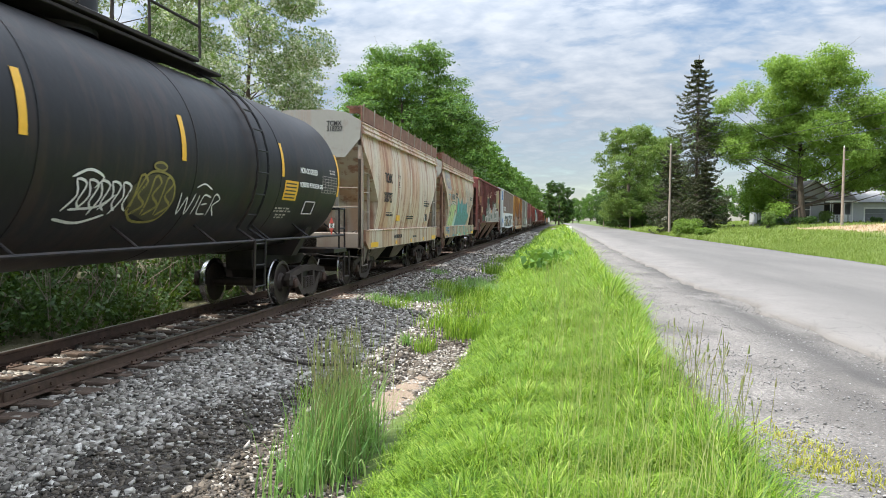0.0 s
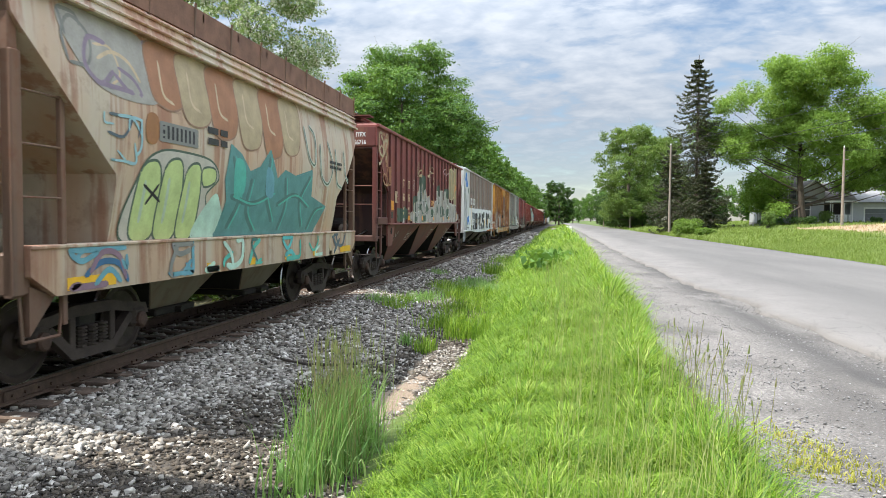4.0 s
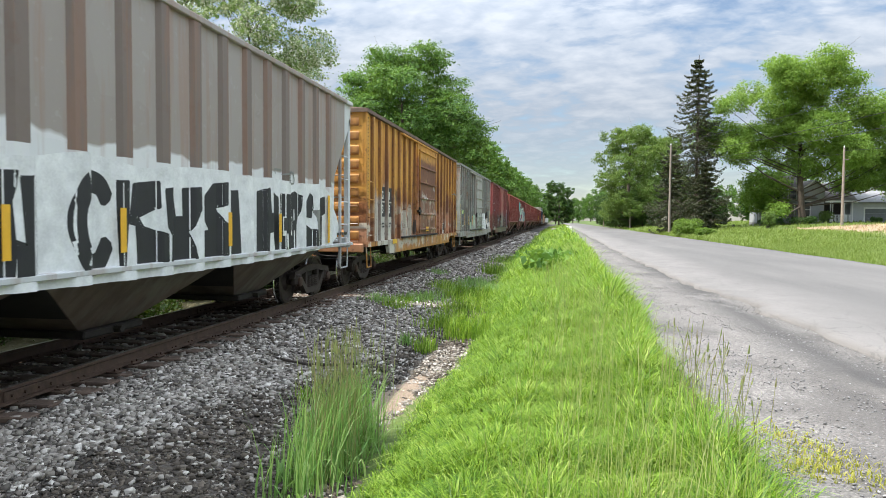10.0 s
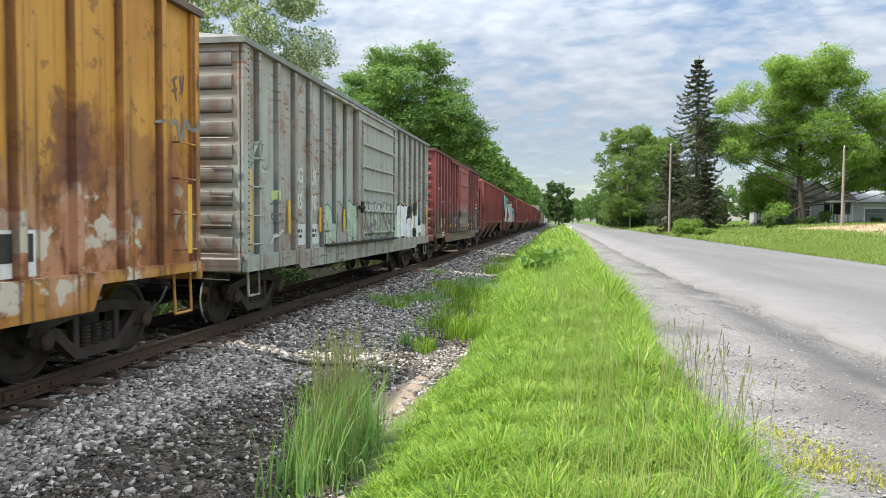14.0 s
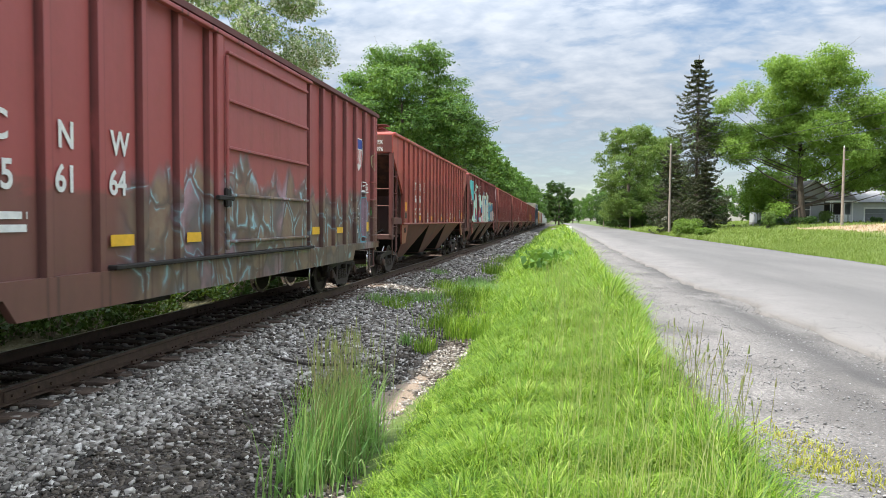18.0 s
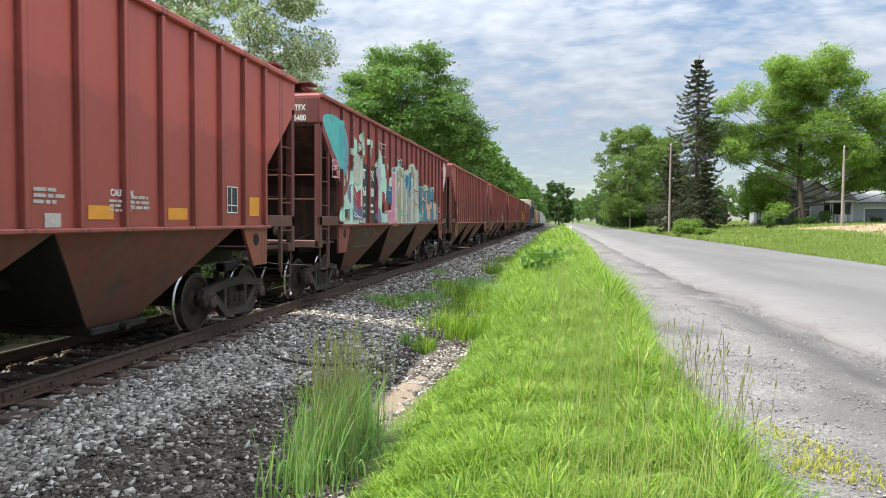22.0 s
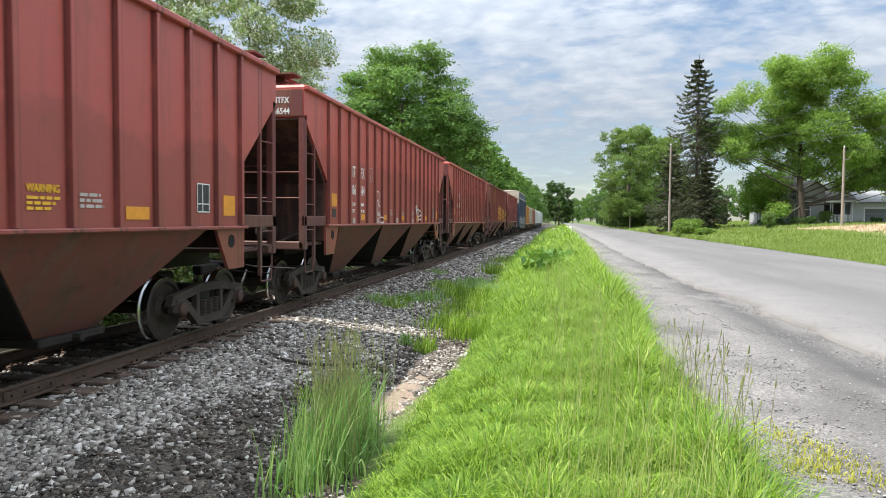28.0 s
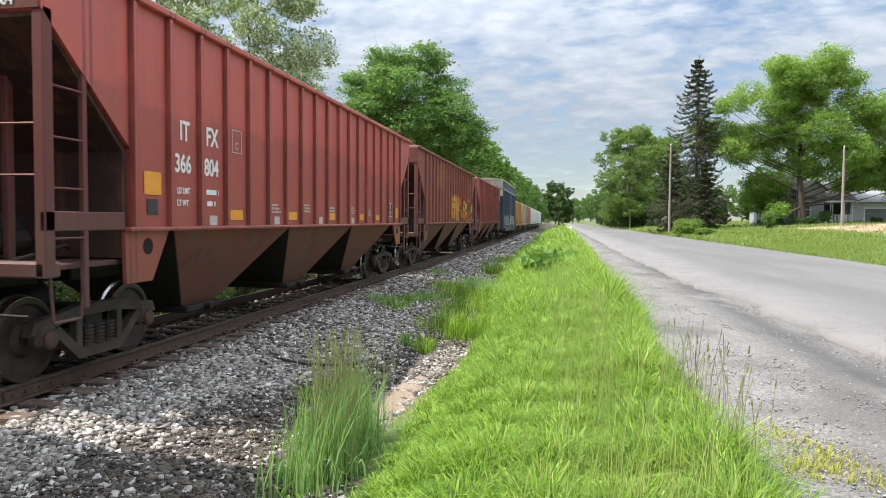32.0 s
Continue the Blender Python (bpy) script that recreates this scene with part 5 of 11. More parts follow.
def curved_hopper(centre, paint, under, label, end_paint):
    """Short covered hopper with bulging smooth sides on a deep side sill."""
    L, car = 5.55, thing("covered_hopper", (TRACK_X, centre, RAIL_Z), label, "freight car", "cars of the train")
    levels = []
    for k in range(25):
        t = k / 24
        z = 1.40 + t * 2.55
        w = float(flank(z))
        if t < 0.33:
            e = 4.02
        else:
            u = (t - 0.33) / 0.67
            e = 4.02 + (L - 4.02) * min(1, u * 1.25) ** 0.9
        levels.append((z, -e, e, w))
    b = part("body", loft(levels), paint, car, "", True)
    part("roof", loft([(3.93, -L, L, 1.50), (4.22, -L, L, 1.42), (4.44, -L, L, 1.05), (4.52, -L, L, 0.55), (4.53, -L, L, 0.2)]), paint, car)
    for sx in (-1, 1):
        for z in (3.94, 4.06, 4.19):
            part("roof_bead", Geo().rod((sx * (1.51 - (z - 3.94) * 0.25), -L, z), (sx * (1.51 - (z - 3.94) * 0.25), L, z), 0.022), paint, car)
        part("side_sill", Geo().prism([(-L + 0.15, 1.46), (L - 0.15, 1.46), (L - 0.15, 1.20), (L - 0.5, 0.98), (-L + 0.5, 0.98), (-L + 0.15, 1.20)], "x", sx * 1.36, sx * 1.50), paint, car)
        part("sill_flange", Geo().box(sx * 1.43 - 0.09, sx * 1.43 + 0.09, -L + 0.15, L - 0.15, 1.45, 1.49, 0.01), paint, car)
        for s in (-1, 1):
            part("roof_support", Geo().box(sx * 1.38 - 0.05, sx * 1.38 + 0.05, s * (L - 0.06) - 0.06, s * (L - 0.06) + 0.06, 1.0, 4.0, 0.012), end_paint, car)
    for s in (-1, 1):
        part("end_bulkhead", Geo().prism([(-1.0, 3.33), (1.0, 3.33), (1.40, 3.80), (1.42, 4.24), (1.05, 4.46), (0.55, 4.54), (-0.55, 4.54), (-1.05, 4.46), (-1.42, 4.24), (-1.40, 3.80)], "y", s * (L + 0.01) - 0.02, s * (L + 0.01) + 0.02), BARE_WHITE, car, "pale end panel")
        end_gear(car, end_paint, s * L, s, 1.45, 3.3, 1.02, 1.42, s * 4.85, (2.95, 2.45, 1.95), s * 4.0)
        g = Geo().prism([(s * 3.2, 1.42), (s * 4.9, 1.42), (s * 4.2, 0.86), (s * 3.6, 0.86)], "x", -0.35, 0.35)
        part("bolster", g, STEEL_DARK, car)
        truck(car, s * 3.95 + 0.12)
        coupler(car, s * L, s)
        part("end_gusset", Geo().prism([(s * (L - 0.2), 1.1), (s * (L - 0.2), 0.62), (s * (L - 0.55), 0.98)], "x", 1.36, 1.44), end_paint, car)
    hopper_bays(car, under, [(-2.9, -0.02), (0.02, 2.9)], 1.42, 0.45, 1.2, 0.6, 0.5)
    roof_walk(car, RUST_BOARD, -L, L, 4.60, 1.02, 1.44)
    roof_walk(car, RUST_BOARD, -L, L, 4.60, -1.44, -1.02)
    part("board_fascia", Geo().box(1.40, 1.44, -L, L, 4.25, 4.63), RUST_BOARD, car, "rusty walkway edge")
    for k in range(11):
        y = -L + 0.1 + k * (2 * L - 0.2) / 10
        part("board_bracket", Geo().rod((1.42, y, 4.14), (1.46, y, 4.68), 0.018), end_paint, car)
    hatch_row(car, paint, -4.4, 4.4, 4.53, 5)
    brake_gear(car, under, -4.6)
    car.scale.y = 0.971
    CARS.append((car, centre))
    return car


def tank_car(centre, half, label):
    R, ZC = 1.50, 2.62
    m = car_paint("black tank paint", (0.013, 0.013, 0.0145), 0.03, 0.05, 0.2, 0.25, 0.46)
    m.node_tree.nodes["Principled BSDF"].inputs["Specular IOR Level"].default_value = 0.28
    car = thing("tank_car", (TRACK_X, centre, RAIL_Z), label, "freight car", "cars of the train")
    prof = [(-half, 0.02), (-half + 0.03, 0.5), (-half + 0.14, 0.95), (-half + 0.34, 1.28), (-half + 0.6, 1.45), (-half + 0.8, R)]
    prof += [(-half + 0.8 + (2 * half - 1.6) * k / 8, R) for k in range(1, 8)]
    prof += [(-a, r) for a, r in reversed(prof[:6])]
    part("tank", Geo().lathe(prof, "y", 64, (0, 0, ZC)), m, car, "glossy black jacketed tank", True)
    for k in (-4.6, -1.6, 1.4, 4.4):
        part("jacket_band", Geo().lathe([(k, R), (k, R + 0.006), (k + 0.07, R + 0.006), (k + 0.07, R)], "y", 64, (0, 0, ZC), False), m, car)
    for s in (-1, 1):
        part("end_platform", Geo().box(-1.45, 1.45, min(s * (half - 0.9), s * (half + 0.05)), max(s * (half - 0.9), s * (half + 0.05)), 1.0, 1.10, 0.01), m, car)
        part("stub_sill", Geo().box(-0.3, 0.3, min(s * (half - 2.6), s * (half + 0.3)), max(s * (half - 2.6), s * (half + 0.3)), 0.72, 1.15, 0.03), STEEL_DARK, car)
        part("cradle", Geo().prism([(-1.25, 1.6), (-0.9, 1.0), (0.9, 1.0), (1.25, 1.6), (0.7, 1.25), (-0.7, 1.25)], "y", s * (half - 1.9) - 0.15, s * (half - 1.9) + 0.15), m, car)
        for x in (-1.42, 1.42):
            for y in (-0.02, -0.44):
                part("railing_post", Geo().rod((x, s * (half + y), 1.1), (x, s * (half + y), 2.0), 0.022), m, car)
            for z in (1.55, 2.0):
                part("end_rail", Geo().rod((x, s * (half - 0.02), z), (x, s * (half - 0.44), z), 0.02), m, car)
            part("cross_rail", Geo().rod((x, s * (half - 0.02), 2.0), (math.copysign(1.0, x), s * (half - 0.02), 2.0), 0.022), m, car)
        part("stirrup_step", Geo().path([(1.43, s * (half + 0.3), 1.0), (1.43, s * (half + 0.3), 0.42), (1.43, s * (half - 0.1), 0.42), (1.43, s * (half - 0.1), 1.0)], 0.02), m, car)
        truck(car, s * (half - 1.95) + 0.55)
        coupler(car, s * (half + 0.1), s)
    # side handrail along the tank, low down
    part("side_rail", Geo().rod((1.50, -half + 0.4, 1.40), (1.50, half - 0.4, 1.40), 0.024), m, car, "long handrail")
    for k in range(9):
        y = -half + 0.7 + k * (2 * half - 1.4) / 8
        part("rail_bracket", Geo().rod((1.50, y, 1.40), (1.15, y, 1.66), 0.018), m, car)
    # ladder over the tank, platform and dome
    y0 = 3.2
    for y in (y0, y0 + 0.42):
        pts = [(1.50, y, 0.55), (1.53, y, 1.4)]
        pts += [((R + 0.09) * math.cos(a), y, ZC + (R + 0.09) * math.sin(a)) for a in [radians(d) for d in range(-40, 75, 10)]]
        part("ladder_stile", Geo().path(pts, 0.022), m, car)
    for d in range(-30, 75, 13):
        a = radians(d)
        p = ((R + 0.09) * math.cos(a), ZC + (R + 0.09) * math.sin(a))
        part("rung", Geo().rod((p[0], y0, p[1]), (p[0], y0 + 0.42, p[1]), 0.014), m, car)
    for z in (0.65, 1.0, 1.35):
        part("rung", Geo().rod((1.52, y0, z), (1.52, y0 + 0.42, z), 0.014), m, car)
    part("top_walkway", Geo().box(0.30, 0.72, -half + 1.5, y0 + 0.5, ZC + R + 0.02, ZC + R + 0.07, 0.01), STEEL_DARK, car)
    part("platform", Geo().box(-0.75, 0.75, -1.4, 2.9, ZC + R + 0.10, ZC + R + 0.16, 0.01), STEEL_DARK, car)
    rail = Geo()
    for x in (-0.75, 0.75):
        for y in (-1.4, 0.0, 1.5, 2.9):
            rail.rod((x, y, ZC + R + 0.16), (x, y, ZC + R + 1.15), 0.024)
        for z in (0.65, 1.15):
            rail.rod((x, -1.4, ZC + R + z), (x, 2.9, ZC + R + z), 0.022)
    part("platform_railing", rail, STEEL_DARK, car)
    part("dome", Geo().lathe([(0, 0.55), (0.5, 0.55), (0.6, 0.45), (0.62, 0.05)], "z", 20, (0, 0.5, ZC + R - 0.05)), m, car, "", True)
    # reflectors, panels and spray tags that follow the curve of the tank
    def curved(name, yc, w, d0, d1, mat, label=""):
        g, n = Geo(), 6
        v, f = [], []
        for k in range(n + 1):
            a = radians(d0 + (d1 - d0) * k / n)
            for y in (yc, yc + w):
                v.append(((R + 0.008) * math.cos(a), y, ZC + (R + 0.008) * math.sin(a)))
        for k in range(n):
            f.append((2 * k, 2 * k + 1, 2 * k + 3, 2 * k + 2))
        part(name, g.add(v, f), mat, car, label)
    for y, a, b in ((-7.6, -4, 18), (-4.7, -4, 18), (-1.86, -4, 20), (1.0, -4, 19), (4.42, -4, 19), (half - 0.80, -14, 22)):
        curved("reflector", y, 0.11, a, b, YELLOW, "yellow reflective strip")
    curved("warning_panel", 4.60, 0.66, -20, -6, YELLOW, "yellow warning panel")
    for k in range(5):
        curved("panel_line", 4.66, 0.52, -18.6 + 2.5 * k, -17.6 + 2.5 * k, BLACK)
    for k in range(7):
        curved("data_row", 6.62, 0.95, -12 + 2.2 * k, -11.7 + 2.2 * k, BARS_WHITE)
    for k in range(6):
        curved("data_column", 6.62 + 0.186 * k, 0.02, -12, 1.5, BARS_WHITE)
    lettering("NON-ODORIZED", 0.15, WHITE, car, (R + 0.012, 5.32, ZC + 0.02))
    lettering("LIQUEFIED PETROLEUM GAS", 0.125, WHITE, car, (R + 0.006, 5.32, ZC - 0.24))
    part("stencil_box", Geo().path([(R - 0.13, 5.7, 1.86), (R - 0.13, 6.25, 1.86), (R - 0.07, 6.35, 2.1), (R - 0.07, 5.8, 2.1), (R - 0.13, 5.7, 1.86)], 0.012, 4), BARS_WHITE, car)
    rnd = random.Random(8)
    for y, d, w in ((4.45, -27, 0.7), (4.6, -32, 0.4), (7.1, 6, 0.4)):
        for k in range(2):
            a = y
            while a < y + w:
                b = a + rnd.uniform(0.06, 0.2)
                curved("stencil_line", a, b - a, d - 2.2 * k, d - 2.2 * k + 1.3, BARS_WHITE)
                a = b + 0.05
    tank_side = lambda y, z: np.sqrt(np.maximum(0.01, (R + 0.004) ** 2 - (z - ZC) ** 2))
    olive = plain("olive spray", (0.24, 0.20, 0.05), 0.6, 0, 0.3, 9)
    dim = plain("thin olive spray", (0.060, 0.052, 0.024), 0.6, 0, 0.3, 9)
    tag = Mural(car, tank_side)
    r2 = random.Random(3)
    for k in range(5):
        y = -1.02 + 0.2 * k
        tag.stroke([(y + r2.uniform(-.05, .05), 1.78 + r2.uniform(0, .08)), (y + 0.12, 2.0), (y + 0.05, 2.16), (y + 0.22, 2.12), (y + 0.16, 1.92), (y + 0.26, 1.84)], 0.03, WHITE)
    tag.stroke([(-1.1, 1.74), (-0.7, 1.70), (-0.3, 1.79)], 0.03, WHITE)
    tag.stroke([(-1.05, 2.18), (-0.8, 2.27), (-0.55, 2.2), (-0.66, 2.08)], 0.03, WHITE)
    tag.stroke([(-0.95, 1.84), (-0.5, 1.88), (-0.25, 2.02)], 0.028, WHITE)
    tag.done("white sprayed scrawl")
    tag = Mural(car, tank_side)
    tag.blob(0.5, 2.03, 0.46, 0.27, dim)
    tag.blob(0.52, 2.40, 0.13, 0.05, dim, olive, 0.03)
    for y in (0.10, 0.40, 0.68):
        tag.stroke([(y, 1.80), (y + 0.04, 2.26), (y + 0.2, 2.2), (y + 0.08, 2.04), (y + 0.26, 1.92), (y + 0.04, 1.79)], 0.035, olive)
    tag.stroke([(0.05, 1.86), (0.3, 2.3), (0.8, 2.28), (0.98, 2.0), (0.8, 1.74), (0.3, 1.72), (0.05, 1.86)], 0.03, olive)
    tag.done("olive sprayed rounded shapes")
    tag = Mural(car, tank_side)
    tag.stroke([(1.14, 2.10), (1.22, 1.82), (1.32, 2.04), (1.42, 1.82), (1.52, 2.10)], 0.026, WHITE)
    tag.stroke([(1.6, 1.82), (1.64, 2.08)], 0.026, WHITE)
    tag.stroke([(1.98, 2.06), (1.76, 2.08), (1.74, 1.84), (1.98, 1.82)], 0.026, WHITE)
    tag.stroke([(1.76, 1.95), (1.92, 1.97)], 0.026, WHITE)
    tag.stroke([(2.04, 1.80), (2.08, 2.10), (2.26, 2.04), (2.10, 1.94), (2.26, 1.80)], 0.026, WHITE)
    tag.stroke([(1.5, 2.18), (1.7, 2.24), (1.95, 2.17)], 0.024, WHITE)
    tag.done("thin white sprayed scrawl")
    sign = part("placard", Geo().prism([(0, -0.19), (0.19, 0), (0, 0.19), (-0.19, 0)], "x", 0, 0.006), plain("red placard", (0.62, 0.04, 0.035), 0.4, 0, 0.1, 9), car, "red diamond placard")
    sign.location = (1.55, 7.05, 1.62)
    g = Geo().box(0.008, 0.011, -0.17, 0.17, -0.05, 0.05)
    part("placard_band", g, WHITE, sign)
    lettering("1075", 0.13, BLACK, sign, (0.012, -0.125, -0.042))
    car.scale.y = 0.975
    CARS.append((car, centre))
    return car


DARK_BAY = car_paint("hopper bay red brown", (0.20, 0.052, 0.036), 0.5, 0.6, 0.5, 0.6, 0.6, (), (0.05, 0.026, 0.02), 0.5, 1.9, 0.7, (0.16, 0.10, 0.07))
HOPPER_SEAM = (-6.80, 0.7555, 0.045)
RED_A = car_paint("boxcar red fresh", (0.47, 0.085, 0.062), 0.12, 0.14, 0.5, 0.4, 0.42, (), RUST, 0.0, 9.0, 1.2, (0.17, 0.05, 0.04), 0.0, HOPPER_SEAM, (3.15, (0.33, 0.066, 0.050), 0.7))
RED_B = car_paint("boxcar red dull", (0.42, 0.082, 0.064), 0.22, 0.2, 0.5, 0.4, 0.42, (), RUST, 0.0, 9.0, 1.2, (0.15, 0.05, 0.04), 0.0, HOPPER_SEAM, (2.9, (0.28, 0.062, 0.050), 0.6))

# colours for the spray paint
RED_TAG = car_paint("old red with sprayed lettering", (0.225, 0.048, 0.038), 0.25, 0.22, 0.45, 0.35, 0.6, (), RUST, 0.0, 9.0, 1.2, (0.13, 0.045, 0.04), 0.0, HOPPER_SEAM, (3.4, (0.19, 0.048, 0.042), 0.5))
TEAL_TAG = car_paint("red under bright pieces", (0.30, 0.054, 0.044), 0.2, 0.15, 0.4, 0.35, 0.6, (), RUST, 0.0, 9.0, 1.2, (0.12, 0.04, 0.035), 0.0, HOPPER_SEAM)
YELLOW_TAG = car_paint("red with yellow pieces", (0.20, 0.045, 0.030), 0.25, 0.15, 0.45, 0.4, 0.6,
                       [(-0.5, 7.6, 1.6, 2.9, 0.6, ((0.62, 0.30, 0.04), (0.66, 0.36, 0.06), (0.55, 0.24, 0.03), (0.05, 0.03, 0.02)), (0.40, 0.12, 0.02), 1.2, 0.9, "EUCLIDEAN"),
                        (-4.5, -2.4, 3.0, 4.1, 0.7, ((0.62, 0.34, 0.05), (0.2, 0.045, 0.03)), (0.3, 0.1, 0.03), 0.8, 0.8, "EUCLIDEAN")])
DULL_RED = "dull red ribbed covered hopper with white lettering"

tank_car(7.46, 8.45, "black tank car with yellow reflector strips and sprayed scrawls")
CREAM = (0.64, 0.56, 0.44)
TAN_A = car_paint("cream paint with rust runs", CREAM, 0.3, 0.9, 0.3, 0.3, 0.5, (), RUST, 0.0, 9.0, 1.0, (0.33, 0.135, 0.075), 0.75)
TAN_B = car_paint("cream paint under green lettering", (0.56, 0.47, 0.36), 0.28, 0.8, 0.3, 0.3, 0.5, (), RUST, 0.0, 9.0, 1.0, (0.33, 0.135, 0.075), 0.6)
BARE_END = car_paint("pale end paint with rust", (0.36, 0.335, 0.28), 0.25, 0.35, 0.85, 0.3, 0.6, (), (0.11, 0.055, 0.03), 0.2)
RUST_END = car_paint("rusty walkway steel", (0.15, 0.088, 0.058), 0.6, 0.3, 0.4, 0.3, 0.7)

c = curved_hopper(22.45, TAN_A, car_paint("tan bay", (0.36, 0.29, 0.22), 0.4, 0.4, 0.5), "cream covered hopper with smooth bulging sides and rust runs", BARE_END)
lettering("TCMX", 0.38, BLACK, c, (float(flank(3.0)) + 0.012, -3.42, 2.82))
lettering("318737", 0.40, BLACK, c, (float(flank(2.45)) + 0.016, -3.48, 2.26))
lettering("TCMX", 0.17, BLACK, c, (0.52, -5.585, 4.135), "end")
lettering("318737", 0.17, BLACK, c, (0.52, -5.585, 3.995), "end")
part("end_stencil", Geo().box(0.22, 0.52, -5.59, -5.583, 3.56, 3.59).box(0.22, 0.50, -5.59, -5.583, 3.49, 3.52).box(0.22, 0.54, -5.59, -5.583, 3.42, 3.45), BLACK, c, "small black stencil lines")
bars(c, -3.0, 1.95, 0.9, 0.05, 2, BLACK, 1.436)
bars(c, 2.6, 2.42, 1.1, 0.05, 3, BLACK, 1.497)
bars(c, -0.1, 1.85, 1.1, 0.04, 2, BLACK, 1.427)
bars(c, 0.6, 1.17, 0.7, 0.06, 1, BLACK, 1.502)
part("caution_label", Geo().box(1.40, 1.425, -1.55, -1.1, 1.72, 1.90), YELLOW, c, "yellow caution label")
dp = part("data_panel", Geo().box(1.40, 1.435, 3.1, 3.5, 1.70, 2.05), WHITE, c, "white-edged data panel")
for yy in (3.12, 3.31):
    part("panel_field", Geo().box(1.43, 1.439, yy, yy + 0.17, 1.72, 2.03), BLACK, dp)
part("stencil_box", Geo().box(1.515, 1.518, -1.7, -1.68, 2.75, 3.1).box(1.515, 1.518, -1.42, -1.40, 2.75, 3.1).box(1.515, 1.518, -1.7, -1.4, 2.74, 2.76).box(1.515, 1.518, -1.7, -1.4, 3.09, 3.11), BLACK, c)
lettering("C", 0.16, BLACK, c, (1.522, -1.61, 2.80))
reflectors(c, [(-4.9, 1.02, 0.8, 0.13), (-2.0, 1.02), (0.2, 1.02), (2.4, 1.02), (4.2, 1.02, 0.8, 0.13)], 1.503)
lettering("ARI CENTER FLOW", 0.15, BLACK, c, (1.504, -2.2, 1.20))
c = curved_hopper(34.72, TAN_B, car_paint("tan bay b", (0.30, 0.26, 0.18), 0.4, 0.4, 0.5), "rust-streaked cream covered hopper sprayed with green lettering", RUST_END)
lettering("TCMX", 0.17, BLACK, c, (0.55, -5.585, 4.18), "end")
lettering("318749", 0.17, BLACK, c, (0.55, -5.585, 4.04), "end")
part("spray_tag", Geo().path([(0.5, -5.59, 3.42), (0.66, -5.59, 3.92), (0.72, -5.59, 3.42), (0.54, -5.59, 3.62), (0.98, -5.59, 3.64), (0.84, -5.59, 3.42), (0.86, -5.59, 3.98), (1.02, -5.59, 3.96), (1.0, -5.59, 3.8), (1.12, -5.59, 3.72), (1.2, -5.59, 3.84), (1.1, -5.59, 3.9)], 0.017, 5), plain("dark red spray", (0.22, 0.02, 0.03), 0.6), c, "dark red sprayed scrawl")
reflectors(c, [(-4.9, 1.02, 0.8, 0.13), (-2.0, 1.02), (-0.6, 1.02), (0.9, 1.02), (2.4, 1.02), (4.2, 1.02, 0.8, 0.13)], 1.503)
bars(c, -2.0, 2.95, 0.8, 0.09, 2, BLACK, 1.535)
bars(c, 3.4, 2.95, 1.0, 0.06, 2, BLACK, 1.53)
GREEN_CAR = c

three_bay_hopper("a", 50.18, RED_TAG, DARK_BAY, True, "366716", "dark red ribbed covered hopper sprayed with grey lettering")

RIBS = post_profile(1.50, -6.80, 0.7555, 19, 0.063, 0.066, 0.046)
SP = {n: spray_paint("spray " + n, c) for n, c in dict(apricot_dim=(0.36, 0.17, 0.09), bone=(0.50, 0.47, 0.40), ash=(0.36, 0.34, 0.30), smoke=(0.22, 0.22, 0.20), moss=(0.08, 0.12, 0.085), apricot=(0.60, 0.30, 0.13), sand=(0.55, 0.43, 0.28),
                                                        black=(0.02, 0.02, 0.022), white=(0.74, 0.74, 0.72), coral=(0.66, 0.26, 0.19), navy=(0.04, 0.13, 0.24), amber=(0.66, 0.38, 0.12), jade=(0.09, 0.42, 0.34),
                                                        mint=(0.46, 0.66, 0.54), rose=(0.60, 0.24, 0.32), wine=(0.36, 0.03, 0.06), lime=(0.48, 0.58, 0.24), pine=(0.075, 0.17, 0.16), teal=(0.10, 0.26, 0.25), mud=(0.17, 0.10, 0.075),
                                                        plum=(0.24, 0.15, 0.19), aqua=(0.13, 0.32, 0.38), clay=(0.28, 0.17, 0.11),
    slate=(0.17, 0.15, 0.24), blue_dim=(0.07, 0.20, 0.27), peach=(0.68, 0.37, 0.25), leaf_pale=(0.42, 0.52, 0.38), teal_sky=(0.10, 0.44, 0.43), pink=(0.66, 0.46, 0.46), lilac=(0.48, 0.44, 0.50), plum_grey=(0.26, 0.20, 0.26), khaki=(0.33, 0.28, 0.16), fog=(0.50, 0.54, 0.46), mauve=(0.46, 0.30, 0.33), steel=(0.10, 0.13, 0.15), sky=(0.30, 0.50, 0.54), green_dim=(0.055, 0.085, 0.060), white_dirty=(0.70, 0.71, 0.70), sand_dim=(0.42, 0.33, 0.20), orange_dim=(0.33, 0.15, 0.06)).items()}
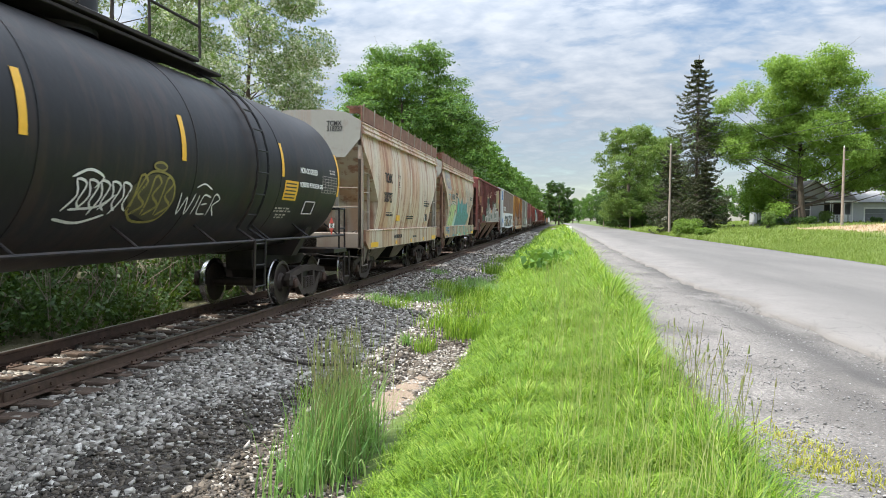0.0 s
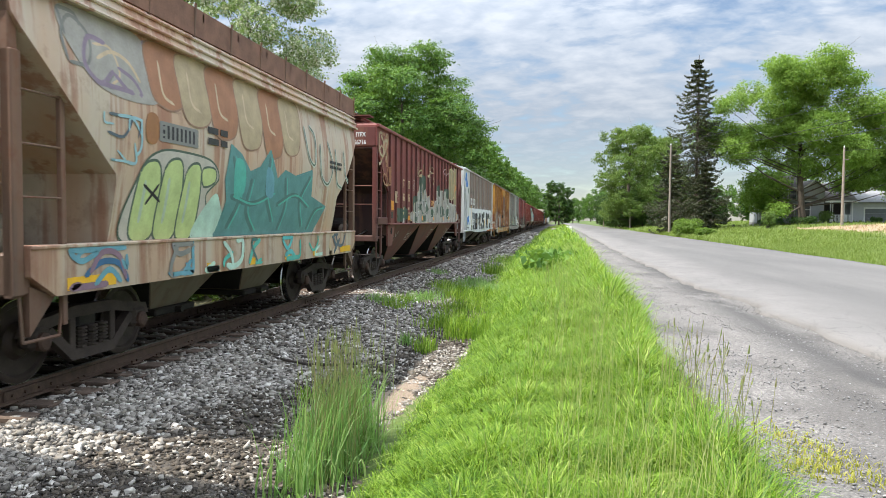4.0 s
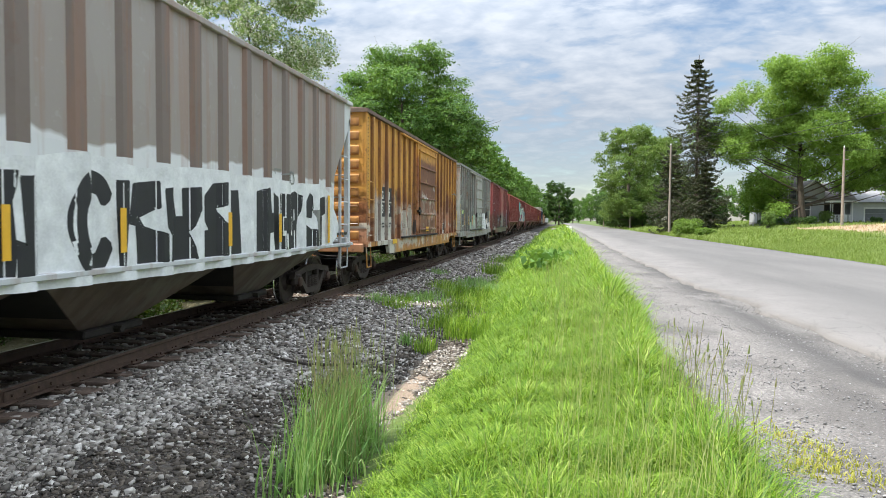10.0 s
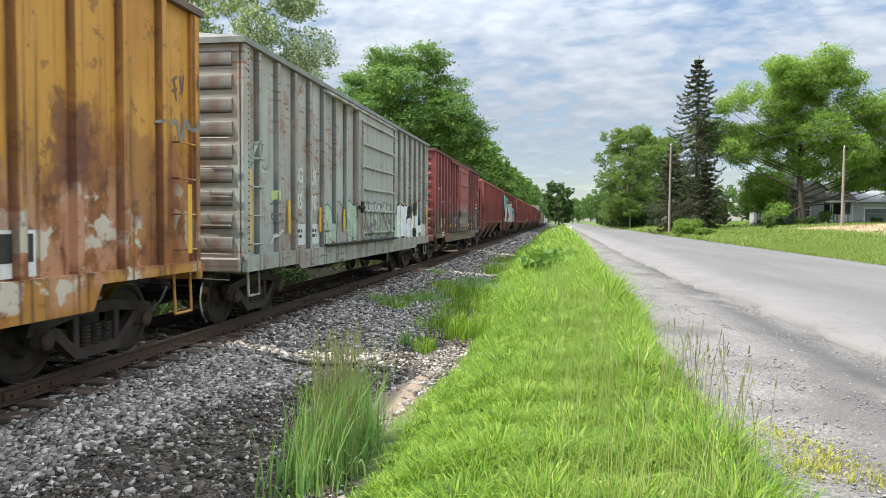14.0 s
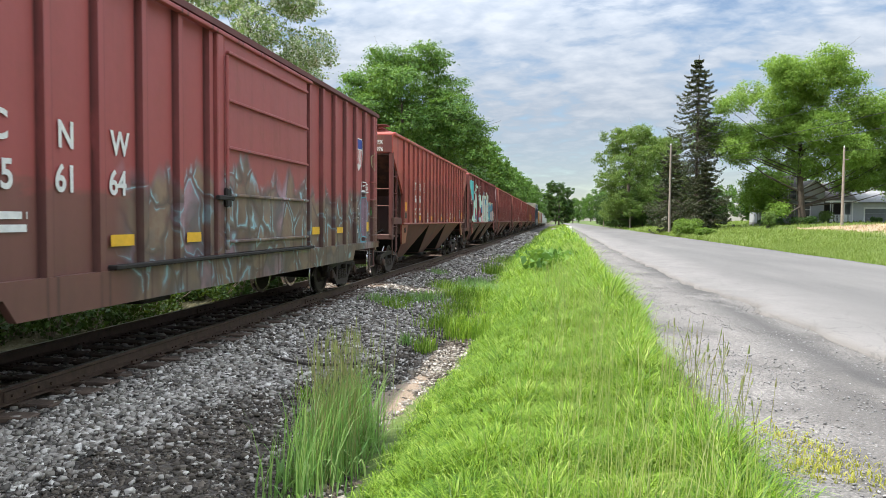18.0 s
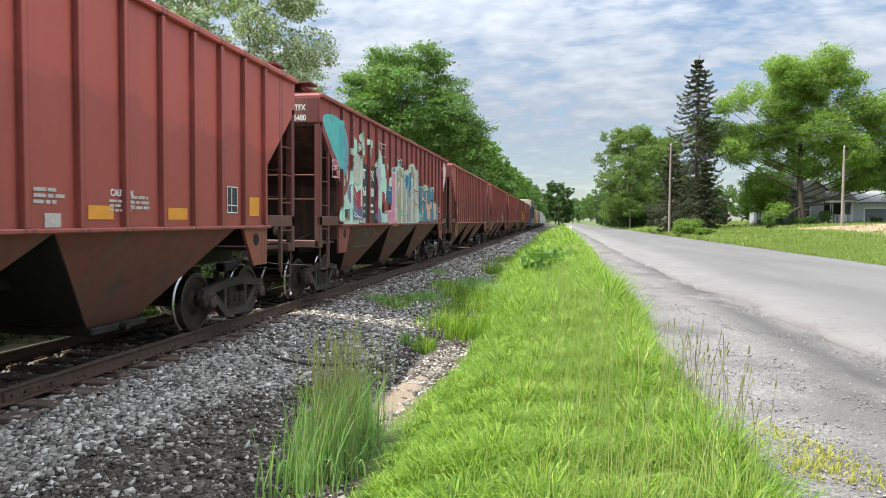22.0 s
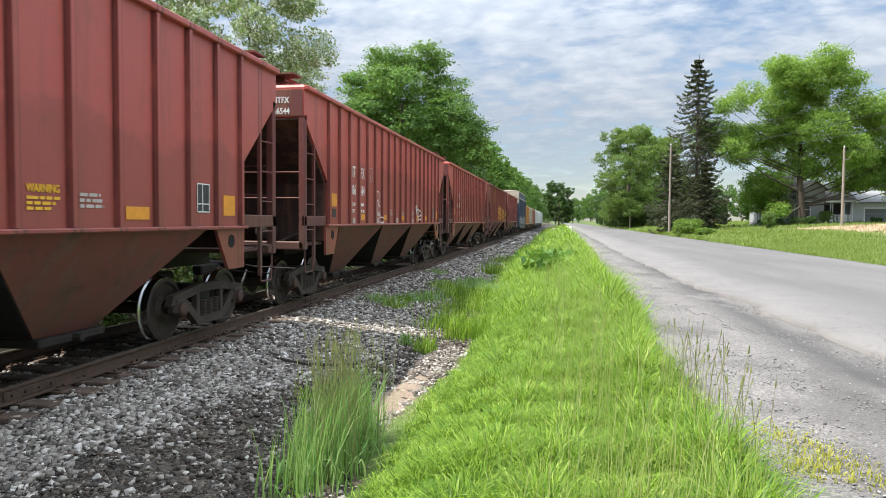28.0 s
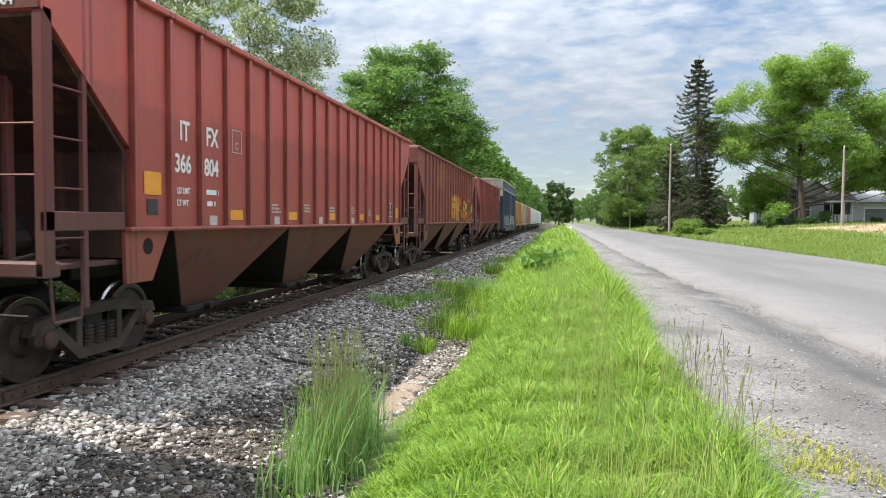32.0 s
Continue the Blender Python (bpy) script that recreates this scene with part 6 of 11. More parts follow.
def grey_mural(car, xfun):
    m = Mural(car, xfun)
    m.fill([(-3.62, 2.43), (-2.86, 2.47), (-2.88, 1.68), (-3.67, 1.69)], SP["green_dim"])
    m.fill([(-5.87, 2.08), (-5.36, 2.09), (-4.66, 2.15), (-4.64, 1.77), (-5.88, 1.75)], SP["green_dim"])
    m.fill([(-2.36, 3.20), (-1.51, 3.30), (-1.46, 2.49), (-2.32, 2.41)], SP["green_dim"])
    m.fill([(1.18, 3.04), (1.88, 3.11), (2.08, 2.53), (1.30, 2.48)], SP["green_dim"])
    m.fill([(2.91, 3.04), (4.04, 3.02), (4.08, 2.54), (2.98, 2.47)], SP["green_dim"])
    m.fill([(-3.71, 1.69), (-3.65, 2.14), (-3.24, 1.94), (-3.37, 2.20), (-3.14, 2.34), (-2.86, 2.44), (-2.86, 2.72), (-2.67, 2.71), (-2.50, 2.78), (-2.34, 2.97), (-2.23, 2.95), (-2.12, 2.80), (-1.98, 3.03), (-1.83, 3.02), (-1.86, 2.80), (-1.75, 2.46), (-1.67, 2.57), (-1.55, 2.85), (-1.24, 2.90), (-0.99, 2.62), (-0.92, 2.57), (-0.72, 2.67), (-0.43, 2.59), (-0.31, 2.41), (-0.44, 2.17), (-0.61, 2.12), (-0.53, 1.70)], SP["ash"], SP["sand"], 0.03)
    m.fill([(-0.46, 1.70), (-0.26, 2.20), (-0.08, 2.24), (0.51, 2.32), (0.72, 2.52), (0.91, 2.61), (1.06, 2.87), (1.36, 2.90), (1.45, 2.71), (1.74, 2.71), (1.94, 2.93), (2.30, 2.94), (2.44, 2.68), (2.90, 2.59), (2.99, 3.04), (3.41, 3.10), (3.53, 2.70), (4.24, 2.69), (4.48, 2.49), (5.30, 2.46), (6.15, 2.42), (6.33, 1.68)], SP["ash"], SP["bone"], 0.030)
    m.fill([(-2.85, 2.15), (-2.71, 2.30), (-2.58, 2.33), (-2.64, 2.13), (-2.39, 1.95), (-2.59, 1.93), (-2.78, 1.99)], SP["moss"])
    m.fill([(-2.38, 2.26), (-2.16, 2.31), (-2.25, 2.08)], SP["moss"])
    m.fill([(-2.05, 2.21), (-1.89, 2.14), (-1.76, 1.97), (-1.99, 2.04)], SP["moss"])
    m.fill([(-1.43, 1.92), (-1.50, 1.72), (-2.26, 1.73), (-1.76, 1.87)], SP["moss"])
    m.fill([(-1.07, 2.44), (-0.83, 2.20), (-0.93, 1.97), (-1.15, 2.12)], SP["moss"])
    m.fill([(-0.08, 2.14), (0.30, 2.16), (0.10, 1.84), (-0.13, 1.95)], SP["moss"])
    m.fill([(0.85, 2.18), (1.29, 2.29), (1.35, 2.07), (0.90, 1.97)], SP["moss"])
    m.fill([(1.94, 2.23), (2.29, 2.28), (2.22, 1.94), (2.00, 1.91)], SP["moss"])
    m.fill([(2.66, 2.20), (3.11, 2.12), (2.76, 1.94)], SP["moss"])
    m.fill([(3.49, 2.17), (4.04, 2.22), (3.96, 1.84), (3.49, 1.90)], SP["moss"])
    m.fill([(-3.10, 1.83), (-2.86, 1.88), (-2.84, 1.73), (-3.12, 1.72)], SP["moss"])
    m.fill([(-3.01, 2.14), (-2.89, 2.19), (-2.92, 2.02)], SP["moss"])
    m.fill([(-1.81, 2.48), (-1.67, 2.47), (-1.48, 2.31), (-1.63, 2.21), (-1.78, 2.34)], SP["smoke"], SP["white"], 0.020)
    m.fill([(-0.68, 2.61), (-0.45, 2.56), (-0.37, 2.39), (-0.59, 2.30)], SP["smoke"], SP["white"], 0.020)
    m.fill([(0.30, 2.11), (0.56, 2.17), (0.50, 1.91)], SP["smoke"], SP["white"], 0.020)
    m.fill([(-2.59, 2.03), (-2.44, 2.07), (-2.48, 1.96)], SP["smoke"], SP["white"], 0.020)
    m.stroke([(-2.47, 2.72), (-2.43, 2.47), (-2.58, 2.31)], 0.028, SP["white"])
    m.stroke([(-1.55, 2.77), (-1.46, 2.49), (-1.56, 2.28)], 0.028, SP["white"])
    m.stroke([(-1.24, 2.85), (-1.18, 2.48), (-0.92, 2.32)], 0.028, SP["white"])
    m.stroke([(0.78, 2.44), (1.18, 2.63), (1.30, 2.37)], 0.028, SP["white"])
    m.stroke([(-2.32, 2.74), (-2.26, 2.41), (-2.30, 2.12)], 0.028, SP["white"])
    m.stroke([(1.18, 2.74), (1.24, 2.42)], 0.028, SP["white"])
    m.stroke([(-0.09, 1.95), (0.05, 1.80), (0.45, 2.17)], 0.028, SP["white"])
    m.stroke([(3.49, 2.57), (3.85, 2.18), (3.67, 1.83)], 0.028, SP["white"])
    m.stroke([(4.44, 2.49), (4.75, 2.06), (4.43, 1.77)], 0.028, SP["white"])
    m.stroke([(-3.18, 2.07), (-3.08, 1.98), (-3.20, 1.87)], 0.028, SP["white"])
    m.stroke([(-2.73, 2.20), (-2.49, 2.18), (-2.17, 2.05)], 0.030, SP["green_dim"])
    m.stroke([(-1.88, 2.02), (-1.63, 1.99), (-1.36, 2.17)], 0.030, SP["green_dim"])
    m.stroke([(1.81, 2.46), (2.01, 2.12)], 0.030, SP["green_dim"])
    m.stroke([(0.30, 2.26), (0.61, 1.96)], 0.030, SP["green_dim"])
    m.stroke([(-2.12, 1.90), (-1.76, 1.79)], 0.030, SP["green_dim"])
    m.stroke([(0.11, 2.81), (0.01, 2.54), (-0.08, 2.29)], 0.070, SP["apricot"])
    m.stroke([(0.26, 2.71), (0.30, 2.36)], 0.070, SP["apricot"])
    m.stroke([(-0.13, 2.48), (0.30, 2.41), (0.56, 2.51)], 0.070, SP["apricot"])
    m.stroke([(0.51, 2.63), (0.46, 2.32), (0.11, 2.25)], 0.070, SP["apricot"])
    m.fill([(4.30, 3.89), (4.69, 4.06), (5.19, 4.06), (5.30, 3.29), (5.19, 2.69), (4.60, 2.62), (4.24, 3.04)], SP["khaki"], SP["sand"], 0.040)
    m.fill([(5.46, 4.03), (5.89, 4.14), (6.27, 3.96), (6.46, 3.25), (6.28, 2.55), (5.58, 2.55), (5.30, 3.21)], SP["khaki"], SP["sand"], 0.040)
    m.stroke([(4.65, 3.87), (4.77, 3.23), (4.68, 2.72)], 0.060, SP["apricot"])
    m.stroke([(4.99, 3.92), (5.07, 3.27)], 0.060, SP["apricot"])
    m.stroke([(5.77, 3.96), (5.97, 3.28), (5.82, 2.64)], 0.060, SP["apricot"])
    m.stroke([(6.14, 3.38), (5.65, 2.94)], 0.060, SP["apricot"])
    m.stroke([(4.44, 2.49), (4.85, 2.54), (5.30, 2.42), (5.82, 2.48), (6.28, 2.34)], 0.050, SP["bone"])
    m.stroke([(5.65, 2.32), (5.89, 2.09), (5.72, 1.77)], 0.050, SP["bone"])
    m.stroke([(-2.79, 3.69), (-2.66, 3.42), (-2.51, 3.38), (-2.55, 3.79)], 0.055, SP["sand_dim"])
    m.stroke([(-2.48, 3.42), (-2.27, 3.51), (-2.28, 3.36), (-2.51, 3.29), (-2.48, 3.49)], 0.055, SP["sand_dim"])
    m.stroke([(-2.17, 3.94), (-2.16, 3.61), (-2.11, 3.37), (-2.36, 3.27)], 0.055, SP["sand_dim"])
    m.stroke([(-3.02, 3.42), (-2.91, 3.32), (-2.75, 3.26), (-2.63, 3.32)], 0.055, SP["sand_dim"])
    m.stroke([(-1.72, 3.77), (-1.61, 3.56)], 0.055, SP["sand_dim"])
    m.stroke([(-1.40, 3.48), (-1.26, 3.22), (-1.24, 2.97)], 0.055, SP["sand_dim"])
    m.stroke([(-0.78, 3.75), (-0.74, 3.54), (-0.87, 3.34)], 0.045, SP["sand"])
    m.stroke([(-0.59, 3.84), (-0.45, 3.69), (-0.40, 3.24), (-0.30, 2.93)], 0.045, SP["sand"])
    m.stroke([(-0.24, 3.92), (-0.19, 3.28)], 0.045, SP["sand"])
    m.stroke([(-0.06, 3.78), (0.18, 3.49), (0.18, 3.19)], 0.045, SP["sand"])
    m.stroke([(-0.89, 3.41), (-0.63, 3.27)], 0.045, SP["sand"])
    m.stroke([(0.28, 3.44), (0.48, 3.29), (0.31, 3.11)], 0.045, SP["sand"])
    m.stroke([(-0.50, 3.63), (0.03, 3.54)], 0.045, SP["sand"])
    m.stroke([(2.53, 4.16), (2.32, 3.76), (2.55, 3.49)], 0.040, SP["pink"])
    m.stroke([(2.91, 3.73), (3.50, 3.68), (3.77, 3.80)], 0.040, SP["pink"])
    m.stroke([(2.60, 3.74), (3.03, 3.93)], 0.040, SP["pink"])
    m.stroke([(3.32, 3.73), (3.50, 3.43)], 0.040, SP["pink"])
    m.curls(-8.0, -7.0, 3.3, 4.15, 16, 7, (0.05, 0.11), [SP["sand_dim"], SP["apricot_dim"]], None)
    m.curls(-7.5, -6.85, 2.75, 3.4, 8, 9, (0.03, 0.06), [SP["apricot_dim"], SP["sand_dim"]], None)
    m.curls(-6.1, -5.7, 2.25, 2.6, 4, 10, (0.015, 0.02), [SP["sand"]], None)
    m.done("sprayed mural of silver letter shapes with peach edges over dark green")


def block_mural(car, xfun):
    m = Mural(car, xfun)
    m.fill([(-5.38, 2.28), (-4.6, 2.34), (-3.9, 2.27), (-3.2, 2.34), (-2.4, 2.30), (-1.5, 2.42), (-0.6, 2.33), (0.3, 2.40), (1.4, 2.44), (2.4, 2.40), (3.4, 2.44), (4.4, 2.40), (5.4, 2.44), (6.22, 2.36), (6.22, 1.20), (-5.38, 1.20)], SP["white_dirty"])
    m.block([(-5.34, 2.16), (-5.00, 2.17), (-5.00, 1.87), (-5.35, 1.86)], SP["black"])
    m.block([(-4.90, 2.19), (-4.50, 2.18), (-4.49, 1.72), (-4.69, 1.80), (-4.90, 1.89)], SP["black"])
    m.block([(-4.29, 2.18), (-3.68, 2.17), (-3.66, 1.85), (-4.29, 1.86)], SP["steel"])
    m.block([(-4.76, 1.68), (-4.56, 1.62), (-4.53, 1.22), (-4.78, 1.21)], SP["smoke"])
    m.block([(-3.87, 1.70), (-3.60, 1.71), (-3.56, 1.21), (-3.86, 1.20)], SP["smoke"])
    m.block([(-4.44, 1.48), (-4.06, 1.48), (-4.04, 1.20), (-4.44, 1.21)], SP["black"])
    m.block([(-5.33, 1.49), (-4.93, 1.49), (-4.92, 1.22), (-5.33, 1.23)], SP["moss"])
    m.block([(-3.64, 2.14), (-3.25, 2.14), (-3.29, 1.65), (-3.06, 1.53), (-3.01, 1.19), (-3.55, 1.20)], SP["black"])
    m.block([(-2.78, 2.16), (-2.50, 2.17), (-2.56, 1.90), (-2.52, 1.20), (-2.71, 1.20)], SP["black"])
    m.block([(-2.46, 2.12), (-2.29, 2.13), (-2.24, 1.18), (-2.55, 1.19), (-2.53, 1.54), (-2.40, 1.50)], SP["black"])
    m.stroke([(-1.12, 1.92), (-1.26, 2.10), (-1.47, 2.12), (-1.64, 1.90), (-1.66, 1.60), (-1.52, 1.30), (-1.30, 1.28), (-1.12, 1.52)], 0.24, SP["black"])
    m.block([(-0.98, 2.16), (-0.82, 2.17), (-0.83, 1.83), (-0.90, 1.21), (-0.95, 1.19)], SP["black"])
    m.block([(-0.74, 2.14), (-0.16, 2.20), (-0.15, 1.89), (-0.56, 1.77), (-0.45, 1.65), (-0.00, 1.55), (-0.00, 1.22), (-0.63, 1.19), (-0.70, 1.68), (-0.82, 1.70)], SP["black"])
    m.block([(-0.06, 2.11), (0.18, 2.14), (0.26, 1.77), (0.45, 1.77), (0.44, 2.14), (0.83, 2.17), (0.84, 1.88), (0.59, 1.57), (0.73, 1.21), (0.08, 1.21), (0.10, 1.54), (-0.00, 1.65)], SP["black"])
    m.block([(1.04, 2.07), (1.28, 2.24), (1.63, 2.28), (1.62, 1.97), (1.33, 1.91), (1.50, 1.72), (1.64, 1.67), (1.64, 1.23), (0.94, 1.21), (0.94, 1.56), (1.16, 1.59), (1.00, 1.77)], SP["black"])
    m.block([(1.77, 2.16), (2.07, 2.18), (2.12, 1.78), (2.17, 1.22), (1.81, 1.21)], SP["black"])
    m.block([(2.77, 2.19), (3.17, 2.27), (3.23, 1.85), (3.39, 1.85), (3.42, 2.21), (3.66, 2.12), (3.70, 1.21), (3.53, 1.22), (3.45, 1.56), (3.16, 1.53), (3.13, 1.19), (2.76, 1.18)], SP["black"])
    m.block([(3.76, 2.19), (4.54, 2.19), (4.46, 1.25), (3.79, 1.21)], SP["black"])
    m.block([(4.01, 2.16), (4.45, 2.26), (4.71, 2.18), (4.64, 1.90), (4.52, 1.66), (4.51, 1.22), (4.20, 1.21), (4.00, 1.23)], SP["black"])
    m.block([(4.95, 1.97), (5.26, 2.26), (5.40, 2.22), (5.41, 1.98), (5.36, 1.79), (4.98, 1.81)], SP["black"])
    m.block([(4.98, 1.66), (5.32, 1.55), (5.67, 1.53), (5.64, 1.18), (4.99, 1.19)], SP["black"])
    m.block([(5.71, 2.15), (6.16, 2.22), (6.17, 1.89), (5.97, 1.84), (5.95, 1.21), (5.73, 1.20), (5.86, 1.65), (5.71, 1.68)], SP["black"])
    m.block([(5.41, 1.92), (5.73, 1.94), (5.86, 1.56), (5.76, 1.33), (5.65, 1.38), (5.57, 1.70)], SP["smoke"])
    m.stroke([(4.40, 1.95), (4.41, 1.72)], 0.05, SP["white"])
    m.stroke([(4.42, 1.55), (4.44, 1.20)], 0.05, SP["white"])
    m.stroke([(3.95, 1.50), (3.97, 1.22)], 0.07, SP["white"])
    m.curls(3.5, 4.4, 2.42, 2.62, 4, 71, (0.03, 0.045), [SP["smoke"]], None)
    m.done("black and white sprayed block shapes")


def white_mural(car, xfun):
    m = Mural(car, xfun)
    m.fill([(2.84, 2.13), (3.18, 2.22), (3.43, 2.24), (3.70, 2.20), (3.87, 2.20), (4.04, 1.99), (4.12, 1.84), (4.00, 1.69), (4.22, 1.78), (4.54, 1.83), (4.78, 1.69), (4.84, 1.39), (4.81, 1.16), (3.40, 1.21), (2.82, 1.26)], SP["white"], SP["black"], 0.07)
    m.fill([(4.61, 2.01), (4.73, 2.13), (4.99, 2.17), (5.26, 1.95), (5.56, 1.78), (5.58, 1.15), (4.83, 1.16), (4.84, 1.60)], SP["white"], SP["black"], 0.06)
    m.fill([(5.54, 2.24), (6.01, 2.13), (6.10, 1.58), (6.23, 1.92), (6.42, 1.92), (6.41, 1.14), (5.61, 1.17), (5.53, 1.78)], SP["white"], SP["black"], 0.06)
    m.fill([(6.42, 1.67), (6.91, 1.61), (7.19, 1.39), (7.12, 1.10), (6.43, 1.13)], SP["bone"], SP["mud"], 0.04)
    m.fill([(4.24, 1.83), (4.34, 2.07), (4.60, 2.21), (4.92, 2.19), (5.19, 2.08), (4.79, 2.15), (4.59, 2.01), (4.45, 1.83)], SP["black"])
    m.fill([(5.23, 2.16), (5.31, 2.31), (5.49, 2.34), (5.50, 1.96), (5.31, 1.95)], SP["black"])
    m.fill([(3.87, 1.43), (4.16, 1.45), (4.12, 1.16), (3.90, 1.18)], SP["smoke"])
    m.fill([(5.14, 1.42), (5.33, 1.45), (5.37, 1.19), (5.18, 1.19)], SP["black"])
    m.fill([(6.10, 1.29), (6.28, 1.32), (6.37, 1.07), (6.15, 1.02)], SP["smoke"])
    m.fill([(3.82, 1.84), (3.88, 1.86), (3.90, 1.66), (3.84, 1.66)], SP["black"])
    m.fill([(3.91, 2.13), (4.25, 2.24), (4.29, 2.12), (4.15, 1.81), (4.12, 1.99)], SP["amber"])
    m.fill([(5.65, 2.33), (6.02, 2.21), (5.97, 2.15), (5.61, 2.26)], SP["amber"])
    m.fill([(7.18, 1.24), (7.30, 1.34), (7.35, 1.12)], SP["amber"])
    m.stroke([(3.43, 2.30), (3.70, 2.26), (3.87, 2.24)], 0.05, SP["amber"])
    m.stroke([(5.57, 1.80), (5.60, 1.41), (5.51, 1.04)], 0.03, SP["black"])
    m.curls(-0.9, 0.9, 2.3, 2.7, 6, 61, (0.03, 0.05), [SP["smoke"]], None)
    m.done("white sprayed letter shapes with black outlines")


def pale_scrawls(car, xfun):
    m = Mural(car, xfun)
    m.stroke([(-6.56, 2.01), (-6.19, 2.05), (-6.13, 1.88), (-6.50, 1.82), (-6.32, 1.70), (-5.94, 1.73)], 0.03, SP["steel"])
    m.stroke([(-6.50, 1.87), (-6.19, 1.79), (-6.00, 1.86)], 0.025, SP["plum"])
    m.fill([(-6.49, 2.21), (-6.19, 2.24), (-6.19, 2.14), (-6.46, 2.10)], SP["lime"])
    for k, (y, w, top) in enumerate(((-3.55, 0.30, 2.08), (-2.80, 0.34, 2.16), (-1.95, 0.34, 2.2), (-1.58, 0.14, 1.9), (2.55, 0.30, 2.05))):
        m.fill([(y - w, 1.16), (y - w * 1.05, 1.6), (y - w * 0.7, top - 0.1), (y, top), (y + w * 0.8, top - 0.16), (y + w, 1.6), (y + w * 0.9, 1.16)], SP["leaf_pale" if k % 2 == 0 else "ash"], SP["moss"], 0.03)
        m.stroke([(y - 0.3 * w, 1.75), (y, 1.6), (y + 0.1 * w, 1.3)], 0.035, SP["moss"])
        m.stroke([(y - 0.6 * w, 1.45), (y - 0.2 * w, 1.5)], 0.05, SP["bone"])
    m.curls(-3.9, -1.4, 1.2, 1.5, 8, 66, (0.025, 0.04), [SP["smoke"], SP["apricot_dim"], SP["bone"]], None)
    m.stroke([(-5.66, 1.91), (-5.53, 1.70), (-5.38, 1.92)], 0.03, SP["mud"])
    m.stroke([(-2.44, 2.60), (-2.09, 2.46), (-2.33, 2.05), (-1.85, 2.31)], 0.03, SP["smoke"])
    m.stroke([(-6.51, 1.33), (-6.32, 1.50), (-5.94, 1.55)], 0.05, SP["fog"])
    m.stroke([(-1.97, 1.00), (-1.72, 1.32), (-1.19, 0.96)], 0.04, SP["steel"])
    m.stroke([(-7.40, 2.96), (-7.30, 2.87), (-6.99, 3.07), (-7.10, 2.79), (-7.31, 2.61)], 0.03, SP["smoke"])
    m.curls(-7.2, -6.6, 2.55, 3.0, 6, 63, (0.02, 0.03), [SP["smoke"], SP["fog"]], None)
    m.done("small sprayed scrawls")


def dark_scrawls(car, xfun):
    m = Mural(car, xfun)
    m.stroke([(7.19, 3.51), (7.33, 3.59)], 0.04, SP["mud"])
    m.stroke([(7.25, 3.55), (7.30, 3.27)], 0.04, SP["mud"])
    m.stroke([(7.19, 3.38), (7.33, 3.43)], 0.04, SP["mud"])
    m.stroke([(7.39, 3.62), (7.43, 3.40), (7.48, 3.65)], 0.04, SP["mud"])
    m.stroke([(7.83, 3.68), (7.72, 3.67), (7.70, 3.50), (7.83, 3.57)], 0.04, SP["mud"])
    m.stroke([(7.13, 2.94), (7.29, 3.01), (7.40, 2.78), (7.52, 3.05), (7.63, 2.93), (7.79, 3.14), (8.01, 3.12)], 0.06, SP["smoke"])
    m.stroke([(6.79, 2.93), (6.98, 2.99)], 0.04, SP["smoke"])
    m.done("dark sprayed scrawls")


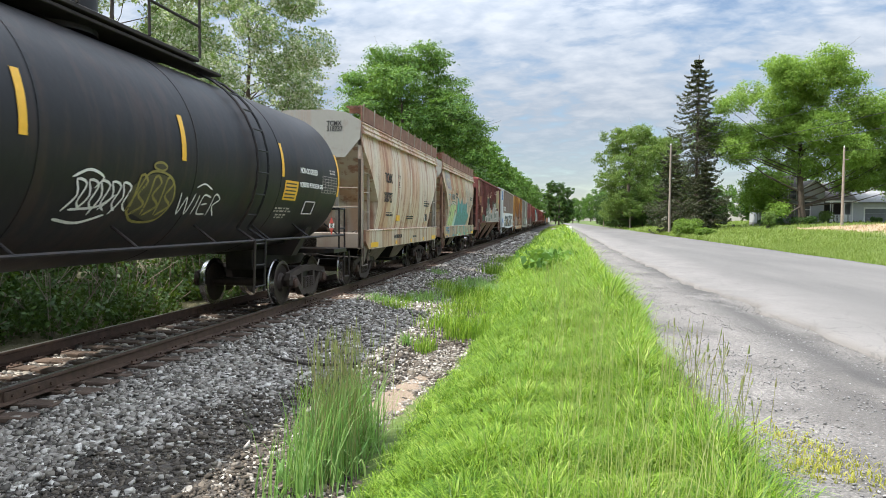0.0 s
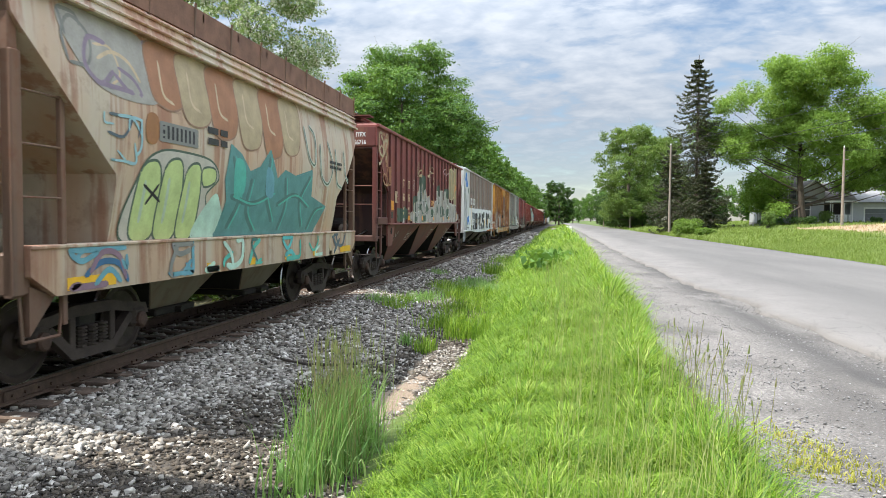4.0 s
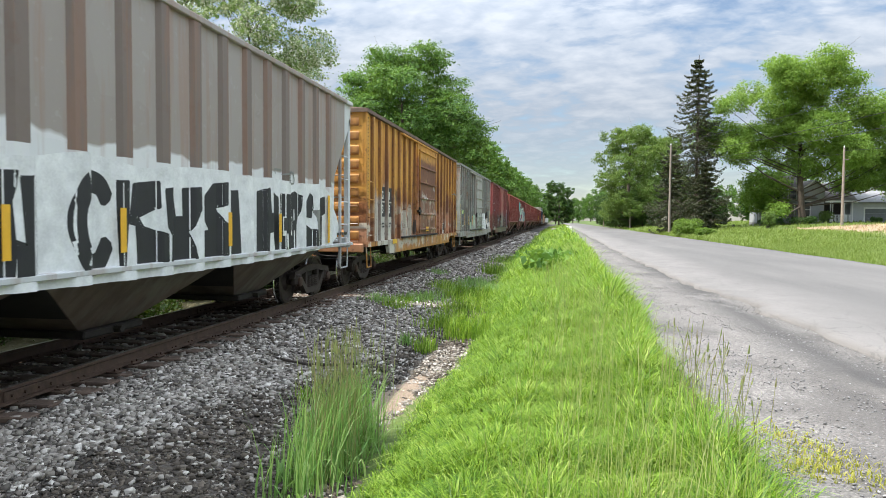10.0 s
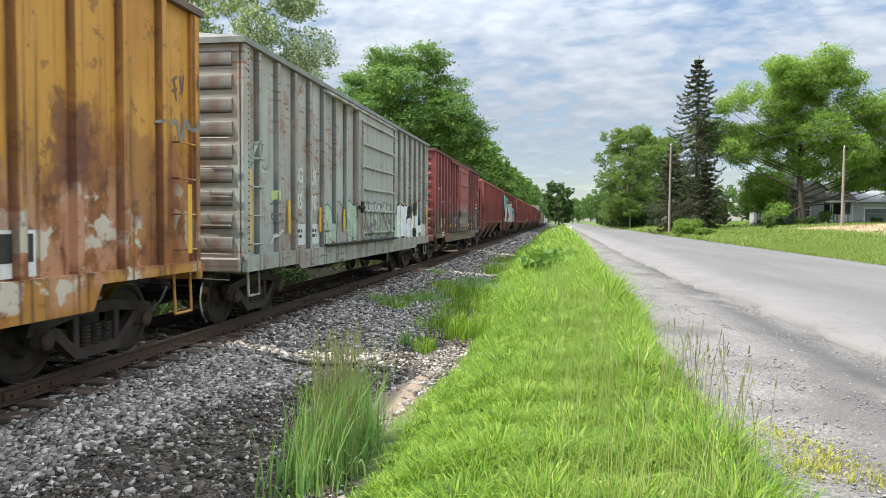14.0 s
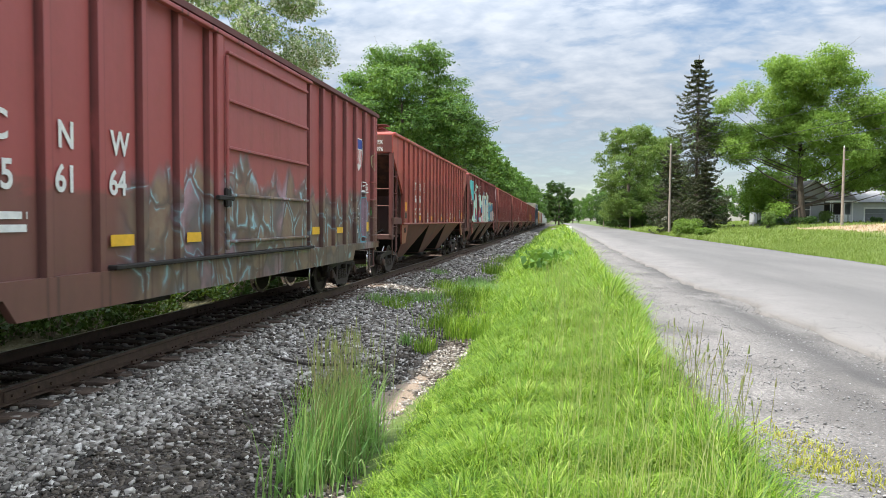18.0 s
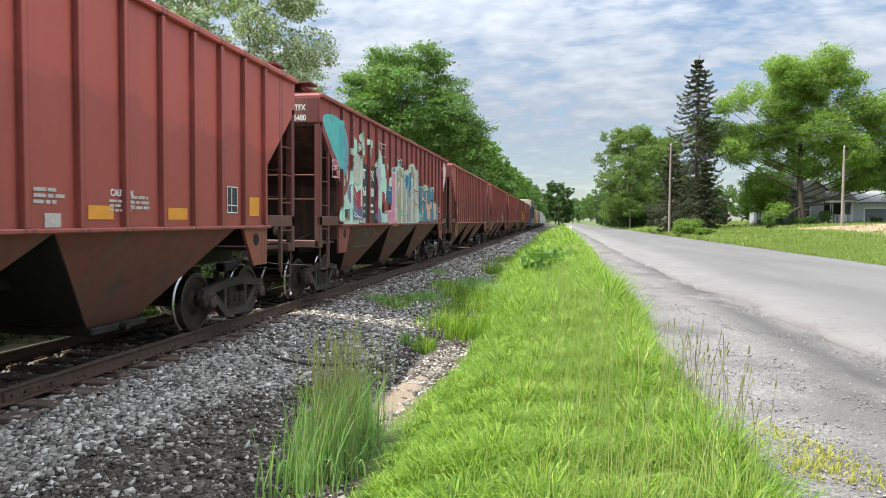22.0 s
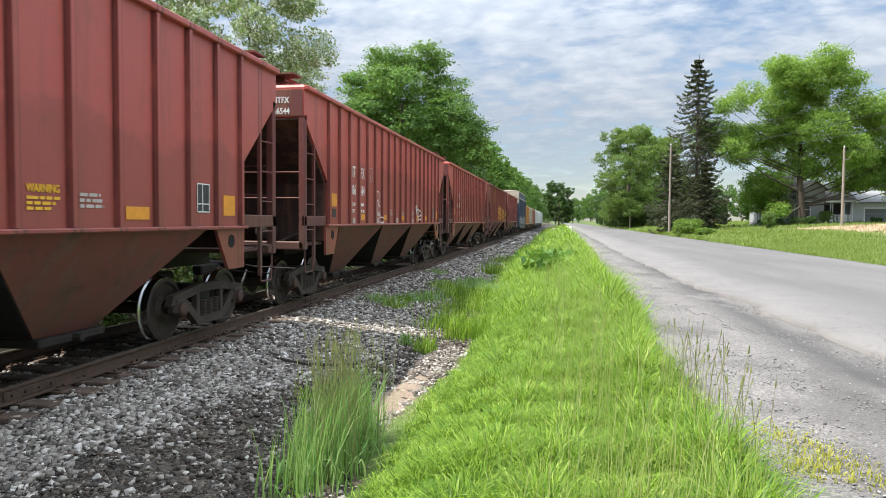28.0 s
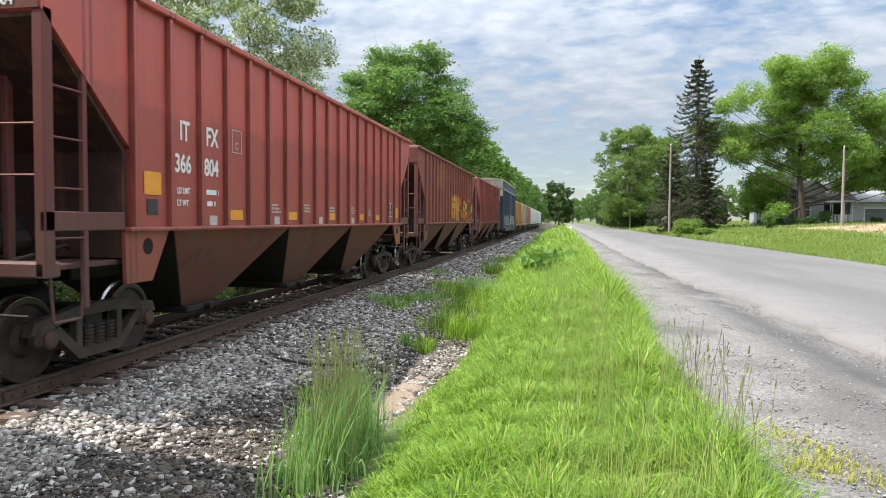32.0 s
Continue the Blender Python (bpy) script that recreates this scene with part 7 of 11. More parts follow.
def flame_mural(car, xfun):
    m = Mural(car, xfun)
    # washed-out peach letters hanging from the roof edge, grey cloud before them
    m.fill([(-4.9, 3.85), (-3.6, 3.9), (-3.2, 3.5), (-3.3, 3.15), (-4.4, 3.2)], SP["ash"])
    m.curls(-4.9, -3.4, 3.2, 3.85, 9, 71, (0.03, 0.06), [SP["smoke"], SP["plum_grey"], SP["sand"]], None)
    for k, (y, low) in enumerate(((-2.95, 3.12), (-2.25, 3.0), (-1.45, 2.92), (-0.55, 2.86), (0.35, 2.8), (1.2, 2.92))):
        m.fill([(y - 0.42, 3.88), (y - 0.45, 3.4), (y - 0.3, low + 0.05), (y + 0.1, low), (y + 0.4, low + 0.2), (y + 0.46, 3.88)], SP["sand_dim" if k % 2 else "apricot_dim"], SP["clay"], 0.025)
        m.stroke([(y - 0.2, 3.7), (y - 0.15, 3.3), (y + 0.1, 3.2)], 0.04, SP["sand"])
    # black stencilled plate over the lettering
    m.block([(-3.2, 2.72), (-2.28, 2.72), (-2.28, 2.94), (-3.2, 2.94)], SP["smoke"])
    for k in range(8):
        m.stroke([(-3.12 + 0.105 * k, 2.77), (-3.12 + 0.105 * k, 2.89)], 0.05, SP["black"], False, True)
    m.fill([(-3.48, 2.7), (-3.28, 2.7), (-3.26, 2.98), (-3.46, 2.98)], SP["orange_dim"])
    m.curls(-4.3, -3.6, 2.4, 2.9, 8, 72, (0.025, 0.04), [SP["steel"], SP["sky"]], None)
    # pale lime letters edged in dark green
    m.fill([(-3.8, 1.5), (-3.6, 2.28), (-3.2, 2.58), (-2.5, 2.62), (-1.85, 2.56), (-1.62, 2.33), (-1.95, 2.08), (-1.82, 1.75), (-2.2, 1.45)], SP["bone"], SP["moss"], 0.03)
    for y, w, a, b in ((-3.4, 0.26, 1.55, 2.46), (-2.88, 0.26, 1.54, 2.52), (-2.38, 0.24, 1.54, 2.5)):
        m.fill([(y - w, a), (y - w + 0.06, b - 0.2), (y + 0.06, b), (y + w, b - 0.14), (y + w - 0.04, a)], SP["lime"], SP["moss"], 0.035)
        m.stroke([(y - 0.1, a + 0.15), (y - 0.06, b - 0.25)], 0.06, SP["leaf_pale"])
    m.fill([(-2.1, 2.44), (-1.75, 2.46), (-1.72, 2.28), (-2.05, 2.2)], SP["lime"], SP["moss"], 0.03)
    m.stroke([(-3.5, 2.16), (-3.1, 1.96)], 0.04, SP["black"])
    m.stroke([(-3.42, 1.92), (-3.16, 2.18)], 0.04, SP["black"])
    # dark teal letters with pointed tops
    m.fill([(-2.2, 1.52), (-1.72, 2.08), (-1.5, 1.95), (-1.3, 1.52)], SP["mint"])
    m.block([(-1.53, 1.50), (-1.3, 2.02), (-1.41, 2.34), (-1.27, 2.86), (-0.9, 2.74), (-0.57, 2.5), (-0.2, 2.6), (0.22, 2.92), (0.55, 2.45), (0.9, 2.62), (1.4, 2.55), (2.3, 2.72), (2.34, 2.2), (3.3, 2.02), (2.72, 1.50)], SP["teal"])
    for p in ([(-1.2, 2.7), (-0.9, 2.1), (-1.2, 1.6)], [(-0.5, 2.4), (-0.6, 1.9), (-0.2, 1.55)], [(0.2, 2.8), (0.1, 2.2), (0.5, 1.7)], [(0.9, 2.5), (1.0, 2.0), (0.8, 1.55)], [(2.2, 2.6), (1.7, 2.1), (2.0, 1.6)], [(3.1, 2.0), (2.6, 1.9), (2.3, 1.55)], [(-1.2, 2.1), (-0.4, 2.0), (0.4, 2.2)], [(0.6, 2.0), (1.4, 2.2), (2.2, 2.0)]):
        m.stroke(p, 0.09, SP["pine"])
        m.stroke([(a + 0.1, b) for a, b in p], 0.035, SP["jade"])
    m.fill([(-1.1, 2.62), (-0.8, 2.6), (-0.75, 2.2), (-1.05, 2.1)], SP["jade"])
    m.fill([(0.1, 2.6), (0.35, 2.5), (0.4, 2.15), (0.12, 2.2)], SP["aqua"])
    # loose outline letters at the far end
    for p in ([(1.9, 3.55), (2.1, 3.0), (2.45, 2.85), (2.5, 3.4), (2.2, 3.6)], [(2.8, 3.3), (2.85, 2.7), (3.3, 2.5), (3.6, 2.9), (3.3, 3.4)], [(3.8, 3.3), (3.9, 2.6), (4.3, 2.45)], [(4.4, 3.3), (4.5, 2.8), (4.75, 2.6)]):
        m.stroke(p, 0.09, SP["fog"])
        m.stroke(p, 0.035, SP["moss"])
    m.done("sprayed lime letters, dark teal pointed letters and faded peach shapes")
    sill = Mural(car, lambda y, z: 1.503 + 0 * y)
    for k, (y0, y1, tones) in enumerate(((-4.9, -3.9, ("navy", "plum", "aqua")), (-3.0, -2.4, ("smoke", "aqua")), (-2.2, 0.2, ("jade", "mint", "pine")), (0.6, 3.0, ("jade", "mint", "teal_sky")), (3.2, 4.6, ("steel", "sand")))):
        sill.curls(y0, y1, 1.04, 1.42, 7, 90 + k, (0.05, 0.09), [SP[t] for t in tones], None)
    sill.done("small sprayed scrawls along the side sill")


CURVE = lambda y, z: flank(z)
flame_mural(GREEN_CAR, CURVE)
bay_tag = Mural(CARS[-1][0], lambda yy, zz: 0.74 + 0.74 * np.clip((zz - 0.42) / 1.165, 0, 1))
for k, (y, w) in enumerate(((-5.0, 0.5), (-3.2, 0.5), (0.9, 0.6), (4.6, 0.5), (5.2, 0.3))):
    bay_tag.curls(y - w / 2, y + w / 2, 1.08, 1.36, 5, 200 + k, (0.016, 0.026), [SP["bone"]], None)
bay_tag.done("small pale sprayed scrawls on the hopper bays")
grey_mural(CARS[-1][0], RIBS)

# white and grey hopper
WHITE_GREY = car_paint("white and grey hopper paint", (0.62, 0.64, 0.64), 0.04, 0.35, 0.2, 0.2, 0.5,
                       [(-5.78, 7.6, 2.30, 4.9, 0.5, ((0.29, 0.25, 0.22), (0.31, 0.275, 0.245), (0.265, 0.225, 0.195)), (0.29, 0.25, 0.22), 0.10, 0.95, "EUCLIDEAN", 0.0),
                        (-5.9, 6.9, 1.28, 2.62, 1.0, ((0.70, 0.71, 0.70), (0.74, 0.74, 0.73), (0.66, 0.67, 0.67)), (0.7, 0.7, 0.7), 0.45, 0.97, "EUCLIDEAN", 0.0),
                        ])


def white_hopper(centre):
    L, W = 8.05, 1.50
    car = thing("covered_hopper", (TRACK_X, centre, RAIL_Z), "white and grey covered hopper with black and white sprayed block lettering", "freight car", "cars of the train")
    P = WHITE_GREY
    under = car_paint("grimy grey bay", (0.27, 0.255, 0.205), 0.5, 0.6, 0.9, 0.4, 0.8, (), (0.05, 0.035, 0.025), 0.5, 9.0, 1.4, (0.06, 0.05, 0.04))
    post_brown = car_paint("weathered post paint", (0.185, 0.145, 0.122), 0.2, 0.4, 0.1, 0.3, 0.6)
    part("body", loft([(1.22, -6.75, 6.75, W), (2.70, -6.85, 6.85, W), (4.02, -L, L, W), (4.46, -L, L, W), (4.55, -L, L, W - 0.12), (4.66, -L + 0.4, L - 0.4, 0.5)]), P, car)
    for sx in (-1, 1):
        for k in range(16):
            y = -5.6 + 12.0 * k / 15
            side_post(P, car, sx * W, y, [(0, -0.15), (0.05, -0.09), (0.05, 0.09), (0, 0.15)], 1.30, 2.44)
            part("upper_post", Geo().prism([(sx * (W + a), y + b) for a, b in ((0, -0.15), (0.05, -0.09), (0.05, 0.09), (0, 0.15))], "z", 2.44, 4.40), post_brown if y > -5.7 else P, car)
        part("eave_rail", Geo().box(sx * (W + 0.03) - 0.04, sx * (W + 0.03) + 0.04, -L, L, 4.40, 4.49, 0.012), P, car)
        part("side_sill", Geo().box(sx * (W + 0.01) - 0.06, sx * (W + 0.01) + 0.06, -L, L, 1.15, 1.22, 0.012), P, car)
    for s in (-1, 1):
        end_gear(car, P, s * L, s, W, 4.1, 1.10, 1.34, s * 7.35, (3.2, 2.68, 2.16, 1.64), s * 6.75)
        truck(car, s * 6.75)
        coupler(car, s * L, s)
        part("end_panel", Geo().box(-W + 0.02, W - 0.02, s * (L - 0.03) - 0.03, s * (L - 0.03) + 0.03, 3.55, 4.05, 0.008), P, car)
    hopper_bays(car, under, [(-6.2, -2.1), (-2.05, 2.05), (2.1, 6.2)], 1.14, 0.40, 1.42, 0.7, 0.55)
    roof_walk(car, P, -L, L, 4.72, 0.3, 0.9)
    hatch_row(car, P, -7.0, 7.0, 4.64, 6)
    brake_gear(car, under, -7.3)
    part("grey_disc", Geo().lathe([(W + 0.004, 0.16), (W + 0.007, 0.16)], "x", 24, (0, -6.35, 3.35)), plain("disc grey green", (0.09, 0.12, 0.12), 0.6), car, "dark grey painted disc")
    x = W + 0.056
    lettering("CL", 0.36, BLACK, car, (x, -5.63, 3.25))
    lettering("SX", 0.36, BLACK, car, (x, -4.75, 3.18))
    for yy, s in ((-5.60, "11"), (-4.72, "10"), (-3.95, "R")):
        p = part("number_panel", Geo().box(x - 0.003, x, yy - 0.04, yy + 0.42, 2.62, 2.98), WHITE, car)
        lettering(s, 0.33, BLACK, p, (x + 0.004, yy, 2.68))
    reflectors(car, [(-5.55, 1.3, 0.10, 1.25), (-2.70, 1.37, 0.10, 0.5), (-0.99, 1.37, 0.11, 0.5), (1.63, 1.35, 0.11, 0.5), (3.55, 1.35, 0.11, 0.5), (6.2, 1.26, 0.12, 1.0)], x + 0.012)
    blue = plain("blue spray", (0.06, 0.20, 0.52), 0.6, 0, 0.25, 9)
    rnd = random.Random(4)
    for yc, zc, sc in ((-7.2, 4.05, 0.32), (-6.95, 3.7, 0.25), (-6.25, 1.75, 0.34)):
        g = Geo()
        for k in range(4):
            pts = []
            ph = rnd.uniform(0, 6)
            for i in range(10):
                t = ph + i * 0.55
                pts.append((W + 0.006, yc + (k - 1.5) * sc * 0.5 + sc * 0.4 * math.cos(t), zc + sc * 0.7 * math.sin(t * 1.4 + k)))
            g.path(pts, 0.014, 5)
        part("spray_tag", g, blue, car, "blue sprayed scrawl")
    side = post_profile(W, -5.6, 0.8, 16, 0.060, 0.20, 0.12)
    block_mural(car, side)
    for y, z, w, h in ((-5.42, 1.50, 0.62, 0.33), (-4.50, 1.50, 0.52, 0.33)):
        part("stencil_plate", Geo().box(x, x + 0.012, y, y + w, z, z + h), WHITE, car, "white load stencil patch")
    lettering("LD LMT", 0.13, BLACK, car, (x + 0.014, -5.32, 1.69))
    lettering("LT WT", 0.13, BLACK, car, (x + 0.014, -5.30, 1.54))
    bars(car, -4.44, 1.69, 0.42, 0.10, 1, BLACK, x + 0.014)
    bars(car, -4.42, 1.54, 0.36, 0.10, 1, BLACK, x + 0.014)
    dp = part("data_panel", Geo().box(x, x + 0.012, 3.75, 4.16, 1.46, 1.80), WHITE, car, "white-edged black data panel")
    for yy in (3.775, 3.97):
        part("panel_field", Geo().box(x + 0.012, x + 0.015, yy, yy + 0.165, 1.55, 1.775), BLACK, dp)
    bars(car, -6.9, 1.32, 1.0, 0.06, 1, BLACK, W + 0.004)
    bars(car, 7.0, 1.40, 0.8, 0.06, 1, BLACK, W + 0.004)
    car.scale.y = 0.978
    CARS.append((car, centre))


white_hopper(67.39)

TONE_PEELED, TONE_PEACH, TONE_SOOT, TONE_CHALK_BLUE, TONE_DEEP_RUST = (0.62, 0.57, 0.48), (0.60, 0.29, 0.17), (0.035, 0.033, 0.032), (0.40, 0.52, 0.58), (0.17, 0.062, 0.036)
ORANGE = rusted_yellow("mustard boxcar paint", 3.0, False, [(-3.80, -3.12, 1.15, 2.15, TONE_PEELED, 0.85), (-2.9, -2.2, 1.1, 2.2, TONE_PEELED, 0.8), (-3.6, -3.3, 1.3, 1.75, TONE_DEEP_RUST, 0.7), (-2.8, -2.5, 1.9, 2.1, TONE_PEACH, 0.8), (-3.06, -2.92, 1.2, 2.15, TONE_CHALK_BLUE, 0.9), (-3.7, -3.5, 1.4, 1.75, TONE_CHALK_BLUE, 0.7), (-2.3, -2.15, 1.5, 1.9, TONE_CHALK_BLUE, 0.8), (-4.5, -1.5, 0.9, 1.2, (0.58, 0.55, 0.46), 0.8),
                                                      (-2.0, -1.42, 1.24, 1.68, TONE_SOOT, 0.85), (-4.45, -4.0, 2.25, 2.75, TONE_SOOT, 0.7), (-3.8, -3.5, 2.2, 2.46, TONE_SOOT, 0.5), (-2.75, -2.5, 1.5, 1.85, TONE_DEEP_RUST, 0.9), (-3.7, -3.45, 1.2, 1.42, TONE_DEEP_RUST, 0.9),
                                                      (2.3, 3.0, 1.2, 2.15, TONE_PEACH, 0.75), (3.2, 3.85, 1.25, 2.3, TONE_PEACH, 0.75), (3.9, 4.5, 1.6, 2.4, (0.40, 0.16, 0.09), 0.7), (5.08, 5.62, 1.25, 2.0, TONE_PEACH, 0.85), (5.75, 6.1, 1.2, 1.6, TONE_PEACH, 0.7),
                                                      (4.95, 5.68, 2.0, 3.05, TONE_DEEP_RUST, 0.75), (6.0, 6.8, 1.6, 2.85, (0.30, 0.115, 0.045), 0.6), (7.85, 8.05, 1.24, 2.16, TONE_CHALK_BLUE, 0.7), (2.4, 2.9, 2.2, 3.2, (0.32, 0.13, 0.05), 0.55)])
ORANGE_DOOR = rusted_yellow("peeling rust door paint", 3.98, True, [(-1.3, 1.95, 1.25, 3.9, (0.15, 0.058, 0.040), 0.62), (-0.72, 0.16, 2.34, 2.74, TONE_PEELED, 0.95), (-0.50, -0.05, 2.40, 2.55, TONE_DEEP_RUST, 0.9), (0.5, 1.74, 2.30, 2.52, TONE_PEELED, 0.75), (1.45, 1.72, 2.85, 3.1, TONE_PEELED, 0.9),
                                                                   (0.16, 1.9, 1.74, 2.10, TONE_PEACH, 0.8), (0.9, 1.6, 1.78, 2.08, TONE_PEELED, 0.8), (-0.4, 0.15, 1.80, 2.1, (0.42, 0.25, 0.18), 0.8), (0.85, 1.95, 1.26, 1.55, (0.50, 0.38, 0.27), 0.8), (-1.2, -0.9, 1.3, 2.6, TONE_SOOT, 0.5), (-0.1, 0.3, 3.05, 3.2, (0.58, 0.40, 0.14), 0.8), (0.1, 0.4, 3.9, 4.05, TONE_SOOT, 0.8)])
ROOF_RUST = plain("rusty roof steel", (0.14, 0.095, 0.072), 0.8, 0, 0.4, 2)
c = box_car(84.36, 7.8, ORANGE, ORANGE_DOOR, STEEL_DARK, ROOF_RUST, "mustard yellow boxcar with heavy rust and a peeling sliding door", (-1.38, 1.98), first=-7.13, door_ribs=6, rib=0.032, rods=False)
dark_scrawls(c, post_profile(1.47, -7.13, 0.78, 20, 0.086, 0.085, 0.06))
x = 1.47 + 0.004
for yy, s1, s2 in ((-6.18, "SG", "73"), (-5.40, "LR", "25")):
    for low in (1.84, 2.28):
        p = part("number_panel", Geo().box(x, x + 0.003, yy - 0.06, yy + 0.5, low, low + 0.40, 0.001), BLACK, c, "black number panel")
    lettering(s1, 0.32, WHITE, p, (x + 0.006, yy, 2.34))
    lettering(s2, 0.32, WHITE, p, (x + 0.006, yy + 0.04, 1.95))
p = part("end_panel", Geo().box(-0.2, 0.95, -7.82, -7.81, 4.1, 4.36), WHITE, c)
lettering("7325", 0.22, BLACK, p, (0.3, -7.825, 4.14), "end")
bars(c, -6.18, 1.62, 0.5, 0.05, 2, BLACK, x)
bars(c, -5.40, 1.62, 0.45, 0.05, 2, BLACK, x)
dp = part("data_panel", Geo().box(x, x + 0.008, 4.24, 4.80, 1.20, 1.64), WHITE, c, "white-edged black data panel")
for yy in (4.275, 4.535):
    part("panel_field", Geo().box(x + 0.008, x + 0.011, yy, yy + 0.23, 1.34, 1.605), BLACK, dp)
reflectors(c, [(-5.3, 1.06, 0.5, 0.13), (-0.2, 1.35, 0.5, 0.16), (7.3, 1.3, 0.10, 0.9)], 1.62)

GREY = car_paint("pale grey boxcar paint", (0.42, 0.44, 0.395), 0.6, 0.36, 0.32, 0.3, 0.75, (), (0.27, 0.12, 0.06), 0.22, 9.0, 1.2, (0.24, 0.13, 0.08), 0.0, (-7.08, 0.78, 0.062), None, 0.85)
GREY_DOOR = car_paint("pale grey door paint", (0.38, 0.39, 0.36), 0.4, 0.3, 0.3, 0.25, 0.55,
                      [(-1.2, 1.9, 1.2, 2.3, 1.3, ((0.56, 0.57, 0.55), (0.44, 0.45, 0.42), (0.30, 0.40, 0.28), (0.40, 0.40, 0.38)), (0.03, 0.03, 0.03), 0.5, 0.85, "EUCLIDEAN")])
c = box_car(101.20, 7.62, GREY, GREY_DOOR, STEEL_DARK, plain("dull roof steel", (0.22, 0.22, 0.20), 0.7, 0, 0.3, 2), "pale grey boxcar with rust spots and white sprayed lettering", (-1.38, 1.98), (0.82, 0.92), first=-7.08, door_ribs=6, rib=0.028, rods=False)
for yy, s1, s2 in ((-5.38, "SG", "45"), (-4.60, "LR", "30")):
    lettering(s1, 0.40, BONE_INK, c, (x, yy, 2.46))
    lettering(s2, 0.40, BONE_INK, c, (x, yy + 0.03, 1.96))
    part("stencil_plate", Geo().box(x, x + 0.002, yy - 0.04, yy + 0.5, 1.26, 1.66), BONE_INK, c, "white load stencil patch")
    bars(c, yy, 1.50, 0.42, 0.06, 2, BLACK, x + 0.003)
reflectors(c, [(-5.42, 1.26, 0.04, 0.5)], x + 0.004)
reflectors(c, [(-7.46, 1.25, 0.10, 1.3), (-5.85, 1.5, 0.10, 0.6), (-4.2, 1.5, 0.10, 0.5), (-2.6, 1.5, 0.10, 0.5), (3.1, 1.45, 0.10, 0.7), (5.3, 1.45, 0.10, 0.6), (7.28, 1.25, 0.10, 1.1)], x + 0.05)

dp = part("data_panel", Geo().box(x, x + 0.006, 6.19, 6.59, 1.80, 2.08), WHITE, c, "black stencilled data panel")
for yy in (6.20, 6.40):
    part("panel_field", Geo().box(x + 0.006, x + 0.009, yy, yy + 0.18, 1.81, 2.07), BLACK, dp)
c.scale.y = 1.008
BOX_RIBS = post_profile(1.47, -7.08, 0.78, 19, 0.083, 0.08, 0.058)
white_mural(c, BOX_RIBS)
pale_scrawls(c, BOX_RIBS)

SPRAYED = [(-3.6, 7.0, 2.35, 0.95), (-7.1, -5.6, 2.3, 0.8, 4.0)]
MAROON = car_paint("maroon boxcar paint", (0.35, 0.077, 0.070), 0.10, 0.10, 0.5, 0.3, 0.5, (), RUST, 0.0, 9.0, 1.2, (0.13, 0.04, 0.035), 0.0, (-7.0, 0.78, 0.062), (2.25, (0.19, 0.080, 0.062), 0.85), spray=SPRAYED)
MAROON_DOOR = car_paint("maroon door paint", (0.34, 0.080, 0.073), 0.2, 0.15, 0.4, 0.4, 0.5, (), RUST, 0.0, 9.0, 1.2, (0.13, 0.04, 0.035), 0.0, None, (2.2, (0.16, 0.075, 0.062), 0.85), spray=[(-1.5, 2.3, 2.55, 0.95, 2.0)])
c = box_car(118.02, 7.42, MAROON, MAROON_DOOR, STEEL_DARK, plain("maroon roof", (0.12, 0.04, 0.035), 0.7, 0, 0.3, 2), "maroon boxcar covered with muted sprayed lettering", (-1.2, 2.1), (0.80, 1.02), door_ribs=5, rib=0.022, rods=False)
for yy, s1, s2 in ((-5.24, "C", "15"), (-4.41, "N", "61"), (-3.59, "W", "64")):
    lettering(s1, 0.38, WHITE, c, (x + 0.012, yy - 0.06, 2.46))
    lettering(s2, 0.38, WHITE, c, (x + 0.012, yy - 0.10, 2.02))
bars(c, -6.0, 1.74, 0.42, 0.07, 2, WHITE, x + 0.01)
bars(c, -5.2, 1.74, 0.42, 0.07, 2, WHITE, x + 0.01)
bars(c, -6.0, 1.2, 0.5, 0.07, 2, WHITE, 1.575)
reflectors(c, [(-6.12, 1.45, 0.42, 0.24), (-3.7, 1.44, 0.42, 0.13), (-2.13, 1.44, 0.36, 0.13), (0.9, 1.44, 0.36, 0.13), (2.55, 1.45, 0.42, 0.15), (4.1, 1.45, 0.42, 0.13), (6.35, 1.45, 0.3, 0.24)], x + 0.032)
c.scale.y = 1.014
MAROON_RIBS = post_profile(1.47, -7.0, 0.78, 19, 0.083, 0.08, 0.058)


m = Mural(c, MAROON_RIBS)
m.stroke([(-6.1, 2.7), (-5.7, 2.5), (-5.2, 2.6)], 0.06, SP["aqua"])
m.stroke([(-6.55, 1.55), (-6.6, 1.2), (-6.4, 0.98)], 0.08, SP["aqua"])
# a short word in thin white spray
m.stroke([(-6.32, 3.14), (-6.34, 2.84)], 0.028, SP["white"])
m.stroke([(-6.44, 3.04), (-6.2, 3.05)], 0.024, SP["white"])
m.stroke([(-6.18, 3.16), (-6.2, 2.82)], 0.028, SP["white"])
m.stroke([(-6.2, 2.93), (-6.08, 2.98), (-6.06, 2.80)], 0.026, SP["white"])
m.stroke([(-5.98, 2.88), (-5.82, 2.92), (-5.9, 2.98), (-5.98, 2.88), (-5.9, 2.76), (-5.76, 2.80)], 0.024, SP["white"])
m.done("muted sprayed ring shape and a small white scrawl")
part("sticker", Geo().box(x + 0.012, x + 0.016, 6.95, 7.16, 1.87, 2.08), plain("green sticker", (0.03, 0.46, 0.07), 0.5), c, "bright green sticker")
dp = part("data_panel", Geo().box(x, x + 0.006, 5.40, 5.86, 1.71, 2.04), WHITE, c, "white-edged black data panel")
for yy in (5.42, 5.64):
    part("panel_field", Geo().box(x + 0.006, x + 0.009, yy, yy + 0.20, 1.82, 2.02), BLACK, dp)
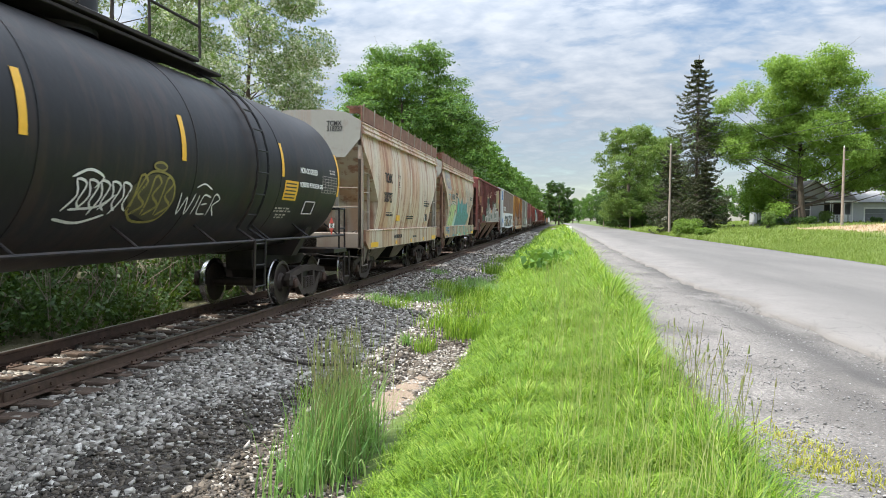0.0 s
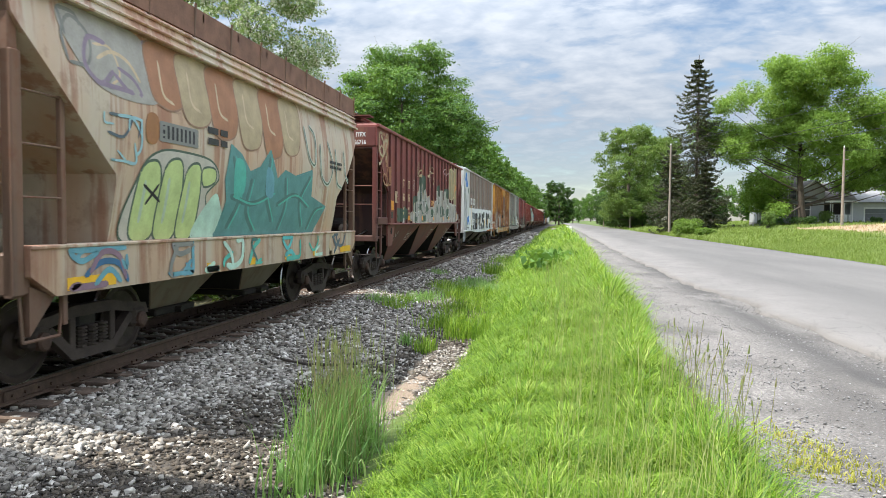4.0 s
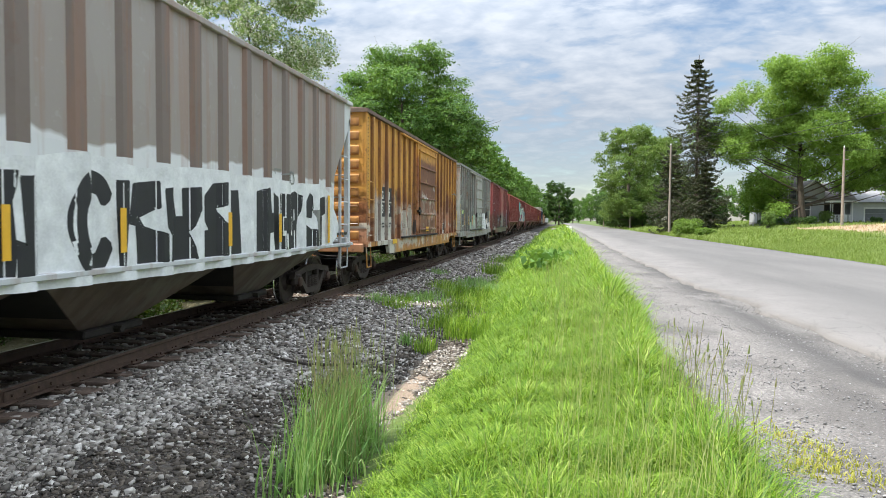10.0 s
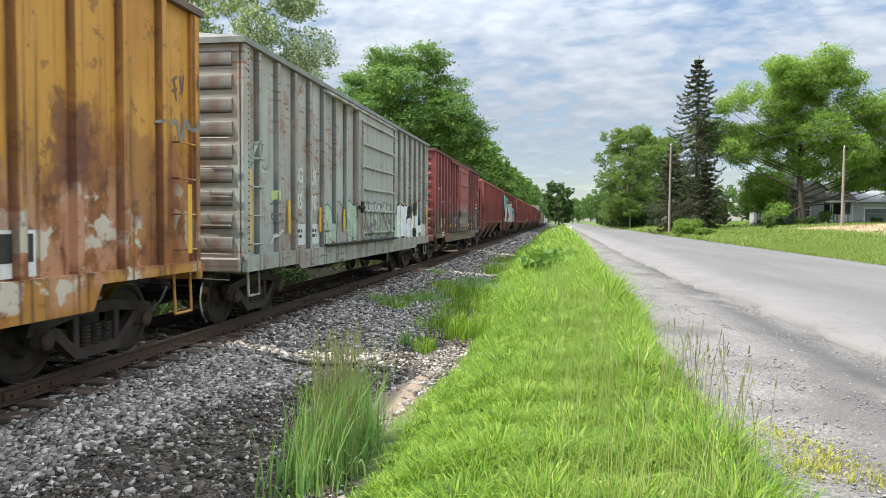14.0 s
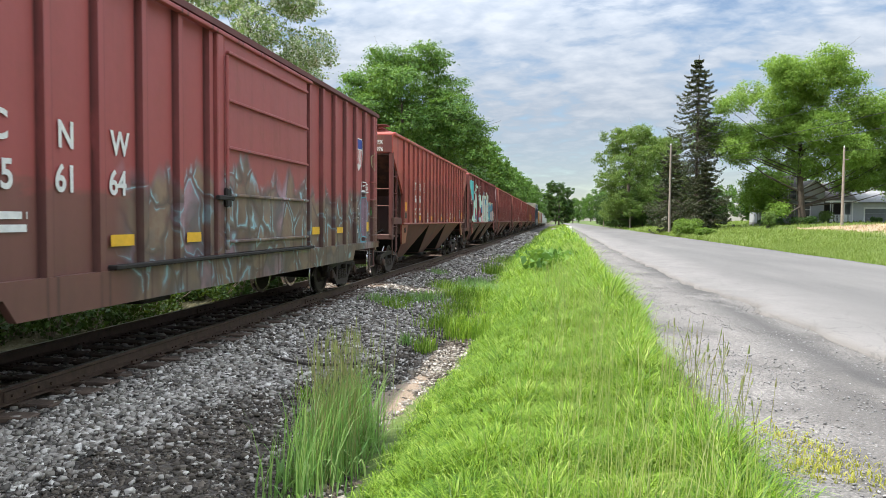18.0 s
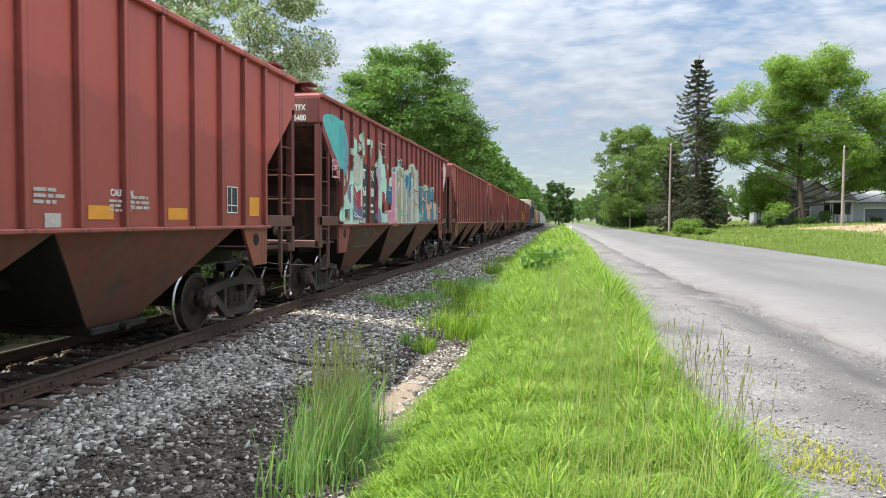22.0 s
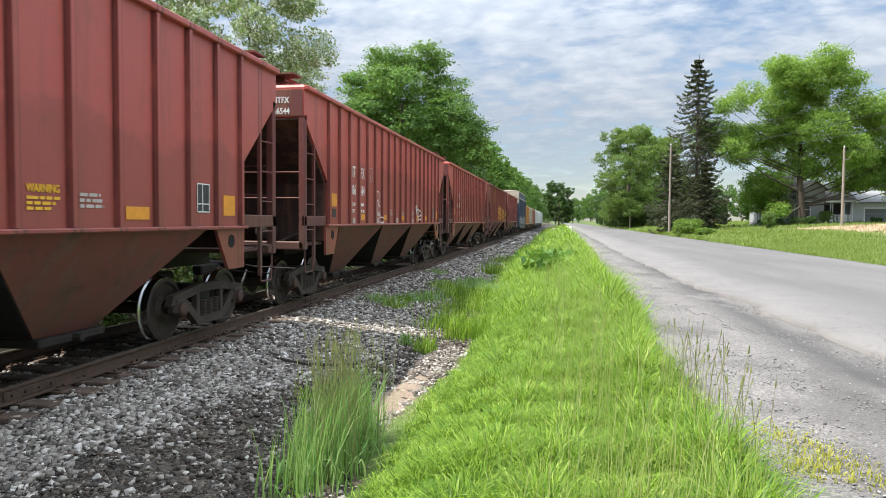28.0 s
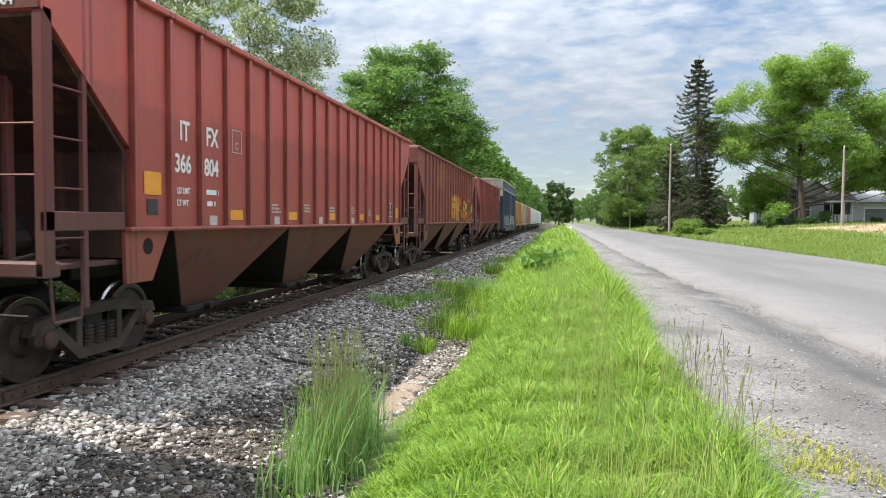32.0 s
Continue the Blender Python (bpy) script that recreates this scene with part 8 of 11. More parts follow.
part("panel_field", Geo().box(x + 0.006, x + 0.009, 5.42, 5.84, 1.725, 1.80), BLACK, dp)
bars(c, 5.43, 1.42, 0.43, 0.10, 1, WHITE, x + 0.01)
bars(c, 6.18, 1.76, 0.38, 0.035, 6, BARS_WHITE, x + 0.01)
m = Mural(c, MAROON_RIBS)
for p in ([(6.14, 2.70), (6.14, 2.48), (6.30, 2.54), (6.18, 2.60), (6.30, 2.66), (6.14, 2.70)], [(6.36, 2.68), (6.38, 2.50), (6.50, 2.52), (6.50, 2.68)], [(6.68, 2.66), (6.56, 2.64), (6.68, 2.56), (6.54, 2.48)], [(6.10, 2.46), (6.40, 2.44), (6.76, 2.46)],
          [(6.24, 1.68), (6.30, 1.60), (6.40, 1.68)], [(6.48, 1.60), (6.56, 1.68), (6.66, 1.60)]):
    m.stroke(p, 0.03, SP["white"])
for p in ([(6.98, 3.45), (7.0, 3.1), (7.12, 3.05), (7.14, 3.4), (7.0, 3.5)], [(7.2, 3.4), (7.1, 3.2), (7.3, 3.1), (7.16, 2.98)]):
    m.stroke(p, 0.045, SP["khaki"])
# soft ring with a pale blue rim below the stencils
m.fill([(6.04, 2.22), (6.30, 2.30), (6.62, 2.22), (6.70, 1.9), (6.62, 1.40), (6.3, 1.30), (6.04, 1.5)], SP["plum"], SP["aqua"], 0.035)
m.stroke([(5.5, 1.66), (5.8, 1.58), (5.98, 1.3), (6.2, 1.18), (6.6, 1.22)], 0.05, SP["aqua"])
m.done("small white tag, yellow scrawl and a plum ring")
shield = part("shield_emblem", Geo().prism([(5.35, 3.62), (5.95, 3.62), (5.98, 3.30), (5.92, 3.0), (5.65, 2.82), (5.38, 3.0), (5.32, 3.30)], "x", x, x + 0.004), WHITE, c, "white shield emblem with red bars and a blue top")
part("shield_top", Geo().prism([(5.38, 3.59), (5.92, 3.59), (5.94, 3.36), (5.36, 3.36)], "x", x + 0.004, x + 0.007), plain("emblem blue", (0.03, 0.06, 0.30), 0.5), shield)
EMBLEM_RED = plain("emblem red", (0.48, 0.03, 0.03), 0.5)
for k in range(5):
    part("shield_bar", Geo().box(x + 0.004, x + 0.007, 5.40 + k * 0.11, 5.45 + k * 0.11, 2.98, 3.33), EMBLEM_RED, shield)
shield.location = (0, 0.22, 0.14)

def bright_mural(car):
    m = Mural(car, RIBS, (1.0, -0.03))
    # teal clouds on the front slope, pink scribble under them
    m.fill([(-8.0, 3.86), (-7.4, 4.0), (-6.78, 3.94), (-6.29, 3.63), (-6.28, 3.1), (-6.54, 2.77), (-6.8, 2.89), (-7.1, 3.12), (-7.6, 3.45)], SP["teal_sky"])
    m.fill([(-6.78, 3.81), (-6.34, 3.66), (-6.29, 3.15), (-6.54, 2.79), (-6.78, 2.92)], SP["aqua"])
    m.curls(-7.6, -6.9, 3.2, 3.9, 5, 5, (0.014, 0.022), [SP["aqua"], SP["jade"]], None)
    m.curls(-6.65, -6.4, 3.1, 3.5, 4, 6, (0.016, 0.024), [SP["steel"]], None)
    m.curls(-7.4, -6.9, 2.68, 3.05, 16, 8, (0.018, 0.03), [SP["rose"], SP["pink"]], None)
    # figure before the number panels
    m.fill([(-6.46, 2.34), (-6.2, 2.58), (-5.96, 3.11), (-5.36, 3.33), (-5.24, 2.52), (-5.26, 1.69), (-6.8, 1.69), (-6.73, 2.16)], SP["mint"], SP["pine"], 0.022)
    m.fill([(-6.28, 2.38), (-5.93, 2.61), (-5.77, 2.27), (-5.26, 2.03), (-5.26, 1.75), (-5.9, 2.0)], SP["slate"])
    m.fill([(-6.4, 1.92), (-6.1, 2.02), (-5.28, 1.78), (-5.28, 1.70), (-6.37, 1.70)], SP["slate"], SP["mint"], 0.03)
    m.fill([(-5.91, 2.59), (-5.6, 2.39), (-5.26, 2.47), (-5.27, 2.05), (-5.72, 2.2)], SP["wine"])
    m.fill([(-5.84, 2.96), (-5.63, 3.22), (-5.27, 3.29), (-5.25, 2.69), (-5.55, 2.6), (-5.85, 2.72)], SP["bone"], SP["pine"], 0.02)
    m.stroke([(-5.98, 2.98), (-5.93, 2.76), (-5.76, 2.5), (-5.52, 2.3)], 0.12, SP["wine"])
    m.stroke([(-6.05, 2.98), (-5.99, 2.74), (-5.8, 2.44), (-5.55, 2.24)], 0.03, SP["bone"])
    m.stroke([(-6.0, 1.98), (-5.7, 1.84), (-5.3, 1.82)], 0.02, SP["white"])
    m.fill([(-6.46, 1.80), (-6.26, 1.80), (-6.26, 1.94), (-6.46, 1.94)], SP["khaki"])
    m.stroke([(-6.8, 1.73), (-6.0, 1.72), (-5.3, 1.73)], 0.05, SP["sand"])
    # figure behind them
    m.fill([(-3.84, 3.17), (-3.57, 3.57), (-3.15, 3.55), (-3.0, 3.16), (-2.69, 3.06), (-2.77, 2.9), (-3.16, 2.86), (-3.36, 3.2)], SP["mint"], SP["pine"], 0.02)
    m.fill([(-3.72, 2.61), (-3.16, 2.59), (-3.05, 2.24), (-3.73, 1.75)], SP["wine"])
    m.fill([(-3.76, 3.25), (-3.37, 3.34), (-3.2, 2.92), (-3.42, 2.45), (-3.74, 2.67)], SP["lilac"], SP["bone"], 0.03)
    m.fill([(-3.2, 2.85), (-2.61, 2.92), (-2.7, 2.26), (-3.01, 2.32), (-3.09, 1.96), (-2.46, 1.91), (-2.5, 1.69), (-3.17, 1.69), (-3.52, 2.12)], SP["mint"], SP["pine"], 0.022)
    m.fill([(-3.78, 1.95), (-3.45, 2.09), (-3.17, 1.76), (-3.73, 1.69)], SP["slate"])
    for p in ([(-3.5, 2.5), (-3.42, 2.2), (-3.6, 1.9)], [(-3.3, 3.3), (-3.05, 2.9), (-2.9, 2.6)], [(-2.95, 2.25), (-2.8, 2.0), (-2.5, 1.98)]):
        m.stroke(p, 0.02, SP["white"])
    for y, z, a, b in ((-5.94, 3.93, 0.06, 0.14), (-6.02, 3.35, 0.06, 0.10), (-5.68, 3.49, 0.17, 0.22), (-5.97, 3.59, 0.04, 0.15), (-5.36, 3.52, 0.05, 0.11), (-5.15, 3.76, 0.20, 0.20), (-4.95, 3.55, 0.12, 0.21), (-4.6, 3.74, 0.05, 0.08), (-4.17, 3.73, 0.09, 0.11), (-4.46, 3.51, 0.08, 0.15),
                       (-3.52, 3.58, 0.18, 0.14), (-2.46, 3.27, 0.06, 0.08), (-6.33, 2.78, 0.05, 0.15), (-6.52, 2.62, 0.04, 0.09)):
        m.blob(y, z, a, b, SP["mint"], SP["bone"], 0.02, 0.15, int(100 * z))
    m.curls(-5.3, -4.9, 3.5, 3.95, 8, 13, (0.015, 0.024), [SP["bone"], SP["pine"]], None)
    m.curls(-3.7, -2.7, 3.5, 3.85, 14, 14, (0.014, 0.024), [SP["pink"], SP["bone"]], None)
    # tall pink, tan and grey letters in a pale cloud
    m.fill([(-2.3, 2.6), (-2.1, 3.2), (-1.6, 3.3), (-1.35, 3.42), (-1.02, 3.46), (-0.6, 3.3), (-0.12, 3.32), (0.62, 3.58), (1.2, 3.59), (1.63, 3.32), (1.9, 3.01), (1.98, 2.2), (2.02, 1.69), (-1.39, 1.69)], SP["fog"])
    m.fill([(-2.53, 2.6), (-2.1, 2.71), (-2.02, 2.2), (-2.54, 2.34)], SP["navy"], SP["aqua"], 0.03)
    m.fill([(-2.0, 2.9), (-1.75, 3.3), (-1.4, 3.1), (-1.3, 2.8)], SP["navy"], SP["aqua"], 0.04)
    m.fill([(-1.06, 3.29), (-0.88, 3.35), (-0.73, 3.18), (-0.92, 3.01), (-1.09, 3.11)], SP["khaki"])
    m.fill([(0.67, 3.43), (0.95, 3.57), (1.25, 3.37), (1.19, 2.9), (0.8, 3.02)], SP["khaki"])
    m.fill([(-2.1, 3.05), (-1.6, 3.15), (-1.24, 2.82), (-1.08, 1.69), (-2.38, 1.69), (-2.46, 1.98), (-2.02, 2.07), (-1.98, 2.61)], SP["rose"], SP["pink"], 0.05)
    m.fill([(-1.32, 2.95), (-1.03, 3.06), (-0.41, 2.88), (-0.34, 2.56), (-0.35, 1.69), (-1.16, 1.69), (-1.12, 1.87), (-1.32, 2.53)], SP["khaki"], SP["bone"], 0.045)
    m.fill([(-0.77, 3.05), (-0.47, 3.27), (-0.34, 3.17), (-0.38, 2.93), (-0.6, 3.0)], SP["navy"], SP["aqua"], 0.05)
    m.block([(-0.31, 2.86), (0.05, 2.82), (0.08, 2.47), (0.6, 2.5), (0.89, 2.84), (1.44, 2.75), (1.45, 1.69), (-0.31, 1.69)], SP["ash"])
    m.stroke([(-0.31, 2.86), (0.05, 2.82), (0.08, 2.49), (0.58, 2.5), (0.89, 2.84), (1.44, 2.75)], 0.05, SP["mauve"], False, True)
    m.fill([(-0.27, 2.97), (-0.08, 3.2), (0.11, 3.04), (0.19, 3.2), (0.44, 3.28), (0.94, 3.23), (0.89, 2.98), (0.61, 2.72), (0.57, 2.53), (0.16, 2.5), (-0.02, 2.74)], SP["navy"])
    m.fill([(-0.25, 2.98), (-0.1, 3.16), (0.05, 3.0), (0.1, 2.8), (0.0, 2.76)], SP["aqua"])
    m.fill([(0.2, 3.14), (0.42, 3.24), (0.4, 2.9), (0.26, 2.7), (0.2, 2.9)], SP["aqua"])
    for p in ([(0.75, 2.86), (1.5, 2.72)], [(0.83, 2.44), (1.44, 2.28), (1.9, 2.04)], [(0.78, 2.18), (1.17, 2.07), (0.8, 2.04)], [(1.5, 2.72), (1.6, 2.4), (1.9, 2.3)]):
        m.stroke(p, 0.055, SP["wine"])
        m.stroke([(a, b - 0.03) for a, b in p], 0.022, SP["pink"])
    m.stroke([(0.09, 2.24), (0.14, 2.1), (0.08, 2.0), (0.03, 2.12), (0.09, 2.24)], 0.03, SP["wine"])
    m.stroke([(-0.98, 2.59), (-1.08, 2.3)], 0.08, SP["coral"])
    for y, z in ((-1.08, 2.72), (-1.02, 2.86), (-1.12, 2.84)):
        m.blob(y, z, 0.05, 0.06, SP["pink"])
    for y, z in ((-0.79, 1.95), (-0.66, 2.04), (-0.60, 1.93)):
        m.blob(y, z, 0.06, 0.06, SP["jade"])
    m.curls(-0.05, 0.2, 1.74, 1.9, 4, 23, (0.012, 0.02), [SP["wine"]], None)
    m.curls(-1.22, -0.8, 3.44, 3.62, 5, 19, (0.03, 0.04), [SP["aqua"], SP["mint"]], None)
    for p in ([(-0.38, 3.48), (-0.22, 3.47)], [(-0.30, 3.47), (-0.29, 3.30)], [(-0.17, 3.28), (-0.16, 3.46), (-0.06, 3.40), (-0.15, 3.36)], [(0.12, 3.44), (0.02, 3.42), (0.12, 3.34), (0.0, 3.30)]):
        m.stroke(p, 0.03, SP["black"])
    m.curls(1.5, 2.0, 2.2, 3.3, 8, 20, (0.02, 0.035), [SP["bone"], SP["plum_grey"]], None)
    # small coral word on blue, edged in green
    m.block([(2.14, 2.93), (2.9, 2.9), (4.6, 2.93), (4.7, 2.55), (5.7, 2.36), (5.75, 1.70), (2.2, 1.69)], SP["blue_dim"])
    m.stroke([(2.22, 1.72), (2.15, 2.92), (2.9, 2.90), (4.6, 2.94)], 0.07, SP["jade"], False, True)
    m.stroke([(4.7, 2.9), (4.76, 2.55), (5.74, 2.3), (5.72, 1.75)], 0.05, SP["jade"], False, True)
    for c in ([(2.33, 2.81), (2.68, 2.84), (2.76, 2.61), (3.09, 2.64), (3.13, 2.5), (2.62, 2.39), (2.45, 2.42), (2.79, 2.23), (2.93, 2.03), (2.61, 1.75), (2.21, 1.7), (2.41, 2.08), (2.62, 2.19), (2.35, 2.38)],
              [(3.14, 2.92), (3.54, 2.78), (3.57, 2.49), (4.05, 2.14), (3.97, 1.72), (3.53, 1.76), (3.53, 2.05), (3.06, 2.39), (3.03, 2.73)],
              [(3.79, 2.92), (4.17, 2.94), (4.16, 2.5), (4.83, 2.46), (5.53, 2.41), (5.3, 2.1), (5.48, 1.71), (4.82, 1.76), (4.75, 2.13), (4.24, 2.15), (4.33, 1.76), (3.91, 1.99), (3.98, 2.52)]):
        m.block(c, SP["peach"])
        m.stroke(c + c[:1], 0.055, SP["black"], False, True)
    for p in ([(2.6, 1.8), (2.8, 2.05)], [(3.62, 1.8), (3.85, 1.95)], [(4.9, 1.8), (5.2, 1.9)], [(3.2, 2.5), (3.4, 2.4)]):
        m.stroke(p, 0.14, SP["sand"])
    for p in ([(2.4, 2.75), (2.6, 2.72)], [(3.15, 2.8), (3.4, 2.66)], [(3.9, 2.85), (4.05, 2.6)]):
        m.stroke(p, 0.05, SP["coral"])
    for y in (3.0, 3.5, 4.5):
        m.blob(y, 2.93, 0.14, 0.10, SP["sand"], None, 0.02, 0.2, int(10 * y))
    m.curls(5.8, 6.3, 1.75, 2.3, 5, 35, (0.015, 0.025), [SP["sand"], SP["pink"]], None)
    m.fill([(6.8, 4.0), (7.1, 4.15), (7.5, 4.14), (7.8, 3.9), (7.65, 3.45), (7.17, 3.12), (6.85, 3.56)], SP["pink"], SP["mauve"], 0.03)
    m.done("sprayed mural of mint, pink, tan and coral letter shapes")
    for k, (y, bay) in enumerate(((-4.0, 3), (0.0, 4), (4.0, 5))):
        m = Mural(car, lambda yy, zz: 0.74 + 0.74 * np.clip((zz - 0.42) / 1.165, 0, 1))
        m.curls(y - 1.2, y + 1.2, 1.05, 1.5, 26, 50 + k, (0.012, 0.022), [SP["smoke"], SP["teal"], SP["mud"], SP["clay"]], None)
        m.done("faint sprayed scribble on the hopper bay")


for centre, number, paint, lab in ((135.64, "366976", RED_A, DULL_RED), (153.43, "366480", TEAL_TAG, "red ribbed covered hopper sprayed with teal, white and pink pieces"),
                                   (171.27, "366725", RED_B, DULL_RED), (189.04, "366544", RED_A, DULL_RED), (206.88, "366804", RED_A, DULL_RED)):
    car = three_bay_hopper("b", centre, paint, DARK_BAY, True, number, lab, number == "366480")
    if number == "366480":
        bright_mural(car)
    if number == "366544":
        tag = Mural(car, RIBS, (1.015, -0.32))
        for p in ([(-2.45, 2.5), (-2.2, 2.5), (-2.22, 2.3), (-2.4, 2.28)], [(-2.42, 2.26), (-2.05, 2.08)], [(-2.1, 2.3), (-2.38, 2.05)], [(-2.35, 2.0), (-2.3, 1.85), (-2.05, 1.98)], [(-2.3, 1.93), (-2.05, 1.86)], [(-2.2, 1.8), (-1.95, 1.82), (-1.9, 1.7), (-2.1, 1.68), (-1.78, 1.66)]):
            tag.stroke(p, 0.03, SP["white"])
        tag.done("thin white sprayed scrawl")
        tag = Mural(car, RIBS, (1.015, -0.46))
        for p in ([(2.66, 1.9), (2.66, 2.24), (2.84, 2.2), (2.7, 2.06), (2.86, 1.86)], [(2.92, 1.86), (2.94, 2.18), (3.1, 2.12), (2.96, 2.02), (3.12, 1.84)], [(3.16, 2.14), (3.2, 1.86)], [(3.22, 1.8), (3.24, 2.12), (3.44, 1.98), (3.24, 1.8)], [(2.78, 1.82), (3.2, 1.74), (3.6, 1.84)]):
            tag.stroke(p, 0.032, SP["white"])
        tag.done("white sprayed tag")
    if number in ("366976", "366725"):
        lettering("CAUTION" if number == "366976" else "WARNING", 0.11, WHITE if number == "366976" else YELLOW, car, (1.508, 2.78 if number == "366976" else 2.42, 2.0))
        bars(car, 2.76 if number == "366976" else 2.42, 1.93, 0.46, 0.03, 3, BARS_WHITE if number == "366976" else YELLOW, 1.508)
three_bay_hopper("c", 224.68, YELLOW_TAG, DARK_BAY, False, None, "red ribbed covered hopper sprayed with yellow pieces")
three_bay_hopper("d", 242.5, RED_B, DARK_BAY, False, None, "dull red ribbed covered hopper")

# far end of the train
BLUE = car_paint("dark blue boxcar paint", (0.030, 0.050, 0.085), 0.15, 0.1, 0.3, 0.4, 0.5,
                 [(-7.0, 7.0, 1.2, 2.3, 0.9, ((0.30, 0.30, 0.30), (0.10, 0.14, 0.2), (0.36, 0.33, 0.28), (0.05, 0.08, 0.12)), (0.5, 0.5, 0.48), 0.9, 0.8, "EUCLIDEAN")])
PALE_TOP = plain("pale cream end paint", (0.50, 0.43, 0.34), 0.6, 0, 0.2, 3)
c = box_car(262.3, 8.6, BLUE, BLUE, STEEL_DARK, plain("grey roof sheet", (0.40, 0.40, 0.38), 0.6, 0, 0.2, 2), "tall dark blue boxcar with a cream end", (-1.5, 1.5))
part("upper_body", Geo().box(-1.46, 1.46, -8.6, 8.6, 4.5, 5.3, 0.02), BLUE, c)
part("end_cap_panel", Geo().box(-1.5, 1.5, -8.66, -8.62, 3.9, 5.25, 0.01), PALE_TOP, c, "cream upper end")
part("high_roof", loft([(5.28, -8.65, 8.65, 1.53), (5.36, -8.65, 8.65, 1.53), (5.5, -8.6, 8.6, 0.3)]), PALE_TOP, c)


def low_hopper(centre, half, paint, label):
    car = thing("covered_hopper", (TRACK_X, centre, RAIL_Z), label, "freight car", "cars of the train")
    W = 1.48
    part("body", loft([(1.3, -half + 1.6, half - 1.6, W), (2.3, -half + 1.5, half - 1.5, W), (3.4, -half, half, W), (3.95, -half, half, W), (4.25, -half, half, 0.9), (4.32, -half, half, 0.3)]), paint, car)
    for sx in (-1, 1):
        for k in range(9):
            y = -half + 1.7 + (2 * half - 3.4) * k / 8
            part("side_post", Geo().box(sx * W - 0.05, sx * W + 0.05, y - 0.06, y + 0.06, 1.35, 3.9, 0.015), paint, car)
        part("side_sill", Geo().box(sx * (W + 0.02) - 0.05, sx * (W + 0.02) + 0.05, -half, half, 1.15, 1.35, 0.012), paint, car)
    for s in (-1, 1):
        end_gear(car, paint, s * half, s, W, 3.5, 1.05, 1.32, s * (half - 0.8), (2.9, 2.4, 1.9), s * (half - 1.6))
        truck(car, s * (half - 1.4), False)
        coupler(car, s * half, s)
    hopper_bays(car, paint, [(-half + 2, 0), (0, half - 2)], 1.2, 0.45, 1.2, 0.6)
    hatch_row(car, paint, -half + 1, half - 1, 4.3, 6)
    CARS.append((car, centre))


OCHRE = car_paint("ochre hopper paint", (0.45, 0.22, 0.05), 0.4, 0.3, 0.4)
PINKISH = car_paint("faded red hopper paint", (0.36, 0.17, 0.13), 0.3, 0.3, 0.4)
CREAMY = car_paint("dirty cream hopper paint", (0.45, 0.38, 0.28), 0.4, 0.4, 0.4)
PALE = car_paint("white hopper paint", (0.66, 0.67, 0.64), 0.05, 0.1, 0.2)
y = 271.9
for half, paint, lab in ((6.0, OCHRE, "ochre covered hopper with rust"), (6.0, CREAMY, "dirty cream covered hopper with rust runs"), (7.6, PINKISH, "faded red covered hopper with sloped ends"), (8.1, PALE, "white covered hopper near the train's far end"),
                         (8.1, PALE, "white covered hopper near the train's far end"), (8.1, PALE, "white covered hopper near the train's far end"), (8.1, PALE, "white covered hopper near the train's far end")):
    low_hopper(y + half + 0.8, half, paint, lab)
    y += 2 * half + 1.6

# ---------------------------------------------------------------- trees
BARK = plain("bark", (0.085, 0.065, 0.050), 0.95, 0, 0.45, 5, 0.9)
LEAF_MAPLE = leaf_material("maple leaf", [(0.034, 0.090, 0.020), (0.075, 0.175, 0.032), (0.13, 0.26, 0.048), (0.20, 0.34, 0.075)], 0.34)
LEAF_LOCUST = leaf_material("locust leaf and blossom", [(0.11, 0.20, 0.06), (0.18, 0.28, 0.10), (0.30, 0.38, 0.19), (0.60, 0.61, 0.49), (0.80, 0.80, 0.72)], 0.5)
LEAF_LIGHT = leaf_material("pale leaf", [(0.070, 0.135, 0.026), (0.11, 0.195, 0.040), (0.16, 0.24, 0.06), (0.26, 0.32, 0.13)], 0.42)
LEAF_BIG = leaf_material("bright maple leaf", [(0.10, 0.19, 0.035), (0.18, 0.31, 0.055), (0.25, 0.40, 0.075), (0.34, 0.48, 0.12)], 0.56)
LEAF_DARK = leaf_material("deep green leaf", [(0.022, 0.060, 0.012), (0.036, 0.090, 0.018), (0.055, 0.12, 0.024)], 0.25)
LEAF_SPRUCE = leaf_material("spruce needle", [(0.026, 0.036, 0.020), (0.040, 0.052, 0.028), (0.056, 0.066, 0.034), (0.085, 0.066, 0.042)], 0.15)
LEAF_BUSH = leaf_material("bright bush leaf", [(0.08, 0.16, 0.02), (0.13, 0.22, 0.03), (0.19, 0.28, 0.05)], 0.35)


def leaves(centres, normals, size, rng, droop=0.3, loose=0.9):
    """Small folded leaf blades, one rhombus of two triangles each."""
    n = len(centres)
    a = rng.randn(n, 3)
    a /= np.linalg.norm(a, axis=1, keepdims=True)
    nn = normals + loose * rng.randn(n, 3)
    nn[:, 2] += droop
    nn /= np.linalg.norm(nn, axis=1, keepdims=True)
    u = np.cross(nn, a)
    u /= np.linalg.norm(u, axis=1, keepdims=True) + 1e-9
    w = np.cross(nn, u)
    s = size * rng.uniform(0.6, 1.35, (n, 1))
    v = np.stack([centres - u * s * 0.55, centres + w * s * 0.32 - nn * s * 0.1, centres + u * s * 0.55, centres - w * s * 0.32 - nn * s * 0.1], 1).reshape(-1, 3)
    i = np.arange(n) * 4
    return v, np.stack([i, i + 1, i + 2, i + 3], -1)


